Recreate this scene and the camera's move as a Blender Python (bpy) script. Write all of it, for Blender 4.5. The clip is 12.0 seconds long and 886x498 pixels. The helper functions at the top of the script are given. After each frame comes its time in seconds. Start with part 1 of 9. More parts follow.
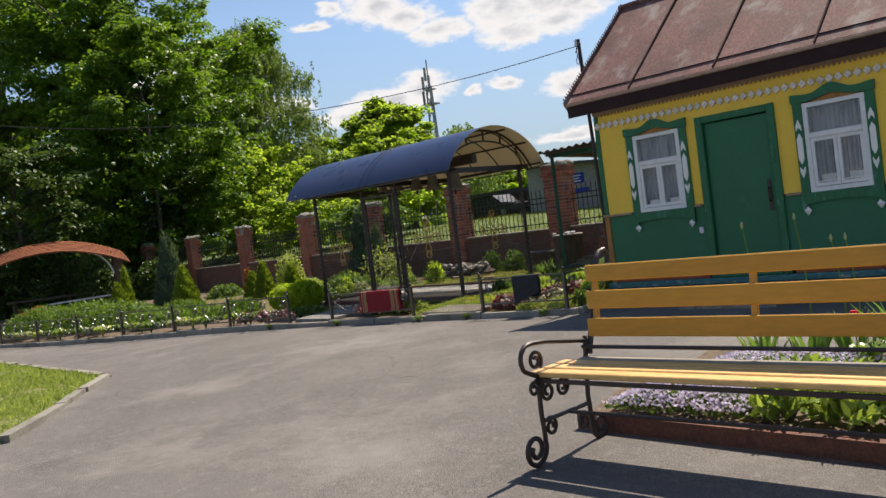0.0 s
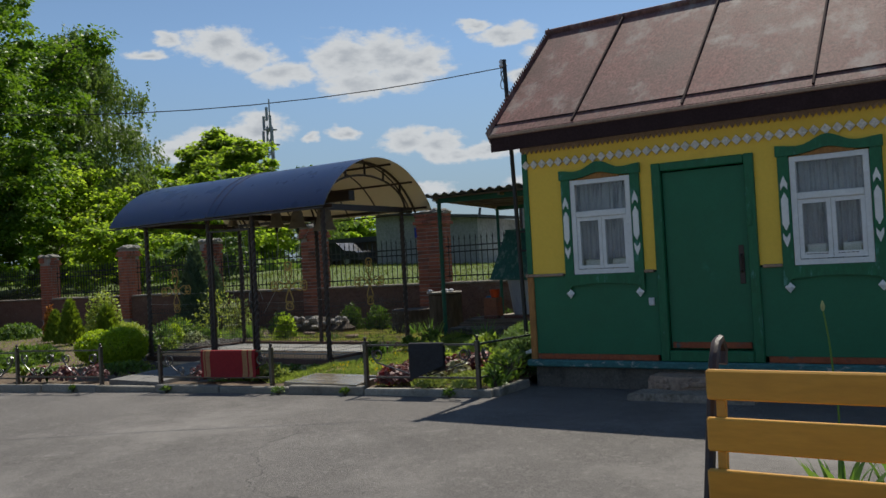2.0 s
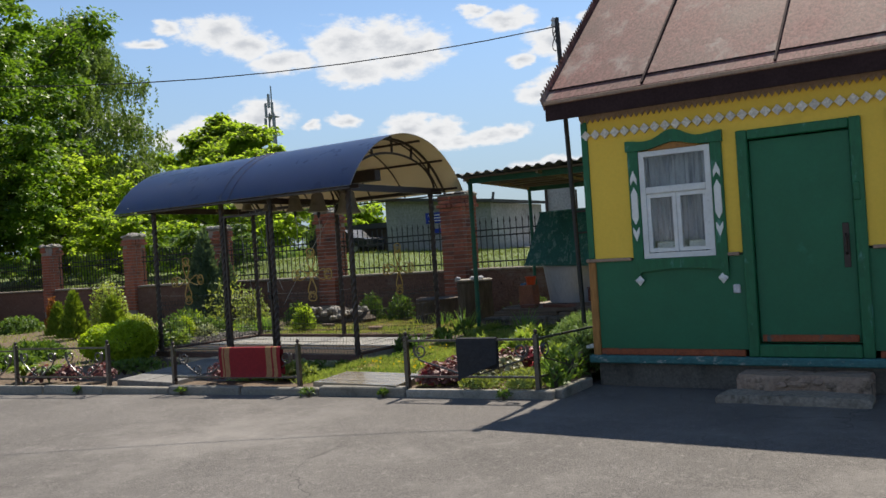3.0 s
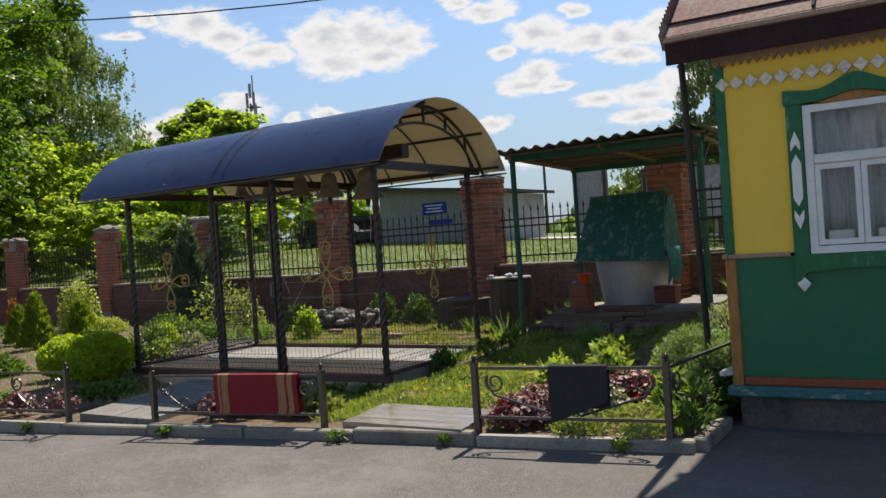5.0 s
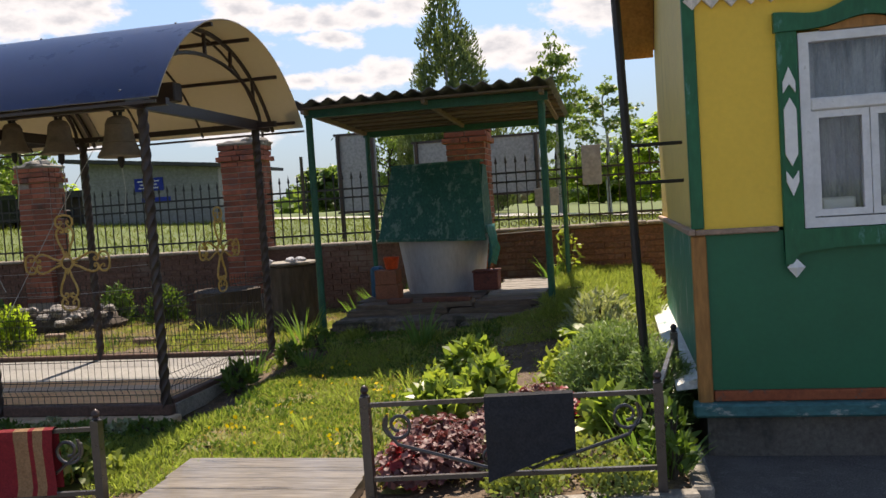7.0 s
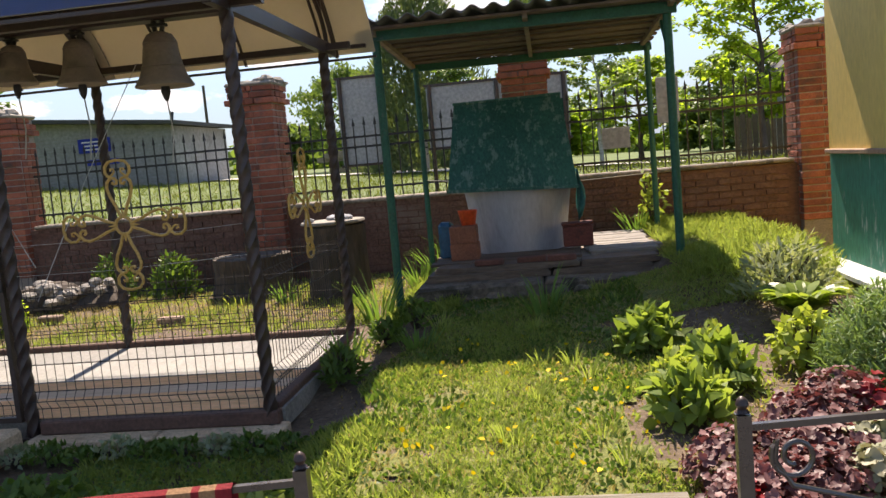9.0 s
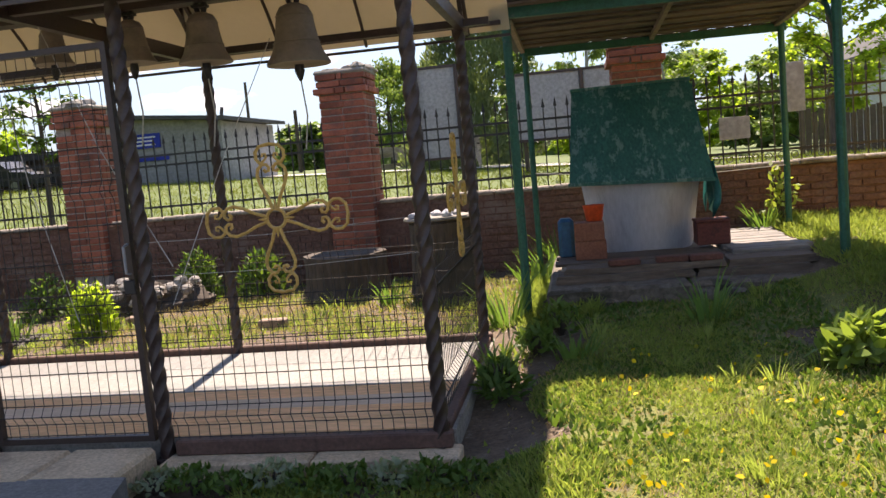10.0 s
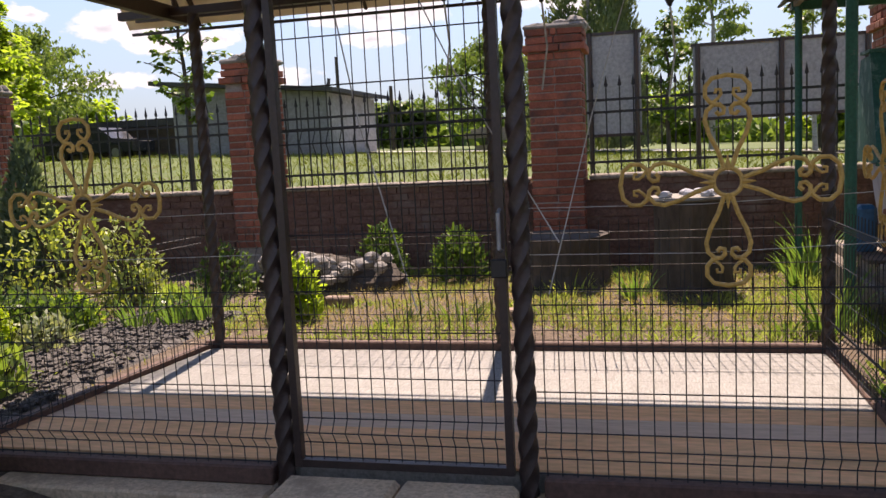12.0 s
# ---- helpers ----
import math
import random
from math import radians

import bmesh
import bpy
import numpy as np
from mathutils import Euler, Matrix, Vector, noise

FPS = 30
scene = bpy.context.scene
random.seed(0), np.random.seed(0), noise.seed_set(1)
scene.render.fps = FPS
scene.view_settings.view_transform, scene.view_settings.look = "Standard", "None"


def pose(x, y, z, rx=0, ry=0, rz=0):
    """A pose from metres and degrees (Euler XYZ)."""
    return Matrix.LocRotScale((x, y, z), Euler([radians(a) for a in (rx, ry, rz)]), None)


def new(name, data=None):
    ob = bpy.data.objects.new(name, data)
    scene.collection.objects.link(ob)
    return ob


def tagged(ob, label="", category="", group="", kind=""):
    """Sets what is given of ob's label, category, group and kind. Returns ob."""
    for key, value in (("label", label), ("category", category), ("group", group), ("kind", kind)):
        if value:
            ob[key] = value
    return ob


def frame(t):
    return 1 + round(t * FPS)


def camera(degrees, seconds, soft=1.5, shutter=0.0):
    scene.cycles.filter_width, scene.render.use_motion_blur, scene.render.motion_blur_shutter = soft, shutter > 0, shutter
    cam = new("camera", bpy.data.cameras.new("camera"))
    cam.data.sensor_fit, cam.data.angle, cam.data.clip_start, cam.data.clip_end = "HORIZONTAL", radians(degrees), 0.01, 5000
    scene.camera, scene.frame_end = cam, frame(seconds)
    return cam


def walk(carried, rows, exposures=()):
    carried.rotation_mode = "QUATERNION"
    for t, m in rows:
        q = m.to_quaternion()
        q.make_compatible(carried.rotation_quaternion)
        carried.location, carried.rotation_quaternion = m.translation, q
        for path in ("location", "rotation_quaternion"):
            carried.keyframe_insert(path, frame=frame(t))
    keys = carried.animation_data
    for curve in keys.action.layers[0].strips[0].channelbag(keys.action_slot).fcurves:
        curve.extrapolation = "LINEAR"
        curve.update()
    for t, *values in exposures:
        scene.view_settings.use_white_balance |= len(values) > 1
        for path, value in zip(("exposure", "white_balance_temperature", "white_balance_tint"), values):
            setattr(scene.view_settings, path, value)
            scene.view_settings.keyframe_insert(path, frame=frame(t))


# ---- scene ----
# ---------------- camera ----------------
cam = camera(56.1, 12.0)
METRES, EYE, TILT, LEAN, TURN = 13.5, 1.31, 0.0, 0.0, 45.0
ROWS = [
    (0.0, 0.0, 0.0, 0.0, -0.17, -1.32, 7.25),
    (0.5, -0.0104, 0.0487, 0.0014, -1.08, -2.94, 6.39),
    (1.0, -0.0198, 0.1001, -0.0027, -6.64, -8.27, 3.97),
    (1.5, -0.0375, 0.1406, 0.0032, -8.38, -2.16, 3.62),
    (2.0, -0.042, 0.1877, 0.005, -11.98, 1.14, 3.1),
    (2.5, -0.055, 0.2305, 0.006, -12.1, 0.4, 3.13),
    (3.0, -0.0595, 0.2714, 0.0056, -11.82, 0.24, 3.66),
    (5.0, -0.0773, 0.445, 0.0099, -13.09, -0.36, 3.94),
    (5.5, -0.0796, 0.4894, 0.0087, -14.07, -0.46, 3.91),
    (6.0, -0.0822, 0.5348, 0.0082, -21.45, -1.09, 3.65),
    (6.5, -0.0884, 0.5764, 0.0102, -29.3, -1.84, 3.87),
    (8.5, -0.1149, 0.7335, 0.0054, -36.58, -5.79, 4.05),
    (9.0, -0.1218, 0.7687, 0.0065, -37.87, -6.08, 5.06),
    (9.5, -0.1269, 0.8063, 0.0085, -37.84, -6.21, 5.29),
    (10.0, -0.1422, 0.8403, 0.0068, -35.84, -6.03, 5.03),
    (10.5, -0.149, 0.8725, 0.0053, -37.28, -6.27, 4.71),
    (11.0, -0.1576, 0.9056, 0.0077, -36.31, -6.4, 4.86),
    (11.5, -0.1732, 0.9378, 0.0073, -33.89, -6.37, 4.15),
    (12.0, -0.1885, 0.9728, 0.0034, -31.36, -6.81, 2.89),
]
walk(cam, [(t, pose(0, 0, EYE, TILT, LEAN, TURN) @ pose(METRES * x, METRES * y, METRES * z, 90 + pitch, roll, yaw)) for t, x, y, z, yaw, pitch, roll in ROWS],
     exposures=[(0.0, 0.68, 7050, 13), (1.5, 0.7, 6950, 12), (2.0, 0.1, 6500, 8), (2.5, 0.43, 6650, 10), (3.0, 0.62, 6750, 10), (5.5, 0.64, 7000, 13), (6.5, 0.72, 7200, 16), (8.5, 1.2, 7400, 18), (9.5, 1.3, 7200, 20), (10.5, 1.5, 7400, 24), (12.0, 1.06, 7350, 27)])

# ---------------- sky, clouds and sun ----------------
SUN_AZ, SUN_EL = 6.0, 56.0          # degrees from +y towards -x, and above the horizon


def nd(tree, kind, **values):
    n = tree.nodes.new(kind)
    for key, value in values.items():
        if key in n.inputs:
            n.inputs[key].default_value = value
    return n


def math_node(tree, op, a, b=None, c=None):
    n = tree.nodes.new("ShaderNodeMath")
    n.operation = op
    for i, v in enumerate((a, b, c)):
        if v is None:
            continue
        if isinstance(v, (int, float)):
            n.inputs[i].default_value = v
        else:
            tree.links.new(v, n.inputs[i])
    return n.outputs[0]


def make_world():
    w = bpy.data.worlds.new("sky")
    scene.world = w
    w.use_nodes = True
    t = w.node_tree
    t.nodes.clear()
    out = t.nodes.new("ShaderNodeOutputWorld")
    bg = t.nodes.new("ShaderNodeBackground")
    sky = t.nodes.new("ShaderNodeTexSky")
    sky.sky_type = "NISHITA"
    sky.sun_disc = False
    sky.sun_elevation = radians(SUN_EL)
    sky.sun_rotation = radians(-SUN_AZ)
    sky.air_density, sky.dust_density, sky.ozone_density = 1.0, 0.05, 3.0
    tc = t.nodes.new("ShaderNodeTexCoord")
    sep = t.nodes.new("ShaderNodeSeparateXYZ")
    t.links.new(tc.outputs["Generated"], sep.inputs[0])
    az = math_node(t, "MULTIPLY", math_node(t, "ARCTAN2", math_node(t, "MULTIPLY", sep.outputs[0], -1.0), sep.outputs[1]), 57.2958)
    el = math_node(t, "MULTIPLY", math_node(t, "ARCSINE", sep.outputs[2]), 57.2958)
    comb = t.nodes.new("ShaderNodeCombineXYZ")
    t.links.new(az, comb.inputs[0])
    t.links.new(math_node(t, "MULTIPLY", el, 1.9), comb.inputs[1])
    warp = nd(t, "ShaderNodeTexNoise", Scale=0.55, Detail=5.0)
    t.links.new(comb.outputs[0], warp.inputs["Vector"])
    off = t.nodes.new("ShaderNodeVectorMath")
    off.operation = "SUBTRACT"
    t.links.new(warp.outputs["Color"], off.inputs[0])
    off.inputs[1].default_value = (0.5, 0.5, 0.5)
    mad = t.nodes.new("ShaderNodeVectorMath")
    mad.operation = "MULTIPLY_ADD"
    t.links.new(off.outputs[0], mad.inputs[0])
    mad.inputs[1].default_value = (2.6, 2.2, 0.0)
    t.links.new(comb.outputs[0], mad.inputs[2])
    # cumulus heaps: azimuth, elevation, half width, half height (degrees)
    heaps = [(50.4, 15.5, 1.2, 0.5), (47.4, 15.3, 2.3, 1.1), (45.5, 14.4, 2.0, 0.9), (43.3, 13.4, 2.2, 0.8), (52.0, 14.5, 1.2, 0.35),
             (38.9, 14.2, 2.7, 1.7), (36.0, 14.4, 2.8, 1.6), (33.8, 13.8, 2.0, 1.3), (38.3, 12.6, 2.6, 1.0), (35.2, 12.9, 2.4, 0.9),
             (44.9, 9.7, 2.0, 1.2), (47.3, 9.1, 2.3, 1.0), (50.0, 8.4, 2.4, 0.8), (41.4, 9.2, 0.8, 0.35), (39.3, 9.4, 0.9, 0.55),
             (35.0, 8.6, 1.7, 0.95), (33.1, 8.4, 1.9, 0.9), (32.0, 7.5, 1.7, 0.6), (29.5, 7.7, 2.0, 0.6), (27.7, 8.0, 1.3, 0.5),
             (27.9, 15.3, 2.1, 0.7), (30.0, 16.1, 1.1, 0.4), (21.9, 14.9, 0.9, 0.45), (24.3, 13.6, 2.2, 1.2), (21.3, 12.9, 2.4, 0.9),
             (18.5, 12.9, 2.3, 0.9), (16.0, 13.2, 2.3, 1.0), (13.4, 13.6, 2.2, 1.2), (18.4, 11.6, 1.9, 0.6), (27.1, 12.6, 0.9, 0.45),
             (25.7, 10.4, 1.9, 0.75), (23.6, 10.2, 1.4, 0.45), (20.6, 9.0, 1.6, 0.5), (17.5, 9.0, 2.1, 0.8), (15.3, 9.3, 2.2, 1.0),
             (17.9, 7.6, 2.2, 0.6), (7.4, 10.4, 3.4, 1.3), (4.4, 9.5, 2.5, 1.2), (35.0, 5.3, 3.0, 0.5), (25.0, 5.4, 3.0, 0.6),
             (24.5, 11.0, 1.6, 0.8), (0.0, 12.5, 4.0, 1.6), (55.0, 9.5, 2.5, 0.9), (62.0, 12.0, 4.0, 1.6)]
    top = None
    for a, e, sa, se in heaps:
        sub = t.nodes.new("ShaderNodeVectorMath")
        sub.operation = "SUBTRACT"
        t.links.new(mad.outputs[0], sub.inputs[0])
        sub.inputs[1].default_value = (a, e * 1.9, 0.0)
        mul = t.nodes.new("ShaderNodeVectorMath")
        mul.operation = "MULTIPLY"
        t.links.new(sub.outputs[0], mul.inputs[0])
        mul.inputs[1].default_value = (0.86 / sa, 0.86 / (se * 1.9), 0.0)
        ln = t.nodes.new("ShaderNodeVectorMath")
        ln.operation = "LENGTH"
        t.links.new(mul.outputs[0], ln.inputs[0])
        lobe = math_node(t, "SUBTRACT", 1.0, ln.outputs["Value"])
        top = lobe if top is None else math_node(t, "MAXIMUM", top, lobe)
    field = nd(t, "ShaderNodeTexNoise", Scale=0.07, Detail=4.0)
    t.links.new(comb.outputs[0], field.inputs["Vector"])
    gap = t.nodes.new("ShaderNodeMapRange")
    t.links.new(math_node(t, "ABSOLUTE", math_node(t, "SUBTRACT", az, 30.0)), gap.inputs["Value"])
    gap.inputs["From Min"].default_value, gap.inputs["From Max"].default_value = 34.0, 48.0
    gap.inputs["To Min"].default_value, gap.inputs["To Max"].default_value = 0.75, 0.6
    away = math_node(t, "MULTIPLY", math_node(t, "SUBTRACT", field.outputs["Fac"], gap.outputs[0]), 5.0)
    top = math_node(t, "MAXIMUM", top, away)
    fine = nd(t, "ShaderNodeTexNoise", Scale=0.7, Detail=9.0, Roughness=0.62)
    t.links.new(comb.outputs[0], fine.inputs["Vector"])
    dens = math_node(t, "ADD", top, math_node(t, "MULTIPLY", math_node(t, "SUBTRACT", fine.outputs["Fac"], 0.5), 1.25))
    ramp = t.nodes.new("ShaderNodeMapRange")
    ramp.interpolation_type = "SMOOTHSTEP"
    t.links.new(dens, ramp.inputs["Value"])
    ramp.inputs["From Min"].default_value, ramp.inputs["From Max"].default_value = -0.08, 0.42
    # heaps are greyer in their thick middle
    core = t.nodes.new("ShaderNodeMapRange")
    core.interpolation_type = "SMOOTHSTEP"
    t.links.new(dens, core.inputs["Value"])
    core.inputs["From Min"].default_value, core.inputs["From Max"].default_value = 0.4, 1.15
    shade = t.nodes.new("ShaderNodeMix")
    shade.data_type = "RGBA"
    t.links.new(core.outputs[0], shade.inputs["Factor"])
    shade.inputs["A"].default_value, shade.inputs["B"].default_value = (6.0, 6.2, 6.5, 1), (4.0, 4.3, 4.8, 1)
    haze = t.nodes.new("ShaderNodeMapRange")
    t.links.new(el, haze.inputs["Value"])
    haze.inputs["From Min"].default_value, haze.inputs["From Max"].default_value = 0.0, 15.0
    haze.inputs["To Min"].default_value, haze.inputs["To Max"].default_value = 0.95, 0.0
    pale = t.nodes.new("ShaderNodeMix")
    pale.data_type = "RGBA"
    t.links.new(haze.outputs[0], pale.inputs["Factor"])
    t.links.new(sky.outputs[0], pale.inputs["A"])
    pale.inputs["B"].default_value = (1.95, 2.6, 3.5, 1)
    mix = t.nodes.new("ShaderNodeMix")
    mix.data_type = "RGBA"
    t.links.new(ramp.outputs[0], mix.inputs["Factor"])
    t.links.new(pale.outputs["Result"], mix.inputs["A"])
    t.links.new(shade.outputs["Result"], mix.inputs["B"])
    t.links.new(mix.outputs["Result"], bg.inputs["Color"])
    bg.inputs["Strength"].default_value = 0.092
    t.links.new(bg.outputs[0], out.inputs["Surface"])


make_world()
sun_data = bpy.data.lights.new("sun", "SUN")
sun_data.energy, sun_data.angle, sun_data.color = 4.8, radians(0.55), (1.0, 0.93, 0.82)
sun = new("sun", sun_data)
TO_SUN = Vector((-math.sin(radians(SUN_AZ)) * math.cos(radians(SUN_EL)), math.cos(radians(SUN_AZ)) * math.cos(radians(SUN_EL)), math.sin(radians(SUN_EL))))
sun.matrix_world = Matrix.Translation((0, 0, 30)) @ TO_SUN.to_track_quat("Z", "Y").to_matrix().to_4x4()

# ---------------- materials ----------------
def surface(name, c1, c2, scale=6.0, rough=0.8, bump=0.15, bscale=60.0, metal=0.0, c3=None, s3=1.2, cut=(0.55, 0.68), vary=0.0, stretch=(1, 1, 1), island=0.0, spec=0.4, fine=0.25):
    """Two colours mixed by grain, a third in patches with an outline of their own, and fine relief."""
    m = bpy.data.materials.new(name)
    m.use_nodes = True
    t = m.node_tree
    b = t.nodes["Principled BSDF"]
    geo = t.nodes.new("ShaderNodeNewGeometry")
    mp = t.nodes.new("ShaderNodeMapping")
    mp.inputs["Scale"].default_value = stretch
    t.links.new(geo.outputs["Position"], mp.inputs["Vector"])
    n1 = nd(t, "ShaderNodeTexNoise", Scale=scale, Detail=6.0, Roughness=0.65)
    t.links.new(mp.outputs[0], n1.inputs["Vector"])
    r1 = t.nodes.new("ShaderNodeMapRange")
    r1.inputs["From Min"].default_value, r1.inputs["From Max"].default_value = 0.3, 0.7
    t.links.new(n1.outputs["Fac"], r1.inputs["Value"])
    mix = t.nodes.new("ShaderNodeMix")
    mix.data_type = "RGBA"
    t.links.new(r1.outputs[0], mix.inputs["Factor"])
    mix.inputs["A"].default_value, mix.inputs["B"].default_value = (*c1, 1), (*c2, 1)
    col = mix.outputs["Result"]
    n2 = nd(t, "ShaderNodeTexNoise", Scale=bscale, Detail=5.0, Roughness=0.6)
    t.links.new(mp.outputs[0], n2.inputs["Vector"])
    if fine:
        f = t.nodes.new("ShaderNodeMapRange")
        f.inputs["From Min"].default_value, f.inputs["From Max"].default_value = 0.3, 0.7
        f.inputs["To Min"].default_value, f.inputs["To Max"].default_value = 1 - fine, 1 + fine
        t.links.new(n2.outputs["Fac"], f.inputs["Value"])
        mul = t.nodes.new("ShaderNodeMix")
        mul.data_type, mul.blend_type = "RGBA", "MULTIPLY"
        mul.inputs["Factor"].default_value = 1.0
        t.links.new(col, mul.inputs["A"])
        t.links.new(f.outputs[0], mul.inputs["B"])
        col = mul.outputs["Result"]
    if c3:
        n3 = nd(t, "ShaderNodeTexNoise", Scale=s3, Detail=8.0, Roughness=0.7)
        t.links.new(mp.outputs[0], n3.inputs["Vector"])
        r3 = t.nodes.new("ShaderNodeMapRange")
        r3.interpolation_type = "SMOOTHSTEP"
        r3.inputs["From Min"].default_value, r3.inputs["From Max"].default_value = cut
        t.links.new(n3.outputs["Fac"], r3.inputs["Value"])
        m3 = t.nodes.new("ShaderNodeMix")
        m3.data_type = "RGBA"
        t.links.new(r3.outputs[0], m3.inputs["Factor"])
        t.links.new(col, m3.inputs["A"])
        m3.inputs["B"].default_value = (*c3, 1)
        col = m3.outputs["Result"]
    if vary or island:
        if vary:
            src = t.nodes.new("ShaderNodeObjectInfo").outputs["Random"]
        else:
            src = geo.outputs["Random Per Island"]
        amount = vary or island
        rv = t.nodes.new("ShaderNodeMapRange")
        rv.inputs["To Min"].default_value, rv.inputs["To Max"].default_value = 1 - amount, 1 + amount
        t.links.new(src, rv.inputs["Value"])
        mv = t.nodes.new("ShaderNodeMix")
        mv.data_type, mv.blend_type = "RGBA", "MULTIPLY"
        mv.inputs["Factor"].default_value = 1.0
        t.links.new(col, mv.inputs["A"])
        t.links.new(rv.outputs[0], mv.inputs["B"])
        col = mv.outputs["Result"]
    t.links.new(col, b.inputs["Base Color"])
    b.inputs["Metallic"].default_value = metal
    b.inputs["Specular IOR Level"].default_value = spec
    rr = t.nodes.new("ShaderNodeMapRange")
    rr.inputs["To Min"].default_value, rr.inputs["To Max"].default_value = max(0.05, rough - 0.12), min(1.0, rough + 0.12)
    t.links.new(n1.outputs["Fac"], rr.inputs["Value"])
    t.links.new(rr.outputs[0], b.inputs["Roughness"])
    if bump:
        bp = t.nodes.new("ShaderNodeBump")
        bp.inputs["Strength"].default_value = bump
        bp.inputs["Distance"].default_value = 0.01
        t.links.new(n2.outputs["Fac"], bp.inputs["Height"])
        t.links.new(bp.outputs[0], b.inputs["Normal"])
    return m


def leaf(name, c1, c2, through_light=0.45, rough=0.5, gloss=0.3, gain_rgb=(1.8, 1.7, 0.8)):
    """Leaves that let light through, each of its own shade."""
    m = bpy.data.materials.new(name)
    m.use_nodes = True
    t = m.node_tree
    out, b = t.nodes["Material Output"], t.nodes["Principled BSDF"]
    geo = t.nodes.new("ShaderNodeNewGeometry")
    n1 = nd(t, "ShaderNodeTexNoise", Scale=1.6, Detail=3.0)
    t.links.new(geo.outputs["Position"], n1.inputs["Vector"])
    f = math_node(t, "ADD", math_node(t, "MULTIPLY", geo.outputs["Random Per Island"], 0.65), math_node(t, "MULTIPLY", n1.outputs["Fac"], 0.4))
    mix = t.nodes.new("ShaderNodeMix")
    mix.data_type = "RGBA"
    t.links.new(f, mix.inputs["Factor"])
    mix.inputs["A"].default_value, mix.inputs["B"].default_value = (*c1, 1), (*c2, 1)
    t.links.new(mix.outputs["Result"], b.inputs["Base Color"])
    b.inputs["Roughness"].default_value = rough
    b.inputs["Specular IOR Level"].default_value = gloss
    tr = t.nodes.new("ShaderNodeBsdfTranslucent")
    gain = t.nodes.new("ShaderNodeMix")
    gain.data_type, gain.blend_type = "RGBA", "MULTIPLY"
    gain.inputs["Factor"].default_value = 1.0
    t.links.new(mix.outputs["Result"], gain.inputs["A"])
    gain.inputs["B"].default_value = (*gain_rgb, 1)
    t.links.new(gain.outputs["Result"], tr.inputs["Color"])
    ms = t.nodes.new("ShaderNodeMixShader")
    ms.inputs[0].default_value = through_light
    t.links.new(b.outputs[0], ms.inputs[1])
    t.links.new(tr.outputs[0], ms.inputs[2])
    t.links.new(ms.outputs[0], out.inputs["Surface"])
    return m


def glass_material():
    m = bpy.data.materials.new("window_glass")
    m.use_nodes = True
    b = m.node_tree.nodes["Principled BSDF"]
    b.inputs["Base Color"].default_value = (0.95, 0.97, 0.97, 1)
    b.inputs["Roughness"].default_value = 0.02
    b.inputs["Transmission Weight"].default_value = 1.0
    b.inputs["IOR"].default_value = 1.45
    return m


def let_through(m, color, share):
    """Mixes some light passing through into a thin sheet."""
    t = m.node_tree
    out, b = t.nodes["Material Output"], t.nodes["Principled BSDF"]
    tr = t.nodes.new("ShaderNodeBsdfTranslucent")
    tr.inputs["Color"].default_value = (*color, 1)
    ms = t.nodes.new("ShaderNodeMixShader")
    ms.inputs[0].default_value = share
    t.links.new(b.outputs[0], ms.inputs[1])
    t.links.new(tr.outputs[0], ms.inputs[2])
    t.links.new(ms.outputs[0], out.inputs["Surface"])
    return m


def roof_sheet():
    """Polycarbonate, dark blue outside, cream where light comes through."""
    m = surface("blue_polycarbonate", (0.02, 0.044, 0.13), (0.03, 0.06, 0.17), 2.0, 0.3, 0.04, 30, spec=0.6, fine=0.1, c3=(0.06, 0.095, 0.19), s3=3.0, cut=(0.6, 0.85))
    return let_through(m, (0.88, 0.8, 0.62), 0.32)


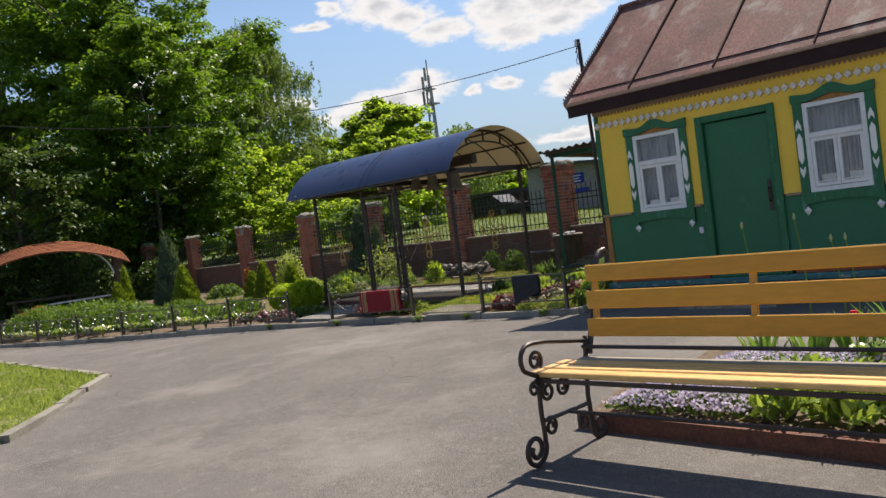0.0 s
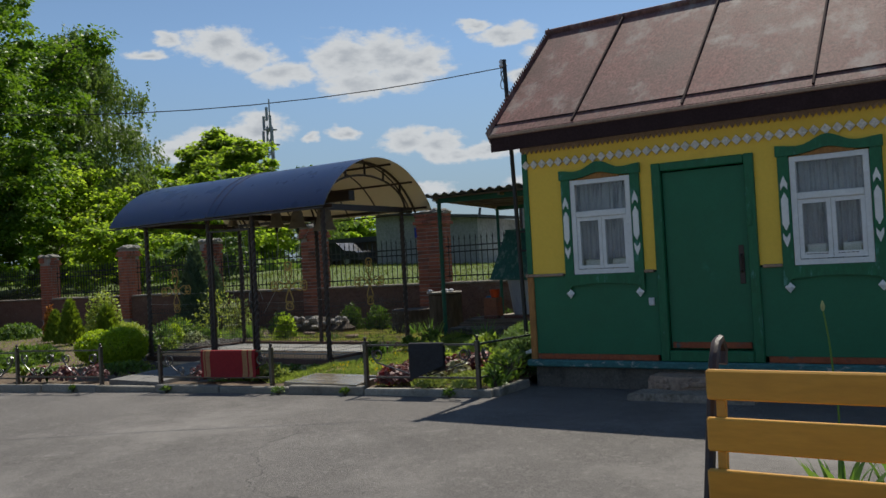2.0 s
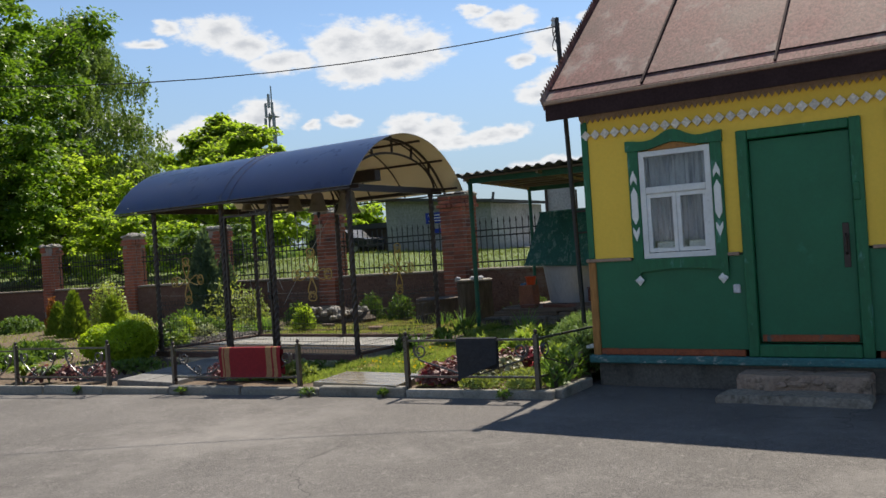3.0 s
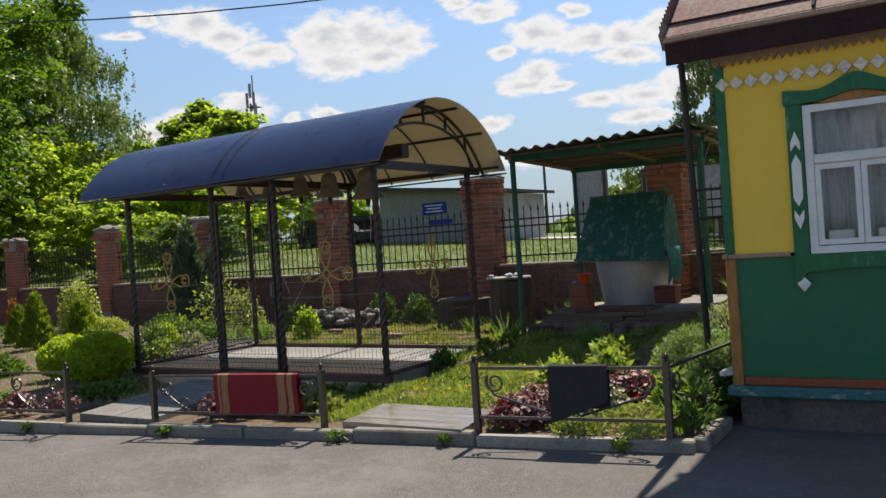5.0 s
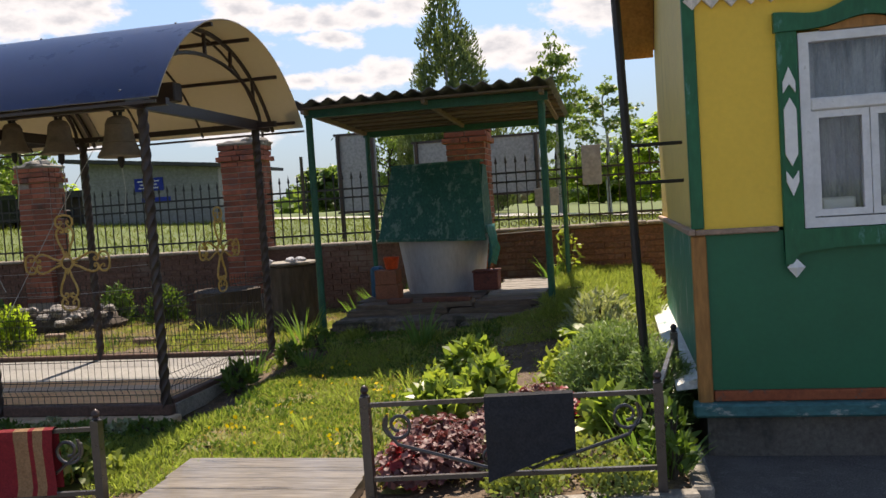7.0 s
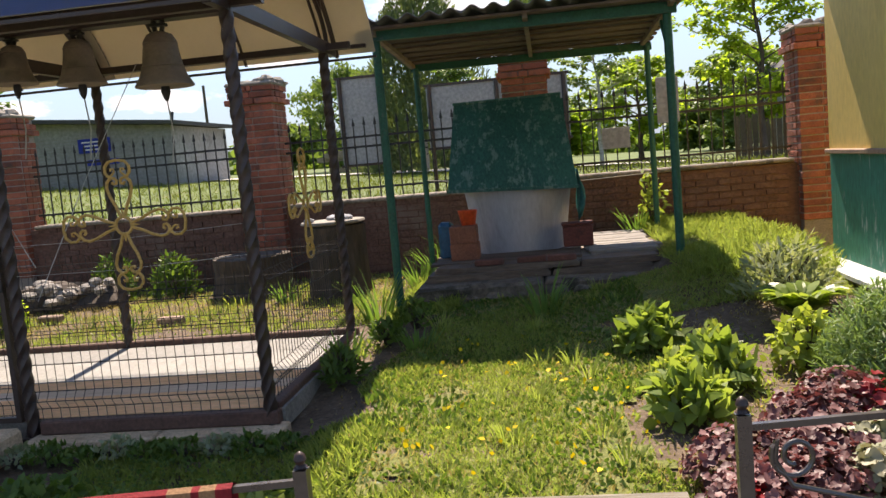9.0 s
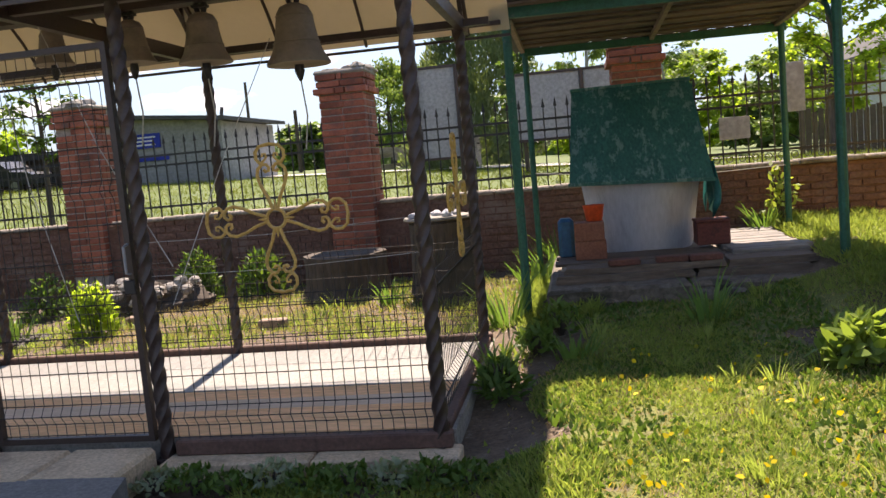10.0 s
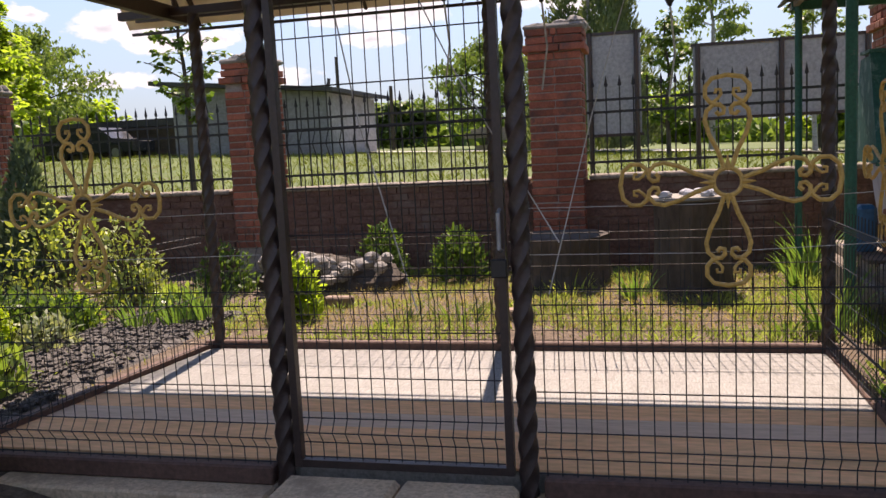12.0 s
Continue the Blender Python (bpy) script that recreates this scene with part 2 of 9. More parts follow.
def asphalt_material():
    """Old asphalt: grain, paler worn patches, dark stains and a few thin cracks."""
    m = surface("asphalt", (0.102, 0.094, 0.088), (0.155, 0.144, 0.135), 0.6, 0.9, 0.9, 110, c3=(0.21, 0.196, 0.182), s3=0.5, cut=(0.46, 0.7), fine=0.6, spec=0.25)
    t = m.node_tree
    b = t.nodes["Principled BSDF"]
    old = b.inputs["Base Color"].links[0].from_socket
    geo = t.nodes.new("ShaderNodeNewGeometry")
    bend = nd(t, "ShaderNodeTexNoise", Scale=1.6, Detail=5.0)
    t.links.new(geo.outputs["Position"], bend.inputs["Vector"])
    add = t.nodes.new("ShaderNodeVectorMath")
    add.operation = "MULTIPLY_ADD"
    t.links.new(bend.outputs["Color"], add.inputs[0])
    add.inputs[1].default_value = (0.9, 0.9, 0.0)
    t.links.new(geo.outputs["Position"], add.inputs[2])
    vor = nd(t, "ShaderNodeTexVoronoi", Scale=0.42)
    vor.feature = "DISTANCE_TO_EDGE"
    t.links.new(add.outputs[0], vor.inputs["Vector"])
    line = t.nodes.new("ShaderNodeMapRange")
    line.inputs["From Min"].default_value, line.inputs["From Max"].default_value = 0.0, 0.003
    line.inputs["To Min"].default_value, line.inputs["To Max"].default_value = 1.0, 0.0
    t.links.new(vor.outputs["Distance"], line.inputs["Value"])
    where = nd(t, "ShaderNodeTexNoise", Scale=0.35, Detail=2.0)
    t.links.new(geo.outputs["Position"], where.inputs["Vector"])
    gate = t.nodes.new("ShaderNodeMapRange")
    gate.inputs["From Min"].default_value, gate.inputs["From Max"].default_value = 0.5, 0.6
    t.links.new(where.outputs["Fac"], gate.inputs["Value"])
    speck = nd(t, "ShaderNodeTexNoise", Scale=13.0, Detail=8.0, Roughness=0.9)
    t.links.new(geo.outputs["Position"], speck.inputs["Vector"])
    spots = t.nodes.new("ShaderNodeMapRange")
    spots.inputs["From Min"].default_value, spots.inputs["From Max"].default_value = 0.54, 0.66
    spots.inputs["To Min"].default_value, spots.inputs["To Max"].default_value = 0.0, 0.8
    t.links.new(speck.outputs["Fac"], spots.inputs["Value"])
    pale = t.nodes.new("ShaderNodeMix")
    pale.data_type = "RGBA"
    t.links.new(spots.outputs[0], pale.inputs["Factor"])
    t.links.new(old, pale.inputs["A"])
    pale.inputs["B"].default_value = (0.27, 0.255, 0.235, 1)
    crack = t.nodes.new("ShaderNodeMix")
    crack.data_type = "RGBA"
    t.links.new(math_node(t, "MULTIPLY", line.outputs[0], gate.outputs[0]), crack.inputs["Factor"])
    t.links.new(pale.outputs["Result"], crack.inputs["A"])
    crack.inputs["B"].default_value = (0.06, 0.057, 0.054, 1)
    t.links.new(crack.outputs["Result"], b.inputs["Base Color"])
    return m


MAT = {
    "asphalt": asphalt_material(),
    "concrete": surface("concrete", (0.2, 0.186, 0.158), (0.29, 0.27, 0.235), 5.0, 0.9, 0.35, 70, c3=(0.12, 0.112, 0.09), s3=2.5, cut=(0.47, 0.68), vary=0.18, fine=0.3),
    "pale_slab": surface("weathered_pale_board", (0.18, 0.155, 0.115), (0.25, 0.215, 0.165), 5.0, 0.2, 0.12, 40, c3=(0.085, 0.07, 0.05), s3=6.0, cut=(0.53, 0.68), stretch=(0.12, 1.5, 1), spec=1.0, fine=0.35),
    "soil": surface("soil", (0.072, 0.049, 0.031), (0.15, 0.108, 0.072), 9.0, 0.95, 1.0, 40, c3=(0.23, 0.19, 0.148), s3=14.0, cut=(0.57, 0.66), fine=0.4),
    "turf": surface("turf", (0.105, 0.12, 0.028), (0.17, 0.185, 0.045), 6.0, 0.95, 0.9, 60, c3=(0.15, 0.118, 0.07), s3=5.0, cut=(0.55, 0.66), fine=0.4),
    "field": surface("field_grass", (0.058, 0.095, 0.017), (0.105, 0.145, 0.03), 0.7, 0.95, 0.6, 12, c3=(0.13, 0.12, 0.055), s3=1.1, cut=(0.52, 0.7), fine=0.35),
    "gravel": surface("gravel", (0.06, 0.054, 0.048), (0.13, 0.12, 0.11), 30.0, 0.95, 1.0, 60, fine=0.55, c3=(0.07, 0.06, 0.05), s3=5.0, cut=(0.5, 0.66)),
    "green_paint": surface("green_paint", (0.012, 0.122, 0.056), (0.017, 0.152, 0.072), 1.6, 0.5, 0.05, 35, c3=(0.03, 0.2, 0.115), s3=2.2, cut=(0.62, 0.8), fine=0.05),
    "green_trim": surface("green_trim_paint", (0.01, 0.11, 0.045), (0.016, 0.145, 0.062), 7.0, 0.5, 0.2, 40, c3=(0.09, 0.26, 0.21), s3=9.0, cut=(0.58, 0.68), stretch=(1, 1, 0.35), fine=0.15),
    "teal_worn": surface("teal_worn_paint", (0.03, 0.12, 0.125), (0.05, 0.17, 0.17), 12.0, 0.65, 0.3, 50, c3=(0.3, 0.34, 0.31), s3=14.0, cut=(0.56, 0.64), stretch=(0.5, 0.5, 1)),
    "gable_green": surface("gable_peeling_green", (0.02, 0.17, 0.125), (0.035, 0.22, 0.165), 5.0, 0.6, 0.3, 40, c3=(0.36, 0.43, 0.4), s3=8.0, cut=(0.56, 0.64), stretch=(1, 1, 0.3)),
    "yellow_wall": surface("yellow_wall_paint", (0.83, 0.53, 0.06), (0.88, 0.58, 0.075), 1.2, 0.6, 0.04, 30, c3=(0.7, 0.43, 0.055), s3=2.0, cut=(0.58, 0.8), fine=0.035),
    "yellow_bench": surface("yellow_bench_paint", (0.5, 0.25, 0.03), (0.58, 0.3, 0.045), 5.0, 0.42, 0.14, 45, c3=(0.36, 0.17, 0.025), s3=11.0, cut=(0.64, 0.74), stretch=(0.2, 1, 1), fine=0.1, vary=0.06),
    "pale_yellow": surface("pale_seat_slats", (0.6, 0.36, 0.125), (0.7, 0.44, 0.18), 5.0, 0.45, 0.14, 45, c3=(0.45, 0.26, 0.08), s3=9.0, cut=(0.58, 0.75), stretch=(0.2, 1, 1), vary=0.06),
    "grey_board": surface("weathered_board", (0.2, 0.175, 0.14), (0.3, 0.265, 0.215), 10.0, 0.9, 0.4, 30, stretch=(0.15, 1, 1)),
    "white_paint": surface("white_paint", (0.66, 0.66, 0.65), (0.78, 0.78, 0.77), 8.0, 0.5, 0.15, 40, c3=(0.46, 0.45, 0.42), s3=16.0, cut=(0.62, 0.72), fine=0.06),
    "bright_white": surface("fresh_white_paint", (0.76, 0.75, 0.72), (0.84, 0.83, 0.8), 8.0, 0.5, 0.1, 40, c3=(0.6, 0.57, 0.52), s3=14.0, cut=(0.66, 0.76), fine=0.05),
    "bare_wood": surface("orange_bare_wood", (0.3, 0.13, 0.035), (0.42, 0.2, 0.06), 8.0, 0.7, 0.3, 40, stretch=(1, 1, 0.2), c3=(0.2, 0.09, 0.03), s3=5.0, cut=(0.6, 0.7)),
    "red_strip": surface("worn_red_strip", (0.24, 0.055, 0.02), (0.33, 0.09, 0.035), 9.0, 0.65, 0.3, 40, c3=(0.06, 0.1, 0.09), s3=7.0, cut=(0.57, 0.66)),
    "roof_metal": surface("faded_red_roof", (0.1, 0.05, 0.045), (0.225, 0.105, 0.093), 1.5, 0.76, 0.3, 38, c3=(0.29, 0.245, 0.22), s3=2.6, cut=(0.5, 0.7), fine=0.5, spec=0.25, stretch=(1, 0.6, 0.6)),
    "dark_roof": surface("dark_brown_fascia", (0.034, 0.02, 0.021), (0.05, 0.03, 0.031), 6.0, 0.9, 0.12, 40, spec=0.1),
    "pinkish": surface("old_lace_board", (0.3, 0.2, 0.14), (0.38, 0.26, 0.19), 8.0, 0.7, 0.2, 40),
    "plinth": surface("plinth_render", (0.1, 0.088, 0.075), (0.15, 0.135, 0.115), 5.0, 0.9, 0.4, 50, c3=(0.06, 0.055, 0.05), s3=3.0, cut=(0.55, 0.7)),
    "stone": surface("rough_stone", (0.2, 0.185, 0.165), (0.32, 0.3, 0.27), 6.0, 0.9, 0.6, 30, c3=(0.12, 0.11, 0.1), s3=6.0, cut=(0.52, 0.66), island=0.2),
    "slab_stone": surface("mossy_slab", (0.2, 0.168, 0.135), (0.3, 0.258, 0.21), 5.0, 0.92, 0.6, 30, c3=(0.11, 0.095, 0.07), s3=4.0, cut=(0.52, 0.66), fine=0.35),
    "brick": surface("red_brick", (0.25, 0.074, 0.042), (0.35, 0.12, 0.072), 14.0, 0.88, 0.4, 60, c3=(0.13, 0.068, 0.054), s3=4.0, cut=(0.5, 0.68), vary=0.32, fine=0.3),
    "mortar": surface("mortar", (0.26, 0.22, 0.19), (0.34, 0.29, 0.255), 12.0, 0.95, 0.4, 60),
    "wall_brown": surface("brown_wall_render", (0.125, 0.0625, 0.045), (0.1812, 0.0975, 0.0713), 2.5, 0.9, 0.5, 24, c3=(0.2125, 0.1438, 0.1125), s3=3.6, cut=(0.55, 0.7), stretch=(1, 1, 2.0)),
    "iron": surface("black_iron", (0.012, 0.011, 0.011), (0.024, 0.021, 0.02), 12.0, 0.5, 0.2, 60, spec=0.5),
    "fence_iron": surface("glossy_black_fence_paint", (0.026, 0.02, 0.018), (0.045, 0.036, 0.032), 12.0, 0.3, 0.1, 60, spec=1.0),
    "brown_iron": surface("brown_iron_paint", (0.0286, 0.0169, 0.0143), (0.0468, 0.0286, 0.0234), 10.0, 0.42, 0.18, 60, spec=0.5),
    "bench_iron": surface("bench_iron", (0.025, 0.014, 0.012), (0.045, 0.026, 0.02), 14.0, 0.45, 0.2, 70, c3=(0.1, 0.045, 0.025), s3=22.0, cut=(0.62, 0.72), spec=0.5),
    "gold": surface("gold_paint", (0.42, 0.25, 0.055), (0.55, 0.35, 0.1), 16.0, 0.5, 0.12, 60, c3=(0.3, 0.17, 0.05), s3=20.0, cut=(0.6, 0.7)),
    "bronze": surface("dusty_bronze", (0.2, 0.162, 0.125), (0.28, 0.235, 0.185), 4.0, 0.62, 0.1, 40, metal=0.25, c3=(0.15, 0.125, 0.095), s3=5.0, cut=(0.52, 0.7), fine=0.12),
    "roof_blue": roof_sheet(),
    "roof_cream": let_through(surface("cream_underside", (0.74, 0.67, 0.54), (0.82, 0.755, 0.63), 1.5, 0.7, 0.05, 20, fine=0.05, c3=(0.64, 0.56, 0.43), s3=1.0, cut=(0.6, 0.8)), (0.9, 0.86, 0.76), 0.6),
    "frame_beam": surface("reddish_base_beam", (0.088, 0.046, 0.033), (0.13, 0.072, 0.052), 6.0, 0.7, 0.25, 40, fine=0.3),
    # brown floor colour, lightened for the half that lies in shade
    "floor_shaded": surface("brown_shaded_floor_sheet", (0.8, 0.45, 0.22), (0.86, 0.53, 0.29), 4.0, 0.85, 0.15, 30, spec=0.15, stretch=(0.25, 1.2, 1), fine=0.22, c3=(0.64, 0.4, 0.21), s3=3.0, cut=(0.54, 0.72)),
    "slate": surface("corrugated_slate", (0.115, 0.122, 0.134), (0.175, 0.185, 0.2), 4.0, 0.9, 0.35, 40, c3=(0.1, 0.105, 0.11), s3=2.5, cut=(0.5, 0.68), fine=0.3),
    "shed_green": surface("shed_green_paint", (0.012, 0.085, 0.055), (0.02, 0.12, 0.08), 8.0, 0.55, 0.2, 50, c3=(0.09, 0.12, 0.1), s3=12.0, cut=(0.6, 0.7)),
    "well_green": surface("well_cover_peeling", (0.014, 0.085, 0.065), (0.024, 0.125, 0.1), 3.0, 0.6, 0.25, 40, c3=(0.12, 0.21, 0.185), s3=10.0, cut=(0.52, 0.62), stretch=(1.3, 1, 0.6), fine=0.3),
    "teal_cloth": surface("teal_tarpaulin", (0.012, 0.12, 0.11), (0.02, 0.16, 0.14), 7.0, 0.6, 0.5, 22),
    "white_wash": surface("whitewashed_concrete", (0.36, 0.37, 0.4), (0.45, 0.46, 0.49), 2.5, 0.9, 0.12, 40, c3=(0.26, 0.265, 0.28), s3=3.0, cut=(0.5, 0.72), stretch=(1, 1, 0.25), fine=0.08),
    "barn_wood": surface("old_plank", (0.07, 0.052, 0.04), (0.12, 0.092, 0.07), 9.0, 0.9, 0.5, 40, stretch=(0.3, 1, 1), vary=0.2),
    "red_cloth": surface("red_rug", (0.19, 0.012, 0.017), (0.245, 0.019, 0.023), 30.0, 0.95, 0.5, 120, fine=0.2),
    "tan_cloth": surface("tan_rug_stripe", (0.25, 0.135, 0.065), (0.33, 0.19, 0.095), 30.0, 0.95, 0.5, 120, fine=0.2),
    "dark_cloth": surface("dark_mat", (0.02, 0.021, 0.024), (0.034, 0.035, 0.04), 20.0, 0.95, 0.5, 90, fine=0.3),
    "terracotta": surface("terracotta_board", (0.12, 0.048, 0.034), (0.175, 0.075, 0.053), 7.0, 0.85, 0.3, 50, c3=(0.075, 0.04, 0.032), s3=5.0, cut=(0.52, 0.7), vary=0.12, fine=0.3),
    "orange_plastic": surface("orange_plastic", (0.6, 0.07, 0.02), (0.68, 0.1, 0.03), 4.0, 0.4, 0.05, 30),
    "blue_plastic": surface("blue_plastic", (0.012, 0.075, 0.15), (0.02, 0.1, 0.19), 4.0, 0.4, 0.05, 30),
    "glass": glass_material(),
    "curtain": surface("lace_curtain", (0.3, 0.31, 0.34), (0.46, 0.47, 0.5), 5.0, 0.9, 0.3, 90, c3=(0.17, 0.18, 0.21), s3=4.0, cut=(0.52, 0.7), stretch=(2.2, 1, 0.5), fine=0.2),
    "room_dark": surface("room_wall", (0.2, 0.2, 0.22), (0.26, 0.26, 0.28), 2.0, 0.9, 0.1, 20),
    "bark": surface("bark", (0.055, 0.043, 0.033), (0.1, 0.08, 0.062), 9.0, 0.95, 0.8, 24, stretch=(1, 1, 0.25)),
    "birch_bark": surface("birch_bark", (0.3, 0.29, 0.27), (0.45, 0.44, 0.41), 4.0, 0.85, 0.4, 24, c3=(0.05, 0.045, 0.04), s3=3.0, cut=(0.56, 0.64), stretch=(1, 1, 3)),
    "white_brick": surface("white_brick_wall", (0.25, 0.25, 0.25), (0.33, 0.33, 0.33), 0.8, 0.9, 0.3, 8, c3=(0.15, 0.15, 0.15), s3=0.6, cut=(0.55, 0.7)),
    "grey_roof": surface("grey_felt_roof", (0.05, 0.05, 0.05), (0.08, 0.08, 0.078), 1.0, 0.9, 0.2, 10),
    "blue_sign": surface("blue_sign", (0.012, 0.03, 0.3), (0.016, 0.04, 0.35), 3.0, 0.5, 0.02, 20),
    "board_grey": surface("notice_board_back", (0.28, 0.28, 0.3), (0.34, 0.34, 0.36), 1.5, 0.7, 0.1, 20, c3=(0.23, 0.23, 0.24), s3=1.5, cut=(0.55, 0.7)),
    "road": surface("far_road", (0.4, 0.385, 0.36), (0.5, 0.48, 0.45), 0.6, 0.9, 0.2, 10),
    "steel": surface("grey_steel", (0.22, 0.225, 0.235), (0.3, 0.305, 0.315), 3.0, 0.5, 0.1, 20, metal=0.3),
    "white_metal": surface("pale_metal", (0.5, 0.5, 0.52), (0.6, 0.6, 0.62), 5.0, 0.45, 0.1, 30),
    "car_dark": surface("car_paint", (0.03, 0.033, 0.04), (0.04, 0.043, 0.05), 2.0, 0.25, 0.0, 20, fine=0),
    "rope": surface("pale_string", (0.4, 0.38, 0.34), (0.5, 0.48, 0.44), 30.0, 0.9, 0.2, 90),
    "orange_roof": surface("orange_shingle", (0.17, 0.05, 0.018), (0.29, 0.09, 0.032), 5.0, 0.85, 0.4, 20, c3=(0.11, 0.035, 0.018), s3=2.5, cut=(0.5, 0.7)),
    "print_white": surface("white_print", (0.7, 0.7, 0.72), (0.75, 0.75, 0.77), 5.0, 0.6, 0.0, 20, fine=0),
    # the gable's own yellow, less saturated than yellow_wall
    "gable_yellow": surface("muted_gable_yellow", (0.66, 0.48, 0.13), (0.74, 0.55, 0.18), 1.8, 0.6, 0.2, 30, c3=(0.55, 0.39, 0.11), s3=3.0, cut=(0.55, 0.75), stretch=(1, 1, 0.4), fine=0.1),
    "feather": leaf("feathery_leaf", (0.095, 0.175, 0.06), (0.19, 0.28, 0.11), 0.35),
    "meadow": leaf("meadow_blade", (0.06, 0.1, 0.016), (0.14, 0.17, 0.04), 0.4),
    "wall_brick": surface("weathered_wall_brick", (0.115, 0.06, 0.044), (0.175, 0.098, 0.073), 6.0, 0.9, 0.5, 30, c3=(0.2, 0.145, 0.118), s3=1.6, cut=(0.5, 0.7), vary=0.14, fine=0.4),
    "maple": leaf("maple_leaf", (0.042, 0.105, 0.016), (0.125, 0.225, 0.03), 0.46, 0.45, 0.35, (2.0, 1.8, 0.7)),
    "birch": leaf("birch_leaf", (0.09, 0.15, 0.042), (0.155, 0.235, 0.068), 0.42),
    # darker, less translucent copy of maple; tree shade is put into its colour
    "lilac": leaf("shade_dark_leaf", (0.03, 0.066, 0.014), (0.075, 0.13, 0.026), 0.25, 0.5, 0.3),
    "linden": leaf("linden_leaf", (0.11, 0.185, 0.028), (0.22, 0.3, 0.052), 0.72, 0.5, 0.3, (2.1, 2.0, 0.8)),
    "thuja": leaf("thuja_needles", (0.1, 0.17, 0.018), (0.19, 0.26, 0.028), 0.35),
    "spread_juniper": leaf("spreading_juniper_needles", (0.05, 0.11, 0.018), (0.14, 0.225, 0.032), 0.36),
    "juniper": leaf("juniper_needles", (0.06, 0.102, 0.065), (0.102, 0.153, 0.093), 0.25),
    "box_bush": leaf("box_leaf", (0.17, 0.28, 0.018), (0.36, 0.46, 0.035), 0.5),
    "shrub": leaf("shrub_leaf", (0.05, 0.11, 0.022), (0.118, 0.19, 0.042), 0.4),
    "spirea": leaf("yellow_green_leaf", (0.17, 0.25, 0.045), (0.34, 0.4, 0.1), 0.42),
    "hosta": leaf("hosta_leaf", (0.1, 0.18, 0.035), (0.25, 0.33, 0.085), 0.45, 0.38, 0.4),
    "grass": leaf("grass_blade", (0.15, 0.215, 0.045), (0.36, 0.4, 0.11), 0.42, 0.5, 0.3, (1.5, 1.6, 0.9)),
    "iris": leaf("iris_blade", (0.084, 0.175, 0.042), (0.14, 0.238, 0.063), 0.35),
    "heuchera": leaf("heuchera_leaf", (0.045, 0.014, 0.017), (0.27, 0.14, 0.135), 0.25, 0.5, 0.3, (1.4, 0.8, 0.75)),
    "grey_leaf": leaf("silvery_leaf", (0.16, 0.21, 0.12), (0.34, 0.38, 0.27), 0.35),
    "rust_leaf": leaf("rust_leaf", (0.25, 0.1, 0.03), (0.4, 0.19, 0.045), 0.35, 0.5, 0.3, (1.3, 1.0, 0.7)),
    "phlox": leaf("lilac_petal", (0.52, 0.45, 0.62), (0.76, 0.7, 0.82), 0.3, 0.6, 0.2, (1.1, 1.1, 1.1)),
    "yellow_petal": leaf("yellow_petal", (0.7, 0.5, 0.01), (0.8, 0.62, 0.02), 0.3, 0.6, 0.2, (1.1, 1.1, 1.1)),
    "red_petal": leaf("red_petal", (0.55, 0.01, 0.02), (0.7, 0.03, 0.04), 0.3, 0.6, 0.2, (1.1, 1.1, 1.1)),
    "white_petal": leaf("white_petal", (0.6, 0.6, 0.58), (0.75, 0.75, 0.72), 0.3, 0.6, 0.2, (1.1, 1.1, 1.1)),
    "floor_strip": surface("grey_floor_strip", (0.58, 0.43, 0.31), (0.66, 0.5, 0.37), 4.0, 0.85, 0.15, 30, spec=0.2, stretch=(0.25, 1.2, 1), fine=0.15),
    "heuchera_green": leaf("variegated_leaf", (0.1, 0.13, 0.045), (0.42, 0.4, 0.28), 0.25, 0.45, 0.4, (1.2, 1.1, 0.8)),
    "heuchera_red": leaf("bright_red_leaf", (0.2, 0.015, 0.025), (0.4, 0.05, 0.05), 0.35, 0.45, 0.4, (1.3, 0.85, 0.8)),
    "roof_board": surface("weathered_roof_board", (0.095, 0.07, 0.058), (0.17, 0.132, 0.11), 9.0, 0.9, 0.4, 40, stretch=(0.2, 1, 1), vary=0.3, fine=0.25),
    # darker copy of slab_stone with near-black patches, for the well platform
    "well_slab": surface("dark_slab", (0.105, 0.085, 0.066), (0.19, 0.16, 0.125), 5.0, 0.92, 0.8, 30, c3=(0.05, 0.045, 0.03), s3=4.0, cut=(0.5, 0.64), fine=0.4),
    "beam_grey": surface("weathered_rafter", (0.2, 0.165, 0.135), (0.3, 0.25, 0.21), 9.0, 0.9, 0.4, 40, stretch=(0.3, 1, 1), vary=0.15),
    "sill_white": surface("worn_white_sill", (0.5, 0.52, 0.5), (0.66, 0.67, 0.64), 8.0, 0.7, 0.3, 40, c3=(0.1, 0.24, 0.24), s3=10.0, cut=(0.56, 0.66), stretch=(1, 0.4, 1)),
    "beige_slab": surface("worn_beige_slab", (0.5, 0.37, 0.235), (0.62, 0.475, 0.32), 5.0, 0.9, 0.35, 60, c3=(0.36, 0.265, 0.175), s3=3.5, cut=(0.5, 0.7), fine=0.3),
    "step_stone": surface("warm_step_stone", (0.25, 0.17, 0.125), (0.37, 0.275, 0.21), 6.0, 0.9, 0.6, 30, c3=(0.11, 0.08, 0.058), s3=6.0, cut=(0.52, 0.66), vary=0.25),
    "dark_plank": surface("dark_weathered_plank", (0.09, 0.066, 0.05), (0.165, 0.125, 0.095), 9.0, 0.9, 0.6, 30, stretch=(0.2, 1.5, 1.5), c3=(0.07, 0.055, 0.045), s3=5.0, cut=(0.54, 0.66), fine=0.35, vary=0.15),
    # paler than dark_plank; sunlight on these planks is put into the colour
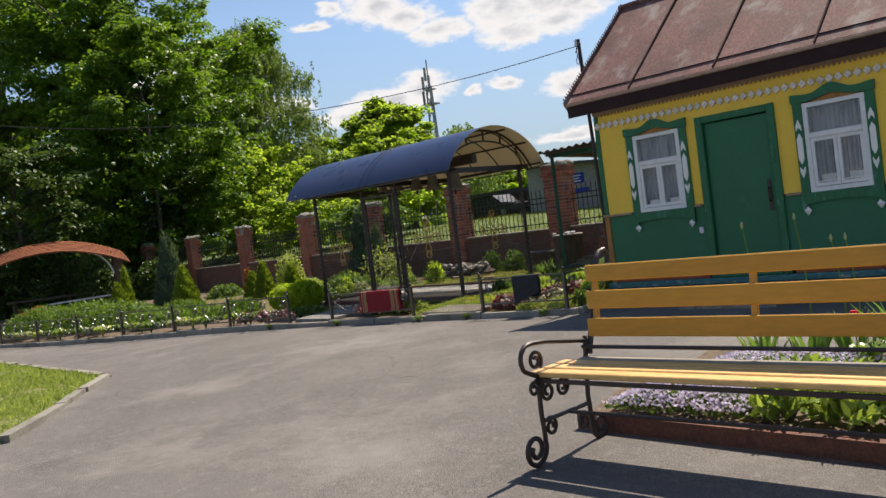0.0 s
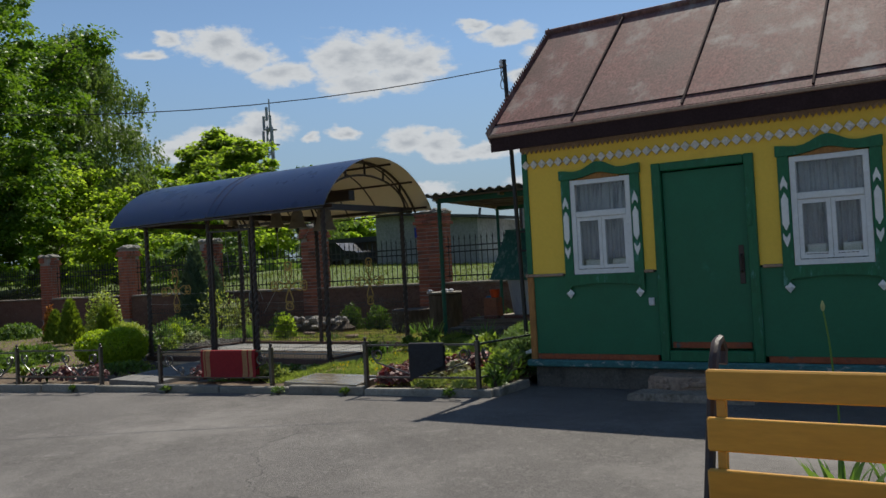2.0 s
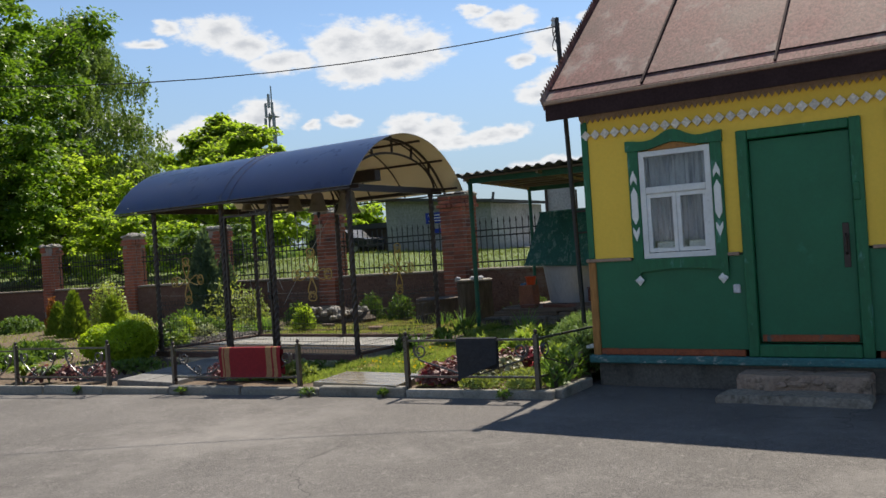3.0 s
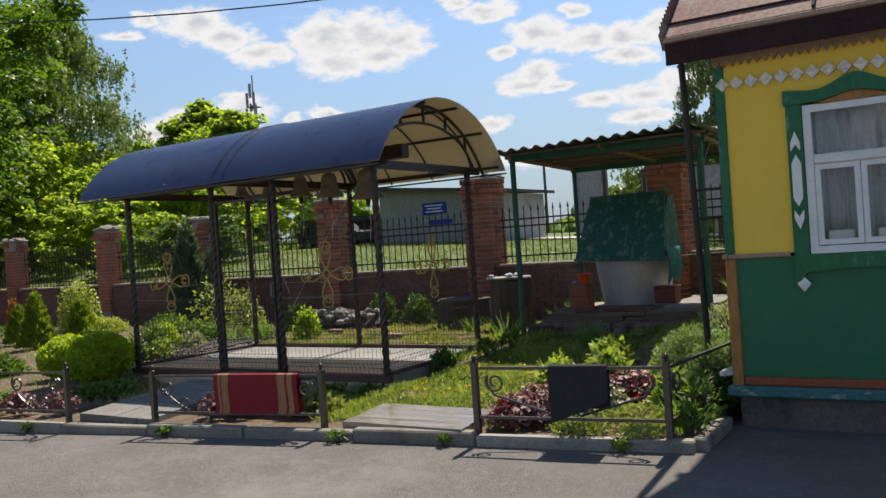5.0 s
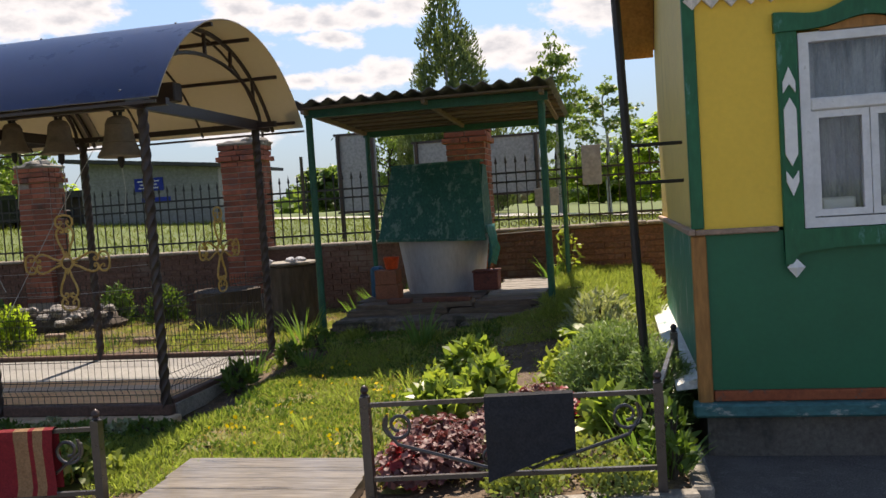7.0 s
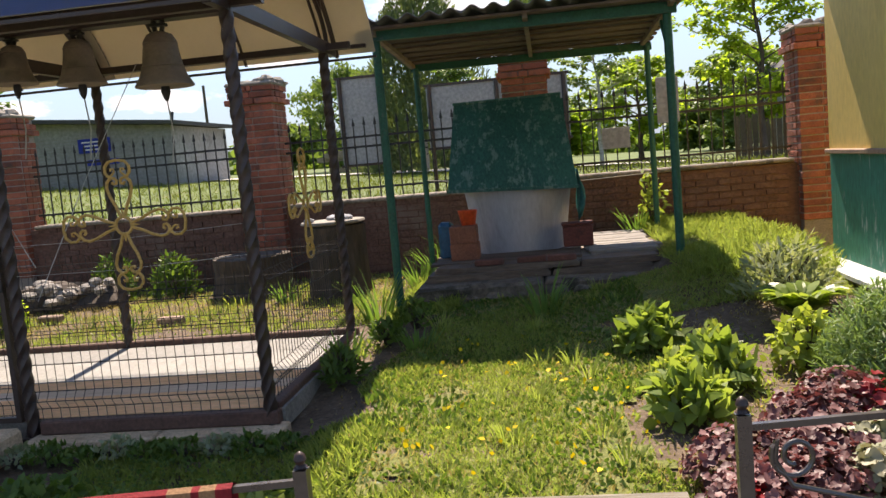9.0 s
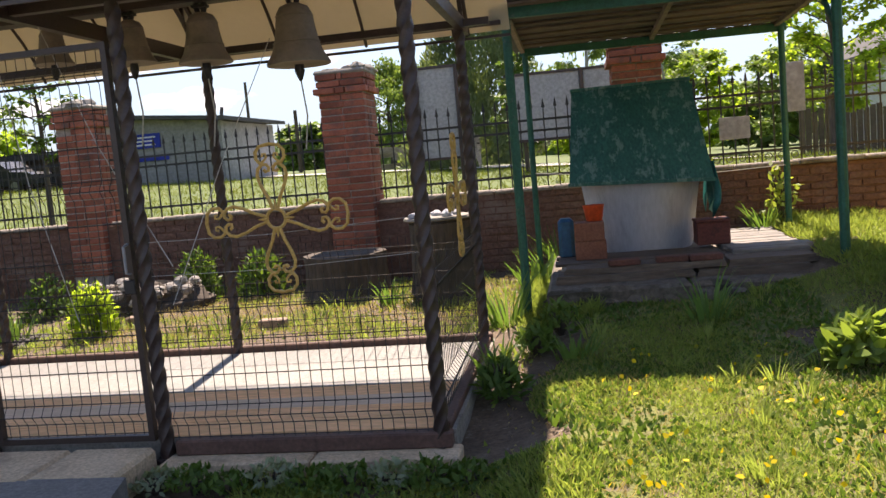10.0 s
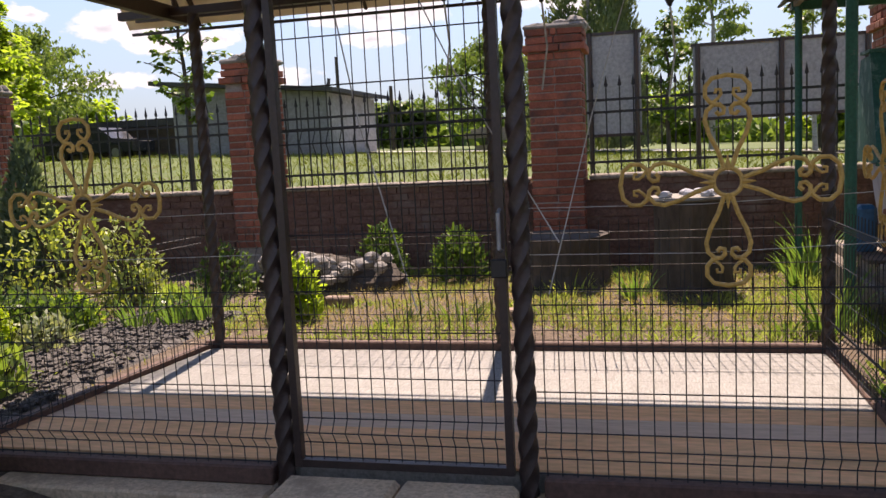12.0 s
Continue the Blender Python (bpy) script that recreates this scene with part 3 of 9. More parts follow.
    "grey_plank": surface("sunlit_plank", (0.2, 0.187, 0.168), (0.29, 0.27, 0.245), 9.0, 0.85, 0.5, 30, stretch=(0.2, 1.5, 1.5), c3=(0.125, 0.115, 0.1), s3=5.0, cut=(0.53, 0.68), fine=0.35, vary=0.15),
    "crate_red": surface("dark_red_box", (0.1, 0.032, 0.026), (0.15, 0.05, 0.04), 7.0, 0.8, 0.3, 50, c3=(0.06, 0.03, 0.026), s3=5.0, cut=(0.55, 0.7)),
    "block_orange": surface("orange_clay_block", (0.22, 0.085, 0.05), (0.3, 0.125, 0.075), 7.0, 0.85, 0.3, 50, c3=(0.18, 0.1, 0.07), s3=4.0, cut=(0.52, 0.68)),
    # worn floor colour, dulled for the half that the sun reaches
    "floor_sunlit": surface("worn_sunlit_floor_sheet", (0.2, 0.195, 0.175), (0.26, 0.255, 0.235), 5.0, 0.6, 0.3, 40, fine=0.3, c3=(0.17, 0.163, 0.145), s3=6.0, cut=(0.55, 0.7), stretch=(2.5, 0.5, 1)),
    "dry_grass": leaf("dry_grass_blade", (0.22, 0.19, 0.09), (0.42, 0.36, 0.19), 0.35),
    "lozenge": surface("aged_lozenge_paint", (0.62, 0.55, 0.48), (0.74, 0.67, 0.6), 20.0, 0.6, 0.15, 40, c3=(0.36, 0.28, 0.23), s3=16.0, cut=(0.58, 0.7), vary=0.12),
    "sedum": leaf("sedum_leaf", (0.14, 0.19, 0.05), (0.27, 0.33, 0.1), 0.3),
    "path_grey": surface("grey_path_slab", (0.14, 0.134, 0.126), (0.2, 0.192, 0.18), 5.0, 0.9, 0.35, 60, c3=(0.1, 0.094, 0.086), s3=3.0, cut=(0.52, 0.7), fine=0.3),
    "grey_birch": leaf("grey_birch_leaf", (0.075, 0.11, 0.05), (0.13, 0.18, 0.085), 0.35),
}

# ---------------- mesh helpers ----------------
RND = random.Random(7)


class Mesh:
    """Collects vertices and faces; every method adds one solid."""

    def __init__(self):
        self.v, self.f = [], []

    def add(self, verts, faces):
        n = len(self.v)
        self.v.extend([tuple(p) for p in verts])
        self.f.extend([tuple(i + n for i in q) for q in faces])
        return self

    def box(self, x0, x1, y0, y1, z0, z1, b=0.0):
        x0, x1, y0, y1, z0, z1 = min(x0, x1), max(x0, x1), min(y0, y1), max(y0, y1), min(z0, z1), max(z0, z1)
        if b <= 0:
            p = [(x, y, z) for x in (x0, x1) for y in (y0, y1) for z in (z0, z1)]
            return self.add(p, [(0, 1, 3, 2), (4, 6, 7, 5), (0, 4, 5, 1), (2, 3, 7, 6), (0, 2, 6, 4), (1, 5, 7, 3)])
        b = min(b, (x1 - x0) * 0.45, (y1 - y0) * 0.45, (z1 - z0) * 0.45)
        idx, p = {}, []
        for i, x in enumerate((x0, x1)):
            for j, y in enumerate((y0, y1)):
                for k, z in enumerate((z0, z1)):
                    sx, sy, sz = (1, -1)[i], (1, -1)[j], (1, -1)[k]
                    for ax, q in enumerate(((x, y + sy * b, z + sz * b), (x + sx * b, y, z + sz * b), (x + sx * b, y + sy * b, z))):
                        idx[i, j, k, ax] = len(p)
                        p.append(q)
        f = []
        for i in (0, 1):
            f.append([idx[i, 0, 0, 0], idx[i, 0, 1, 0], idx[i, 1, 1, 0], idx[i, 1, 0, 0]][::1 if i == 0 else -1])
            f.append([idx[0, i, 0, 1], idx[1, i, 0, 1], idx[1, i, 1, 1], idx[0, i, 1, 1]][::1 if i == 0 else -1])
            f.append([idx[0, 0, i, 2], idx[0, 1, i, 2], idx[1, 1, i, 2], idx[1, 0, i, 2]][::1 if i == 0 else -1])
        for a in (0, 1):
            for c in (0, 1):
                s = 1 if a == c else -1
                f.append([idx[a, c, 0, 0], idx[a, c, 0, 1], idx[a, c, 1, 1], idx[a, c, 1, 0]][::-s])
                f.append([idx[a, 0, c, 0], idx[a, 0, c, 2], idx[a, 1, c, 2], idx[a, 1, c, 0]][::s])
                f.append([idx[0, a, c, 1], idx[0, a, c, 2], idx[1, a, c, 2], idx[1, a, c, 1]][::-s])
                for k in (0, 1):
                    tri = [idx[a, c, k, 0], idx[a, c, k, 1], idx[a, c, k, 2]]
                    f.append(tri if (a + c + k) % 2 else tri[::-1])
        return self.add(p, f)

    def ring(self, x0, x1, z0, z1, w, y0, y1):
        """A frame: an upright rectangle with a rectangular opening, w wide all round."""
        o = [(x0, z0), (x1, z0), (x1, z1), (x0, z1)]
        i = [(x0 + w, z0 + w), (x1 - w, z0 + w), (x1 - w, z1 - w), (x0 + w, z1 - w)]
        v = [(x, y, z) for y in (y0, y1) for x, z in o + i]
        f = []
        for k in range(4):
            l = (k + 1) % 4
            f += [(k, l, 4 + l, 4 + k), (8 + l, 8 + k, 12 + k, 12 + l), (k, 8 + k, 8 + l, l), (4 + l, 12 + l, 12 + k, 4 + k)]
        return self.add(v, f)

    def beam(self, p0, p1, w, h=None, up=(0, 0, 1)):
        """A square bar from p0 to p1."""
        p0, p1 = Vector(p0), Vector(p1)
        h = h or w
        d = (p1 - p0).normalized()
        u = Vector(up)
        if abs(d.dot(u)) > 0.98:
            u = Vector((0, 1, 0))
        s = d.cross(u).normalized()
        u = s.cross(d).normalized()
        q = [p + s * a * w / 2 + u * c * h / 2 for p in (p0, p1) for a, c in ((-1, -1), (1, -1), (1, 1), (-1, 1))]
        return self.add(q, [(3, 2, 1, 0), (4, 5, 6, 7), (0, 1, 5, 4), (1, 2, 6, 5), (2, 3, 7, 6), (3, 0, 4, 7)])

    def tube(self, path, r, n=8, closed=False, twist=None, caps=True):
        """A round bar along a path; r may be one number or one for each point. twist: a function of the length that turns a ridged section."""
        pts = [Vector(p) for p in path]
        m = len(pts)
        rs = r if isinstance(r, (list, tuple)) else [r] * m
        prev, rings, length = None, [], 0.0
        for i, p in enumerate(pts):
            a = pts[(i - 1) % m] if (closed or i) else p
            c = pts[(i + 1) % m] if (closed or i < m - 1) else p
            d = (c - a)
            d = d.normalized() if d.length > 1e-9 else Vector((0, 0, 1))
            if prev is None:
                u = Vector((0, 0, 1)) if abs(d.z) < 0.9 else Vector((1, 0, 0))
                s = d.cross(u).normalized()
            else:
                s = (prev - d * prev.dot(d)).normalized()
            prev = s
            t = d.cross(s)
            if i:
                length += (p - pts[i - 1]).length
            turn = twist(length) if twist else 0.0
            ring = []
            for k in range(n):
                ang = 2 * math.pi * k / n + turn
                rr = rs[i] * (1 + 0.13 * math.cos(8 * math.pi * k / n) if twist else 1.0)
                ring.append(p + (s * math.cos(ang) + t * math.sin(ang)) * rr)
            rings.append(ring)
        verts = [q for ring in rings for q in ring]
        faces = []
        for i in range(m if closed else m - 1):
            j = (i + 1) % m
            for k in range(n):
                l = (k + 1) % n
                faces.append((i * n + k, i * n + l, j * n + l, j * n + k))
        if caps and not closed:
            faces.append(tuple(range(n))[::-1])
            faces.append(tuple((m - 1) * n + k for k in range(n)))
        return self.add(verts, faces)

    def prism(self, poly, axis, a0, a1):
        """A flat outline (2D, anticlockwise) pushed from a0 to a1 along an axis; the outline lies in the two other axes in order."""
        n = len(poly)

        def at(p, a):
            return {"x": (a, p[0], p[1]), "y": (p[0], a, p[1]), "z": (p[0], p[1], a)}[axis]
        verts = [at(p, a0) for p in poly] + [at(p, a1) for p in poly]
        faces = [tuple(range(n)), tuple(range(2 * n - 1, n - 1, -1))]
        faces += [(i, i + n, (i + 1) % n + n, (i + 1) % n) for i in range(n)]
        return self.add(verts, faces)

    def lathe(self, profile, centre, n=20):
        cx, cy, cz = centre
        verts = [(cx + r * math.cos(2 * math.pi * k / n), cy + r * math.sin(2 * math.pi * k / n), cz + z) for r, z in profile for k in range(n)]
        m = len(profile)
        faces = [(i * n + k, i * n + (k + 1) % n, (i + 1) * n + (k + 1) % n, (i + 1) * n + k) for i in range(m - 1) for k in range(n)]
        faces += [tuple(range(n))[::-1], tuple((m - 1) * n + k for k in range(n))]
        return self.add(verts, faces)

    def rock(self, centre, size, seed, n=8, m=5):
        r = random.Random(seed)
        cx, cy, cz = centre
        verts = [(cx, cy, cz - size[2])]
        for i in range(1, m):
            ph = math.pi * i / m
            for k in range(n):
                th = 2 * math.pi * (k + 0.5 * (i % 2)) / n
                q = r.uniform(0.78, 1.12)
                verts.append((cx + size[0] * q * math.sin(ph) * math.cos(th), cy + size[1] * q * math.sin(ph) * math.sin(th), cz - size[2] * q * math.cos(ph)))
        verts.append((cx, cy, cz + size[2]))
        f = [(0, 1 + (k + 1) % n, 1 + k) for k in range(n)]
        for i in range(m - 2):
            for k in range(n):
                f.append((1 + i * n + k, 1 + i * n + (k + 1) % n, 1 + (i + 1) * n + (k + 1) % n, 1 + (i + 1) * n + k))
        last = len(verts) - 1
        f += [(last, 1 + (m - 2) * n + k, 1 + (m - 2) * n + (k + 1) % n) for k in range(n)]
        return self.add(verts, f)

    def data(self, name, material, smooth=False, shift=(0, 0, 0)):
        me = bpy.data.meshes.new(name)
        if any(shift):
            self.v = [(x - shift[0], y - shift[1], z - shift[2]) for x, y, z in self.v]
        me.from_pydata(self.v, [], self.f)
        me.materials.append(material)
        if smooth:
            me.polygons.foreach_set("use_smooth", [True] * len(me.polygons))
            me.set_sharp_from_angle(angle=radians(40))
        me.update()
        return me


def base_of(ob):
    """Where the top-level thing of ob stands."""
    while ob.parent:
        ob = ob.parent
    return tuple(ob.location)


def thing(name, at, label, category, group="", kind=""):
    """An empty at a thing's base."""
    ob = new(name)
    ob.empty_display_size = 0.1
    ob.location = at
    return tagged(ob, label, category, group, kind)


def part(name, mesh, material, parent, label="", smooth=False, kind=""):
    """One mesh under a thing or a part; the mesh is drawn in the world's metres."""
    ob = new(name, mesh.data(name, MAT[material], smooth, base_of(parent)))
    ob.parent = parent
    return tagged(ob, label, kind=kind)


def single(name, mesh, material, at, label, category, group="", kind="", smooth=False):
    """A thing of one mesh."""
    ob = new(name, mesh.data(name, MAT[material], smooth, at))
    ob.location = at
    return tagged(ob, label, category, group, kind)


def piece(name, data, parent, at, turn=0.0, size=(1, 1, 1)):
    """One of many alike pieces on a shared mesh."""
    ob = new(name, data)
    ob.parent = parent
    base = base_of(parent)
    ob.matrix_basis = Matrix.LocRotScale((at[0] - base[0], at[1] - base[1], at[2] - base[2]), Euler((0, 0, turn)), size)
    return ob


def fast_mesh(name, verts, faces_per, material):
    """A mesh of many separate flat faces, faces_per corners each, from an array of corners."""
    me = bpy.data.meshes.new(name)
    verts = np.asarray(verts, dtype=np.float32).reshape(-1, 3)
    n = len(verts)
    me.vertices.add(n)
    me.vertices.foreach_set("co", verts.ravel())
    me.loops.add(n)
    me.loops.foreach_set("vertex_index", np.arange(n, dtype=np.int32))
    k = n // faces_per
    me.polygons.add(k)
    me.polygons.foreach_set("loop_start", np.arange(0, n, faces_per, dtype=np.int32))
    me.materials.append(MAT[material])
    me.update(calc_edges=True)
    return me


def rand_dirs(rng, n):
    d = rng.normal(size=(n, 3))
    return d / np.linalg.norm(d, axis=1, keepdims=True)


def leaf_quads(rng, at, along, length, width, fold=0.25, face=None, loose=0.6):
    """Pointed leaves: six corners each round a midrib, at points, along directions."""
    n = len(at)
    along = along / np.maximum(np.linalg.norm(along, axis=1, keepdims=True), 1e-6)
    side = np.cross(along, rand_dirs(rng, n) if face is None else face + rand_dirs(rng, n) * loose)
    side /= np.maximum(np.linalg.norm(side, axis=1, keepdims=True), 1e-6)
    up = np.cross(side, along)
    ln = (np.ones(n) * length * rng.uniform(0.7, 1.25, n))[:, None]
    w = (np.ones(n) * width * rng.uniform(0.7, 1.25, n))[:, None]
    droop = up * ln * fold
    a = at
    b = at + along * ln * 0.35 + side * w * 0.5 + droop * 0.3
    c = at + along * ln * 0.75 + side * w * 0.32
    d = at + along * ln - droop * 0.4
    e = at + along * ln * 0.75 - side * w * 0.32
    f = at + along * ln * 0.35 - side * w * 0.5 + droop * 0.3
    return np.stack([a, b, c, d, e, f], axis=1)


def smooth01(a, b, x):
    t = min(1.0, max(0.0, (x - a) / (b - a)))
    return t * t * (3 - 2 * t)


def kerb_y(x):
    """The garden kerb's front edge."""
    return 8.80 + (x + 6.52) * 0.152 if x > -13 else 7.815 + (x + 13) * 0.175


def dip(x):
    """How far yard and garden fall towards the far corner."""
    return -0.14 * smooth01(-9.5, -21.0, x)


def ground_z(x, y):
    """Height of the asphalt yard and, behind the kerb, of the garden."""
    yard = -0.1 + 0.1 * smooth01(2.5, 8.0, y) + dip(x) * smooth01(4.0, 7.0, y)
    edge = kerb_y(x) + 0.06
    if x > -6.45 or y < edge:
        return yard
    z = 0.055 + 0.05 * smooth01(0, 1.5, y - edge) + dip(x) * (1 - smooth01(2.5, 5.0, y - edge))
    z -= 0.14 * smooth01(0.35, 1.1, y - edge) * (1 - smooth01(10.5, 12.0, y)) * smooth01(-13.9, -13.2, x) * (1 - smooth01(-10.0, -9.45, x))
    z += 0.1 * smooth01(11.0, 12.7, y) * smooth01(-9.95, -9.2, x) * (1 - smooth01(-8.7, -7.6, x))
    z += 0.36 * smooth01(-8.7, -7.2, x) * smooth01(10.6, 13.4, y)
    z += 0.15 * smooth01(13.5, 16.0, y) * smooth01(-10.0, -8.6, x) * (1 - smooth01(-8.6, -7.5, x))
    return z

# ---------------- the ground ----------------
def sheet(name, xs, ys, height, material, label, category, kind="structure", keep=None):
    m = Mesh()
    nx, ny = len(xs), len(ys)
    m.v = [(x, y, height(x, y)) for x in xs for y in ys]
    m.f = [(i * ny + j, (i + 1) * ny + j, (i + 1) * ny + j + 1, i * ny + j + 1) for i in range(nx - 1) for j in range(ny - 1)
           if keep is None or keep((xs[i] + xs[i + 1]) / 2, (ys[j] + ys[j + 1]) / 2)]
    return single(name, m, material, (0, 0, 0), label, category, kind=kind, smooth=True)


def steps(a, b, n):
    return [a + (b - a) * i / n for i in range(n + 1)]


WALL_Y = 16.1
far_xs = [-1500, -500, -200, -100, -60] + steps(-45, 45, 30) + [60, 100, 200, 500, 1500]
far_ys = [-1500, -400, -100, -40, 0, 16.17, 16.19, 17.5] + steps(19, 120, 40) + [160, 260, 500, 1500]


def far_height(x, y):
    if y < 16.18:
        return -0.55
    z = 0.84 + min(0.75, max(-0.45, (-8.0 - x) * 0.04)) * smooth01(17.0, 34.0, y)
    if y < 120:
        z += 0.06 * noise.noise((x * 0.13, y * 0.13, 0.0))
    return z


sheet("ground", far_xs, far_ys, far_height, "field", "wide green grassland reaching the horizon beyond the wall", "ground")
sheet("road", steps(-62, 16, 52), steps(-30, 8.6, 38) + [9.2, 9.9], lambda x, y: ground_z(x, min(y, kerb_y(x))) if x < -6.45 else ground_z(x, y), "asphalt",
      "worn grey asphalt yard with paler patches and cracks", "road", keep=lambda x, y: y < kerb_y(x) + 0.9)


# garden soil behind the kerb, its edge following the kerb
def garden_sheet():
    m = Mesh()
    xs = steps(-46, -6.50, 132)
    us = [0.0, 0.02, 0.06, 0.1, 0.15, 0.2, 0.26, 0.32, 0.4, 0.48, 0.56, 0.64, 0.72, 0.8, 0.88, 0.95, 1.0]
    for x in xs:
        for u in us:
            e = kerb_y(x) + 0.07
            y = e + (WALL_Y + 0.1 - e) * u
            z = ground_z(x, max(y, e + 0.01)) + 0.02 * noise.noise((x * 1.7, y * 1.7, 3.0))
            m.v.append((x, y, z))
    n = len(us)
    m.f = [(i * n + j, (i + 1) * n + j, (i + 1) * n + j + 1, i * n + j + 1) for i in range(len(xs) - 1) for j in range(n - 1)]
    return single("garden_soil", m, "soil", (0, 0, 0), "dark brown garden soil between kerb and wall", "ground", kind="structure", smooth=True)


garden_sheet()

# ---------------- the perimeter wall: low rendered wall, brick pillars, iron fence ----------------
PILLARS = [-5.47, -8.71, -11.95, -15.3, -18.85, -22.2, -26.0, -29.75, -33.6, -37.4, -41.2, -45.0]
PILLAR_TOPS = [2.5, 2.5, 2.5, 2.42, 2.31, 2.33, 2.27, 2.22, 2.24, 2.2, 2.2, 2.2]
WALL_TOP = 0.98


def rise(x):
    """The bay beside the well is built a little higher."""
    return 0.06 if x > -8.71 else 0.0


wall = Mesh()
wall.box(-46, -8.71, WALL_Y - 0.12, WALL_Y + 0.16, -0.6, WALL_TOP, 0.015)
wall.box(-8.71, 3.0, WALL_Y - 0.12, WALL_Y + 0.16, -0.6, WALL_TOP + 0.06, 0.015)
wall_ob = single("wall_north", wall, "wall_brown", (0, WALL_Y, 0), "low brown rendered brick wall under an iron fence", "wall", kind="structure")
cap = Mesh()
for a, c in zip(PILLARS[1:], PILLARS[:-1]):
    n = 4
    for i in range(n):
        s = (c - a - 0.6) / n
        x0 = a + 0.3 + i * s
        cap.box(x0 + 0.004, x0 + s - 0.004, WALL_Y - 0.17, WALL_Y + 0.2, WALL_TOP + 0.002 + rise(x0), WALL_TOP + 0.05 + rise(x0) + RND.uniform(-0.006, 0.006), 0.012)
part("wall_coping", cap, "slab_stone", wall_ob, "grey mortar coping on the wall")

brick_long = Mesh().box(-0.125, 0.125, -0.06, 0.06, -0.0325, 0.0325, 0.006).data("brick", MAT["brick"])
brick_deep = Mesh().box(-0.06, 0.06, -0.125, 0.125, -0.0325, 0.0325, 0.006).data("brick_header", MAT["brick"])


def pillar(x, detailed, top=2.5, half=0.265):
    root = thing("brick_pillar", (x, WALL_Y, 0.0), "red brick gate pillar with a corbelled weathered cap" if top > 2.45 else "red brick pillar with a crumbling weathered cap", "pillar", "wall pillars")
    core = Mesh().box(x - half + 0.012, x + half - 0.012, WALL_Y - half + 0.012, WALL_Y + half - 0.012, 0.0, top - 0.02)
    part("core", core, "mortar", root, "pale mortar core")
    r = random.Random(int(-x * 100))
    course, z, i, rest = 0.078, 0.42, 0, Mesh()
    while z < top - 0.04:
        out = 0.0
        if z > top - 0.26:
            out = 0.045
        if z > top - 0.18:
            out = 0.02
        h = half + out
        odd = i % 2
        for side in (-1, 1):
            if odd:
                run = [(x - h / 2 + 0.002, "l", side), (x + h / 2 - 0.002, "l", side)]
            else:
                run = [(x - h + 0.125 + 0.0, "l", side), (x + 0.0, "s", side), (x + h - 0.125, "l", side)]
            for cx, kind, sd in run:
                wob = r.uniform(-0.009, 0.009)
                if top < 2.45 and z > top - 0.3 and r.random() < 0.22:
                    continue
                sx = (h - 0.012) / 0.25 if odd else (0.97 if kind == "l" else max(0.2, (2 * h - 0.5 - 0.02) / 0.25))
                cy = WALL_Y + sd * (h - 0.06) + wob
                if detailed and sd < 0:
                    piece("brick", brick_long, root, (cx, cy, z), r.uniform(-0.01, 0.01), (sx, 1, 1))
                else:
                    rest.box(cx - 0.125 * sx, cx + 0.125 * sx, cy - 0.06, cy + 0.06, z - 0.0325, z + 0.0325)
            cx = x + side * (h - 0.06) + r.uniform(-0.004, 0.004)
            for cy in (WALL_Y - (h - 0.13) / 2, WALL_Y + (h - 0.13) / 2):
                sy = (h - 0.14) / 0.25
                if detailed:
                    piece("brick", brick_deep, root, (cx, cy, z), r.uniform(-0.01, 0.01), (1, sy, 1))
                else:
                    rest.box(cx - 0.06, cx + 0.06, cy - 0.125 * sy, cy + 0.125 * sy, z - 0.0325, z + 0.0325)
        z += course
        i += 1
    if rest.v:
        part("bricks", rest, "brick", root, "joined red bricks", kind="stuff")
    capm = Mesh()
    capm.box(x - half - 0.03, x + half + 0.03, WALL_Y - half - 0.03, WALL_Y + half + 0.03, top - 0.03, top + 0.025, 0.02)
    for k in range(18):
        capm.rock((x + r.uniform(-half, half) * 0.9, WALL_Y + r.uniform(-half, half) * 0.9, top + 0.02), (r.uniform(0.06, 0.14), r.uniform(0.06, 0.14), r.uniform(0.03, 0.085)), r.random())
    part("cap", capm, "concrete", root, "crumbled grey mortar cap")
    return root


for k, px in enumerate(PILLARS):
    pillar(px, 0 <= k <= 4, PILLAR_TOPS[k], 0.265 if k < 3 else 0.235 if k == 3 else 0.205)


# iron fence panel between two pillars
def spear_bar_data():
    m = Mesh()
    m.beam((0, 0, 0), (0, 0, 0.86), 0.014)
    m.add([(-0.02, 0, 0.88), (0, 0.008, 0.86), (0.02, 0, 0.88), (0, -0.008, 0.86), (0, 0, 0.985)], [(0, 1, 4), (1, 2, 4), (2, 3, 4), (3, 0, 4), (3, 2, 1, 0)])
    m.box(-0.013, 0.013, -0.013, 0.013, 0.60, 0.63)
    m.box(-0.013, 0.013, -0.013, 0.013, 0.10, 0.125)
    return m


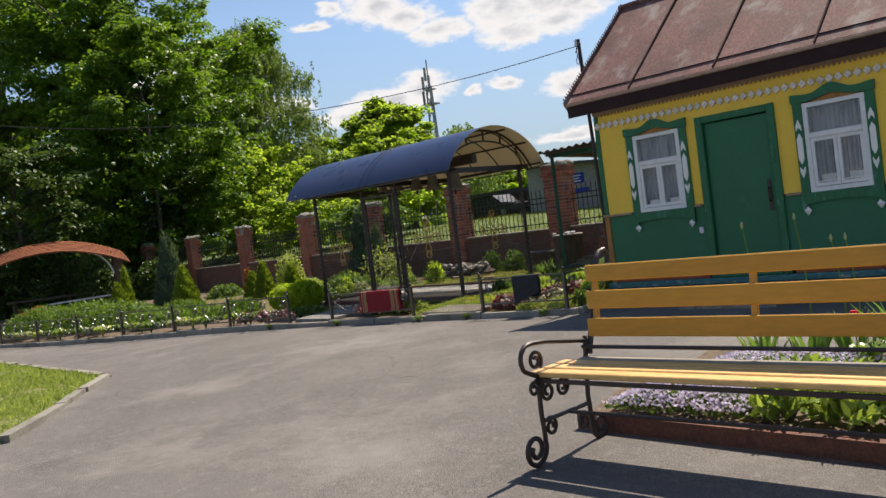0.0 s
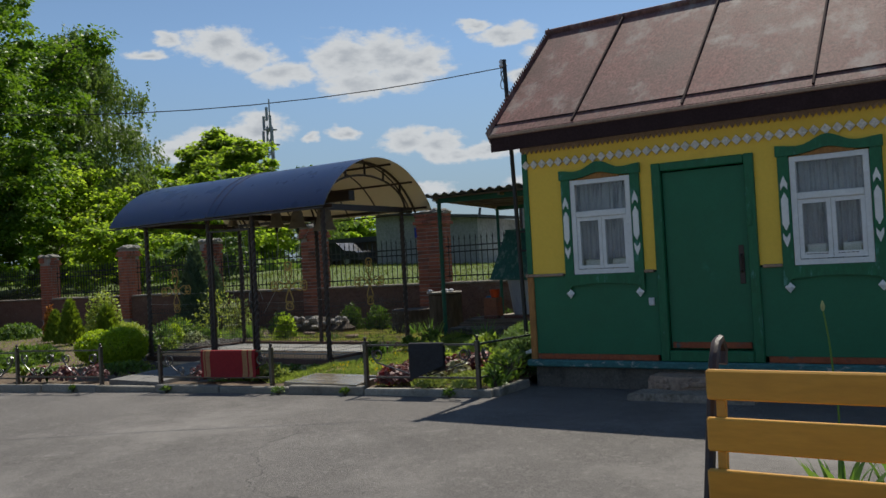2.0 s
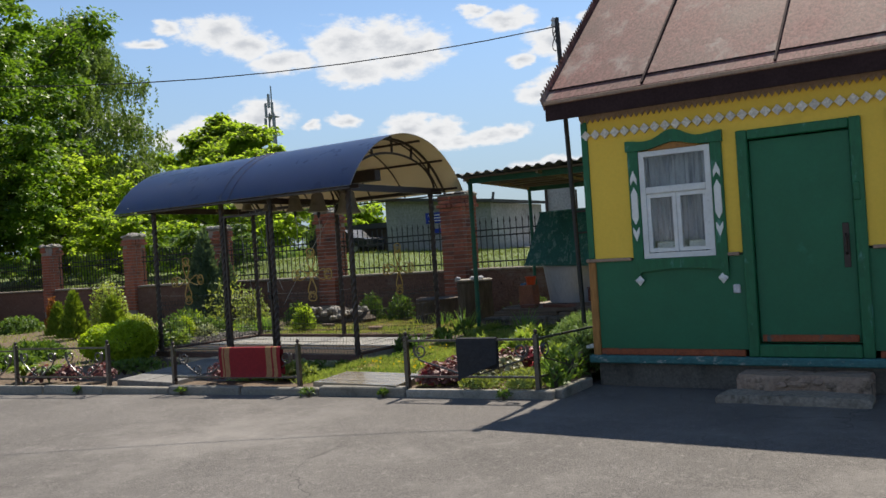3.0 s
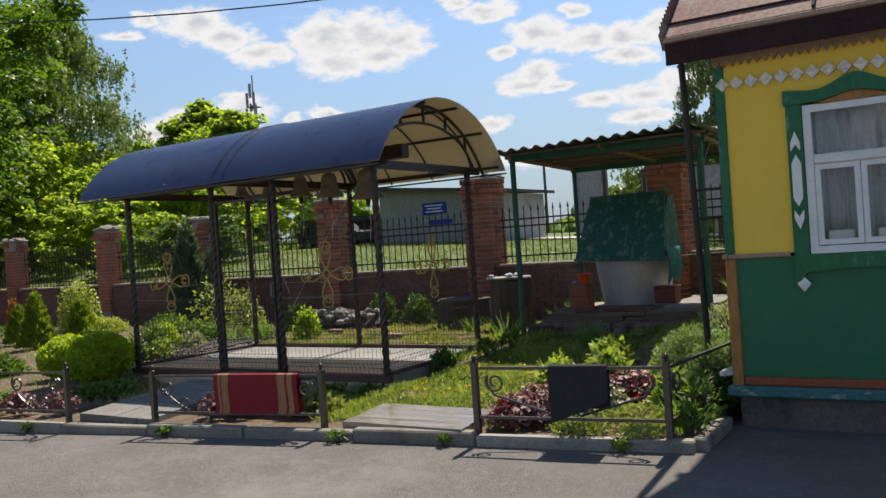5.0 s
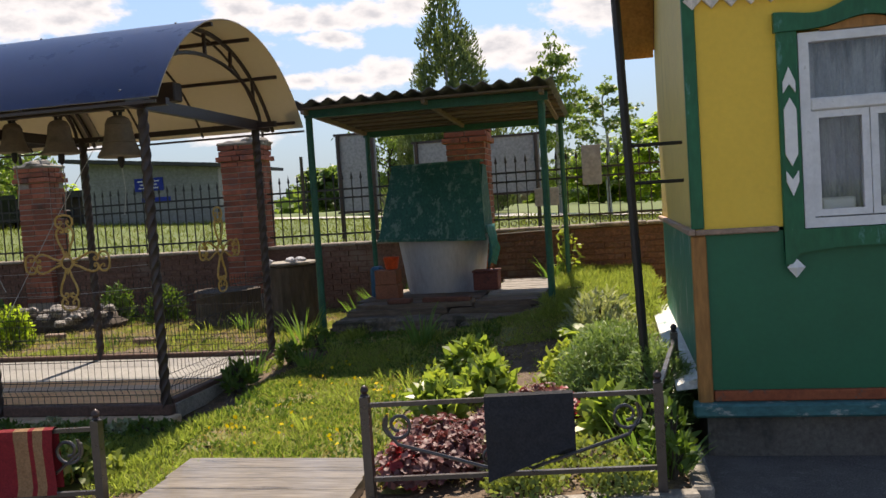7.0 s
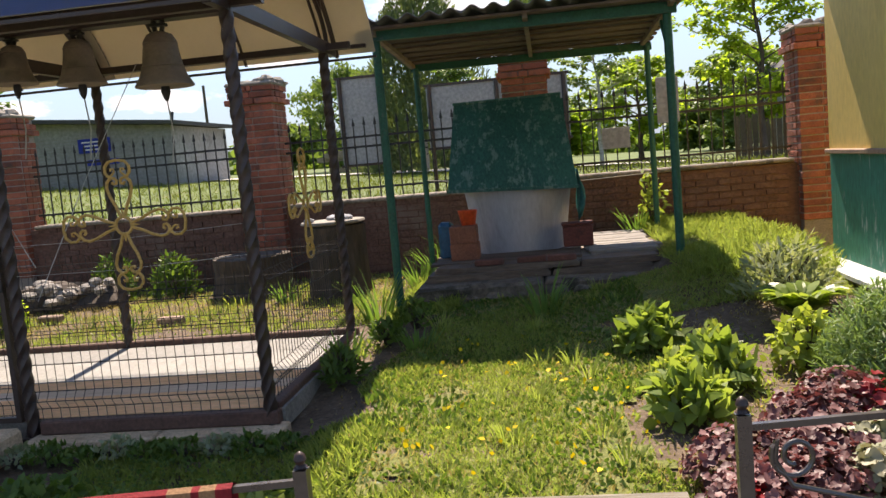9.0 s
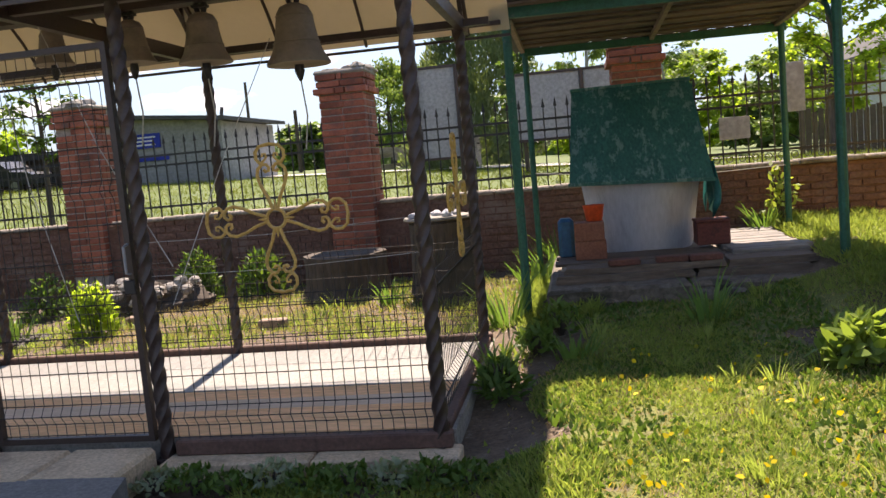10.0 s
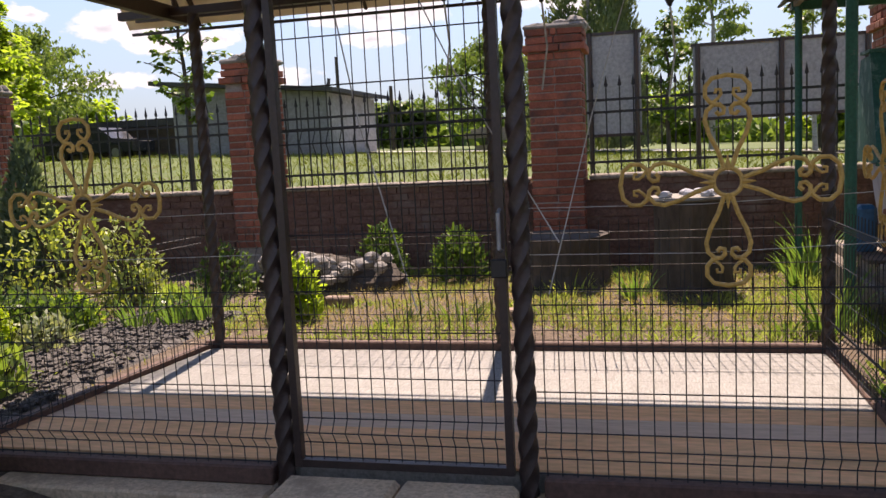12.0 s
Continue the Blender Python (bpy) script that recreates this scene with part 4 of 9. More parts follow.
def iron_panel(xa, xb, scrolls, single_bars):
    root = thing("iron_fence", ((xa + xb) / 2, WALL_Y + 0.02, WALL_TOP + 0.05 + rise(xb)), "black wrought iron fence panel with spear-topped bars", "fence", "fence panels on the wall")
    base = base_of(root)
    y, z0 = WALL_Y + 0.02, WALL_TOP + 0.05 + rise(xb)
    for zz in (0.12, 0.62, 0.74):
        part("rail", Mesh().beam((xa, y, z0 + zz), (xb, y, z0 + zz), 0.016, 0.026), "iron", root)
    n = max(6, int((xb - xa) / 0.128))
    data = spear_bar_data().data("bar", MAT["iron"])
    rest = Mesh()
    for i in range(n):
        cx = xa + (xb - xa) * (i + 0.5) / n
        if single_bars:
            piece("bar", data, root, (cx, y, z0 + RND.uniform(-0.004, 0.004)))
        else:
            s = spear_bar_data()
            rest.add([(vx + cx, vy + y, vz + z0) for vx, vy, vz in s.v], s.f)
        if scrolls:
            ring = [(cx + (xb - xa) / n / 2 + 0.035 * math.cos(a), y, z0 + 0.06 + 0.035 * math.sin(a)) for a in [2 * math.pi * q / 10 for q in range(10)]]
            rest.tube(ring, 0.005, 4, closed=True)
    if rest.v:
        part("scrollwork" if single_bars else "barwork", rest, "iron", root, kind="stuff")
    return root


for k, (b, a) in enumerate(zip(PILLARS[:-1], PILLARS[1:])):
    iron_panel(a + 0.28, b - 0.28, k == 0, k <= 4)
iron_panel(-5.13, 3.0, False, False)


# brick facing: the stretch beside the well piece by piece, the rest joined
def facing():
    r = random.Random(17)
    rest = Mesh()
    y = WALL_Y - 0.125
    data = Mesh().box(-0.122, 0.122, -0.012, 0.03, -0.032, 0.032, 0.005).data("brick", MAT["wall_brick"])
    count = 0
    for row in range(12):
        z = 0.1 + row * 0.078
        x = -16.5 + (0.13 if row % 2 else 0.0)
        while x < -5.7:
            if all(abs(x - p) > 0.37 for p in PILLARS):
                out = r.uniform(-0.006, 0.006)
                if x > -8.5 and count < 290 and z > 0.3:
                    piece("brick", data, wall_ob, (x, y + out, z))
                    count += 1
                else:
                    rest.box(x - 0.122, x + 0.122, y - 0.012 + out, y + 0.03, z - 0.032, z + 0.032)
            x += 0.257
    part("wall_bricks", rest, "wall_brick", wall_ob, "weathered brown brick facing", kind="stuff")


facing()

# ---------------- the yellow and green cottage ----------------
HX0, HX1, HY0, HY1 = -6.40, -0.2, 9.60, 12.80
RIDGE_Y, RIDGE_Z = 11.2, 4.30


def house():
    root = thing("house", (HX0, HY0, 0.0), "small wooden cottage painted yellow above and green below", "house")
    # front wall, in pieces round its openings
    for x0, x1, z0, z1 in ((HX0, -5.88, 1.22, 2.62), (-5.16, -4.94, 1.22, 2.62), (-3.98, -3.67, 1.22, 2.62), (-2.98, HX1, 1.22, 2.62),
                           (-5.88, -5.16, 2.22, 2.62), (-4.94, -3.98, 2.26, 2.62), (-3.67, -2.98, 2.22, 2.62)):
        part("upper_wall", Mesh().box(x0, x1, HY0, HY0 + 0.2, z0, z1), "yellow_wall", root, "yellow painted upper wall")
    for x0, x1 in ((HX0 + 0.02, -4.94), (-3.98, HX1)):
        part("lower_wall", Mesh().box(x0, x1, HY0 + 0.002, HY0 + 0.2, 0.36, 1.2), "green_paint", root, "dark green painted lower wall")
    g = Mesh()
    g.prism([(HY0 + 0.2, 1.22), (HY1, 1.22), (HY1, 2.72), (RIDGE_Y, 4.12), (HY0 + 0.2, 2.72)], "x", HX0 + 0.003, HX0 + 0.18)
    part("gable_wall", g, "gable_yellow", root, "muted yellow boarded gable")
    gl = Mesh().box(HX0 + 0.005, HX0 + 0.18, HY0 + 0.2, HY1, 0.3, 1.2)
    part("gable_base", gl, "gable_green", root, "peeling green gable base")
    g2 = Mesh()
    g2.prism([(HY0 + 0.2, -0.1), (HY1, -0.1), (HY1, 2.72), (RIDGE_Y, 4.12), (HY0 + 0.2, 2.72)], "x", HX1 - 0.18, HX1)
    part("far_gable", g2, "yellow_wall", root)
    part("back_wall", Mesh().box(HX0 + 0.18, HX1 - 0.18, HY1 - 0.18, HY1, -0.1, 2.7), "yellow_wall", root)
    part("ceiling_boards", Mesh().box(HX0 + 0.2, HX1 - 0.2, HY0 + 0.21, HY1 - 0.2, 2.5, 2.55), "room_dark", root)
    part("partition", Mesh().box(HX0 + 0.2, HX1 - 0.2, HY0 + 1.1, HY0 + 1.15, 0.25, 2.5), "room_dark", root)
    part("floor_boards", Mesh().box(HX0 + 0.2, HX1 - 0.2, HY0 + 0.21, HY1 - 0.2, 0.2, 0.25), "barn_wood", root)
    # bands and corner boards
    for x0, x1 in ((HX0 + 0.004, -5.98), (-5.09, -4.985), (-3.935, -3.76), (-2.88, HX1)):
        part("mid_ledge", Mesh().box(x0, x1, HY0 - 0.03, HY0 + 0.01, 1.195, 1.225, 0.006), "pinkish", root, "thin weathered ledge board")
    part("mid_ledge", Mesh().box(HX0 - 0.035, HX0 + 0.003, HY0 - 0.03, HY1, 1.195, 1.23, 0.006), "pinkish", root, "thin weathered ledge board")
    part("corner_post", Mesh().box(HX0 - 0.02, HX0 + 0.055, HY0 - 0.02, HY0 + 0.05, 0.24, 1.193, 0.008), "bare_wood", root, "bare orange wooden corner post")
    part("corner_board", Mesh().box(HX0 - 0.015, HX0 + 0.05, HY0 - 0.016, HY0 + 0.04, 1.228, 2.56, 0.006), "green_trim", root, "green corner board")
    for x0, x1 in ((HX0 + 0.06, -4.99), (-3.93, HX1)):
        part("base_strip", Mesh().box(x0, x1, HY0 - 0.012, HY0 + 0.05, 0.3, 0.358, 0.005), "red_strip", root, "worn red strip")
    part("sill_board", Mesh().box(HX0 - 0.05, HX1, HY0 - 0.07, HY0 + 0.05, 0.225, 0.298, 0.012), "teal_worn", root, "worn teal sill board")
    part("gable_sill", Mesh().prism([(HX0 + 0.004, 0.42), (HX0 - 0.13, 0.375), (HX0 - 0.13, 0.345), (HX0 + 0.004, 0.36)], "y", HY0 + 0.06, HY1 + 0.05), "sill_white", root, "worn white sloping sill board along the gable")
    part("plinth", Mesh().box(HX0 + 0.02, HX1, HY0 + 0.01, HY1, -0.3, 0.224), "plinth", root, "grey plinth")
    # friezes under the eave: a saw-tooth lace and a row of white lozenges
    teeth = Mesh().box(HX0 - 0.02, HX1, HY0 - 0.026, HY0 - 0.002, 2.585, 2.64)
    x = HX0 - 0.02
    while x < HX1 - 0.05:
        teeth.prism([(x, 2.587), (x + 0.055, 2.587), (x + 0.0275, 2.545)][::-1], "y", HY0 - 0.024, HY0 - 0.004)
        x += 0.055
    part("lace_board", teeth, "pinkish", root, "saw-tooth lace board")
    loz = Mesh().prism([(-0.045, 0), (0, -0.048), (0.048, 0), (0, 0.048)][::-1], "y", -0.012, 0.012).data("lozenge", MAT["lozenge"])
    x = HX0 + 0.04
    while x < HX1 - 0.05:
        piece("lozenge", loz, root, (x, HY0 - 0.016, 2.425))
        x += 0.098
    # roof
    ux, uz = (RIDGE_Y - 9.42), (RIDGE_Z - 2.80)
    slope = Mesh().prism([(9.42, 2.80), (RIDGE_Y, RIDGE_Z), (RIDGE_Y, RIDGE_Z - 0.05), (9.42, 2.75)][::-1], "x", -6.70, 0.15)
    roof = part("roof", slope, "roof_metal", root, "faded red sheet metal roof with lichen")
    part("back_slope", Mesh().prism([(12.98, 2.80), (RIDGE_Y, RIDGE_Z), (RIDGE_Y, RIDGE_Z - 0.05), (12.98, 2.75)], "x", -6.70, 0.15), "roof_metal", roof)
    for sx in (-5.72, -4.56, -3.38, -2.2, -1.02):
        part("standing_seam", Mesh().beam((sx, 9.43, 2.815), (sx, RIDGE_Y - 0.02, RIDGE_Z + 0.01), 0.02, 0.032), "dark_roof", roof, "dark standing seam")
    for off in (0.13,):
        part("eave_fold", Mesh().beam((-6.70, 9.42 + off, 2.80 + off * uz / ux + 0.008), (0.14, 9.42 + off, 2.80 + off * uz / ux + 0.008), 0.014, 0.012), "dark_roof", roof)
    part("drip_edge", Mesh().box(-6.71, 0.15, 9.402, 9.425, 2.755, 2.79, 0.004), "pinkish", roof, "pale drip edge")
    part("ridge", Mesh().tube([(-6.78, RIDGE_Y, RIDGE_Z + 0.01), (0.18, RIDGE_Y, RIDGE_Z + 0.01)], 0.045, 8), "roof_metal", roof)
    part("fascia", Mesh().box(-6.70, 0.15, 9.425, 9.45, 2.60, 2.752), "dark_roof", root, "dark brown fascia")
    part("soffit", Mesh().box(-6.69, 0.15, 9.45, HY0 - 0.002, 2.645, 2.67), "dark_roof", root, "dark brown soffit")
    # gable verge with teeth
    verge = Mesh()
    for y0, z0, y1, z1 in ((9.41, 2.79, RIDGE_Y, RIDGE_Z), (12.99, 2.79, RIDGE_Y, RIDGE_Z)):
        verge.beam((-6.715, y0, z0 - 0.03), (-6.715, y1, z1 - 0.03), 0.022, 0.13)
        n = 40
        d = Vector((0, y1 - y0, z1 - z0)) / n
        up_v = Vector((0, -d.z, d.y)).normalized() * (1 if y1 > y0 else -1)
        for i in range(n):
            p = Vector((-6.72, y0, z0 + 0.02)) + d * i
            a, b, c = p, p + d * 0.55, p + d * 0.28 + up_v * 0.07
            verge.add([a, b, c, a + Vector((0.018, 0, 0)), b + Vector((0.018, 0, 0)), c + Vector((0.018, 0, 0))], [(0, 1, 2), (5, 4, 3), (0, 3, 4, 1), (1, 4, 5, 2), (2, 5, 3, 0)])
    part("verge_board", verge, "roof_metal", root, "serrated dark verge board")
    part("verge_soffit", Mesh().prism([(9.44, 2.70), (RIDGE_Y, 4.19), (RIDGE_Y, 4.17), (9.44, 2.68)][::-1], "x", -6.70, HX0).prism([(12.96, 2.70), (RIDGE_Y, 4.19), (RIDGE_Y, 4.17), (12.96, 2.68)], "x", -6.70, HX0), "bare_wood", root, "bare boards under the verge")
    # the door
    door = part("door", Mesh().box(-4.86, -4.06, HY0 + 0.02, HY0 + 0.07, 0.42, 2.19, 0.006), "green_paint", root, "plain dark green door, shut")
    part("door_frame", Mesh().box(-4.955, -4.865, HY0 - 0.035, HY0 + 0.09, 0.3, 2.285, 0.008).box(-4.055, -3.965, HY0 - 0.035, HY0 + 0.09, 0.3, 2.285, 0.008)
         .box(-4.863, -4.057, HY0 - 0.03, HY0 + 0.09, 2.2, 2.283, 0.008), "green_trim", root, "worn green door frame")
    part("weather_strip", Mesh().box(-4.84, -4.08, HY0 + 0.0, HY0 + 0.019, 0.43, 0.49, 0.005), "red_strip", door)
    part("threshold", Mesh().box(-4.863, -4.057, HY0 - 0.05, HY0 + 0.12, 0.3, 0.41, 0.01), "green_trim", root)
    part("handle", Mesh().tube([(-4.13, HY0 + 0.02, 1.16), (-4.13, HY0 - 0.025, 1.18), (-4.13, HY0 - 0.03, 1.3), (-4.13, HY0 + 0.02, 1.33)], 0.011, 6).box(-4.155, -4.105, HY0 + 0.012, HY0 + 0.02, 1.05, 1.42, 0.003), "brown_iron", door, "dark iron pull handle")
    part("latch", Mesh().box(-4.05, -4.0, HY0 - 0.045, HY0 - 0.033, 1.6, 1.75, 0.004), "green_trim", root)
    part("switch_box", Mesh().box(-5.06, -5.0, HY0 - 0.02, HY0 + 0.004, 0.86, 0.94, 0.008), "white_metal", root, "small grey switch box")
    for wx0, sign in ((-5.85, 0), (-3.65, 1)):
        window(root, wx0, wx0 + 0.66, 1.205, 2.205, sign)
    return root


def board_between(low, top, y0, y1):
    """One cut board between a lower and an upper outline."""
    m = Mesh()
    n = len(low)
    m.v = [(x, y, z) for y in (y0, y1) for line in (low, top) for x, z in line]
    for i in range(n - 1):
        m.f += [(i, i + 1, n + i + 1, n + i), (2 * n + i, 3 * n + i, 3 * n + i + 1, 2 * n + i + 1), (i, 2 * n + i, 2 * n + i + 1, i + 1), (n + i, n + i + 1, 3 * n + i + 1, 3 * n + i)]
    m.f += [(0, n, 3 * n, 2 * n), (n - 1, 3 * n - 1, 4 * n - 1, 2 * n - 1)]
    return m


def window(root, x0, x1, z0, z1, card):
    win = part("window", Mesh().ring(x0, x1, z0, z1, 0.05, HY0 - 0.02, HY0 + 0.05), "white_paint", root, "white window frame with three lights")
    part("transom", Mesh().box(x0 + 0.051, x1 - 0.051, HY0 - 0.024, HY0 + 0.05, z0 + 0.6, z0 + 0.665, 0.008), "white_paint", win)
    mx = (x0 + x1) / 2
    for a, b, c, d in ((x0 + 0.052, mx - 0.002, z0 + 0.057, z0 + 0.598), (mx + 0.002, x1 - 0.052, z0 + 0.057, z0 + 0.598)):
        part("sash", Mesh().ring(a, b, c, d, 0.036, HY0 - 0.01, HY0 + 0.035), "white_paint", win)
        pane = part("pane", Mesh().box(a + 0.036, b - 0.036, HY0 + 0.012, HY0 + 0.016, c + 0.041, d - 0.036), "glass", win)
        pane.visible_shadow = False
    pane = part("pane", Mesh().box(x0 + 0.051, x1 - 0.051, HY0 + 0.012, HY0 + 0.016, z0 + 0.666, z1 - 0.051), "glass", win)
    pane.visible_shadow = False
    # a rippled curtain behind
    m = Mesh()
    n = 60
    for i in range(n + 1):
        x = x0 + 0.01 + (x1 - x0 - 0.02) * i / n
        y = HY0 + 0.11 + 0.014 * math.sin(i * 0.9) + 0.006 * math.sin(i * 2.3)
        m.v += [(x, y, z0 + 0.03), (x, y, z1 - 0.02), (x, y + 0.002, z0 + 0.03), (x, y + 0.002, z1 - 0.02)]
    m.f = [(4 * i, 4 * i + 4, 4 * i + 5, 4 * i + 1) for i in range(n)] + [(4 * i + 2, 4 * i + 3, 4 * i + 7, 4 * i + 6) for i in range(n)]
    part("curtain", m, "curtain", win, "white lace curtain", smooth=True)
    for a, b in ((x0 + 0.1, mx - 0.06), (mx + 0.07, x1 - 0.1)):
        part("sill_cloth", Mesh().box(a, b, HY0 + 0.06, HY0 + 0.085, z0 + 0.05, z0 + (0.19 if card else 0.15), 0.02), "bright_white", win, "folded white cloth on the inner sill")
    # carved casing
    c0, c1 = x0 - 0.105, x1 + 0.105
    casing = None
    for a, b in ((c0, x0 - 0.004), (x1 + 0.004, c1)):
        casing = part("casing", Mesh().box(a, b, HY0 - 0.03, HY0 + 0.005, z0 - 0.11, z1 + 0.1, 0.006), "green_trim", root, "green carved window casing")
    n = 24
    top, low = [], []
    for i in range(n + 1):
        u = i / n
        x = c0 - 0.012 + (c1 - c0 + 0.024) * u
        bump = math.exp(-((u - 0.5) / 0.17) ** 2)
        top.append((x, z1 + 0.1 + 0.065 * bump + 0.012 * math.cos(u * 4 * math.pi)))
        low.append((x, z1 + 0.012 + 0.05 * bump))
    part("crown", board_between(low, top, HY0 - 0.042, HY0), "green_trim", root, "arched green window crown")
    part("tympanum", board_between([(x, z1 - 0.004) for x, z in low[6:19]], [(x, z - 0.004) for x, z in low[6:19]], HY0 - 0.02, HY0 - 0.004), "bare_wood", root, "small tan board in the window crown")
    under = []
    for i in range(n + 1):
        u = i / n
        under.append((c0 + (c1 - c0) * u, z0 - 0.06 - 0.075 + 0.035 * abs(math.sin(u * math.pi)) - 0.05 * (abs(u - 0.5) > 0.42)))
    part("apron", board_between(under, [(x, z0 - 0.004) for x, z in under], HY0 - 0.036, HY0 - 0.001), "green_trim", root, "scalloped green apron board")
    for cx in ((c0 + x0) / 2 - 0.002, (x1 + c1) / 2 + 0.002):
        zc = z0 + 0.5
        for s in (-1, 1):
            o = [(cx - 0.03, zc + s * 0.2), (cx, zc + s * 0.245), (cx + 0.03, zc + s * 0.2), (cx + 0.03, zc + s * 0.255), (cx, zc + s * 0.33), (cx - 0.03, zc + s * 0.255)]
            part("chevron", Mesh().prism(o if s < 0 else o[::-1], "y", HY0 - 0.044, HY0 - 0.028), "bright_white", casing)
        o = [(cx, zc - 0.175), (cx + 0.03, zc - 0.115), (cx + 0.03, zc + 0.115), (cx, zc + 0.175), (cx - 0.03, zc + 0.115), (cx - 0.03, zc - 0.115)]
        part("lozenge", Mesh().prism(o[::-1], "y", HY0 - 0.044, HY0 - 0.028), "bright_white", casing)
        zd = z0 - 0.2
        dx = cx
        part("pendant", Mesh().add([(dx - 0.045, HY0 - 0.03, zd), (dx, HY0 - 0.03, zd - 0.055), (dx + 0.045, HY0 - 0.03, zd), (dx, HY0 - 0.03, zd + 0.05), (dx, HY0 - 0.055, zd), (dx, HY0, zd)],
             [(0, 1, 4), (1, 2, 4), (2, 3, 4), (3, 0, 4), (1, 0, 5), (2, 1, 5), (3, 2, 5), (0, 3, 5)]), "bright_white", casing, "faceted white pendant")
    if card:
        # a paper strip with lines of print that cannot be read
        part("paper_strip", Mesh().box(x0 + 0.09, x1 - 0.09, HY0 + 0.0, HY0 + 0.004, z0 + 0.06, z0 + 0.115), "white_paint", win)
        bars = Mesh()
        r = random.Random(4)
        x = x0 + 0.1
        while x < x1 - 0.13:
            w = r.uniform(0.015, 0.04)
            bars.box(x, x + w, HY0 - 0.003, HY0 - 0.001, z0 + 0.072, z0 + 0.1)
            x += w + 0.012
        part("print", bars, "iron", win)
    return win


house()
# pipe mast beside the gable, with the cable that leaves it
mast = thing("cable_pole", (-6.67, 10.0, 0.1), "slender dark steel pole beside the gable carrying a cable", "pole")
part("pole", Mesh().tube([(-6.67, 10.0, 0.0), (-6.78, 10.0, 3.75)], 0.026, 8), "iron", mast)
for bz in (1.72, 1.5):
    part("bracket", Mesh().tube([(-6.72, 10.0, bz), (-6.41, 10.02, bz)], 0.012, 6), "iron", mast)
loop = [(-6.79 + 0.05 * math.sin(a * 1.3), 9.97 - 0.06 * math.cos(a), 3.55 + 0.16 * math.sin(a * 0.7)) for a in [i * 0.5 for i in range(22)]]
part("cable_coil", Mesh().tube(loop, 0.006, 4), "iron", mast)
part("insulator", Mesh().lathe([(0.02, 0), (0.03, 0.02), (0.02, 0.05), (0.03, 0.07), (0.012, 0.1)], (-6.81, 9.99, 3.66), 10), "white_metal", mast)

# ---------------- the bell pavilion ----------------
BX0, BX1, BYF, BYR = -14.06, -10.11, 10.48, 12.42
REAR_X0 = -13.88
FRONT_POSTS, REAR_POSTS = (-14.06, -12.53, -11.54, -10.115), (REAR_X0, -11.97, -10.12)
FLOOR_Z, POST_TOP = 0.125, 2.30
ROOF_X0, ROOF_X1, ROOF_R, ROOF_CY, ROOF_CZ = -14.62, -9.8, 1.565, 11.5, 1.50
ROOF_HALF = math.asin(1.34 / ROOF_R)


def arc(radius, half, cy, cz, n):
    return [(cy + radius * math.sin(-half + 2 * half * i / n), cz + radius * math.cos(-half + 2 * half * i / n)) for i in range(n + 1)]


def spiral(cy, cz, r0, r1, a0, turns, n=26):
    """A scroll in a plane: from radius r0 at angle a0 inwards to r1."""
    return [(cy + (r0 + (r1 - r0) * i / n) * math.cos(a0 + turns * 2 * math.pi * i / n), cz + (r0 + (r1 - r0) * i / n) * math.sin(a0 + turns * 2 * math.pi * i / n)) for i in range(n + 1)]


def wire_panel(root, p0, p1, z0, z1, name="wire_panel", label=""):
    """Welded mesh with V-shaped folds, between two points of the plan."""
    a, b = Vector((*p0, 0)), Vector((*p1, 0))
    d = (b - a)
    width = d.length
    d.normalize()
    out = Vector((d.y, -d.x, 0))
    k = 2 if z1 - z0 < 1.1 else 4
    folds = [z0 + 0.12 + (z1 - z0 - 0.24) * i / (k - 1) for i in range(k)]
    zs = [z0]
    for f in folds:
        zs += [f - 0.05, f, f + 0.05]
    zs.append(z1)
    m = Mesh()
    n = max(4, int(width / 0.058))
    for i in range(n + 1):
        p = a + d * (0.03 + (width - 0.06) * i / n)
        m.tube([p + out * (0.035 if z in folds else 0.0) + Vector((0, 0, z)) for z in zs], 0.0023, 4, caps=False)
    hz = sorted(set([z0 + 0.01] + [folds[0] + o for o in (-0.05, 0, 0.05)] + [f + o for f in folds[1:] for o in (0, 0.05)] + [folds[i] + (folds[i + 1] - folds[i]) * q for i in range(k - 1) for q in (0.38, 0.7)]))
    for z in hz:
        o = out * (0.035 if z in folds else 0.0)
        m.tube([a + o + Vector((0, 0, z)), b + o + Vector((0, 0, z))], 0.0027, 4, caps=False)
    return part(name, m, "iron", root, label or "dark welded wire mesh panel", kind="stuff")


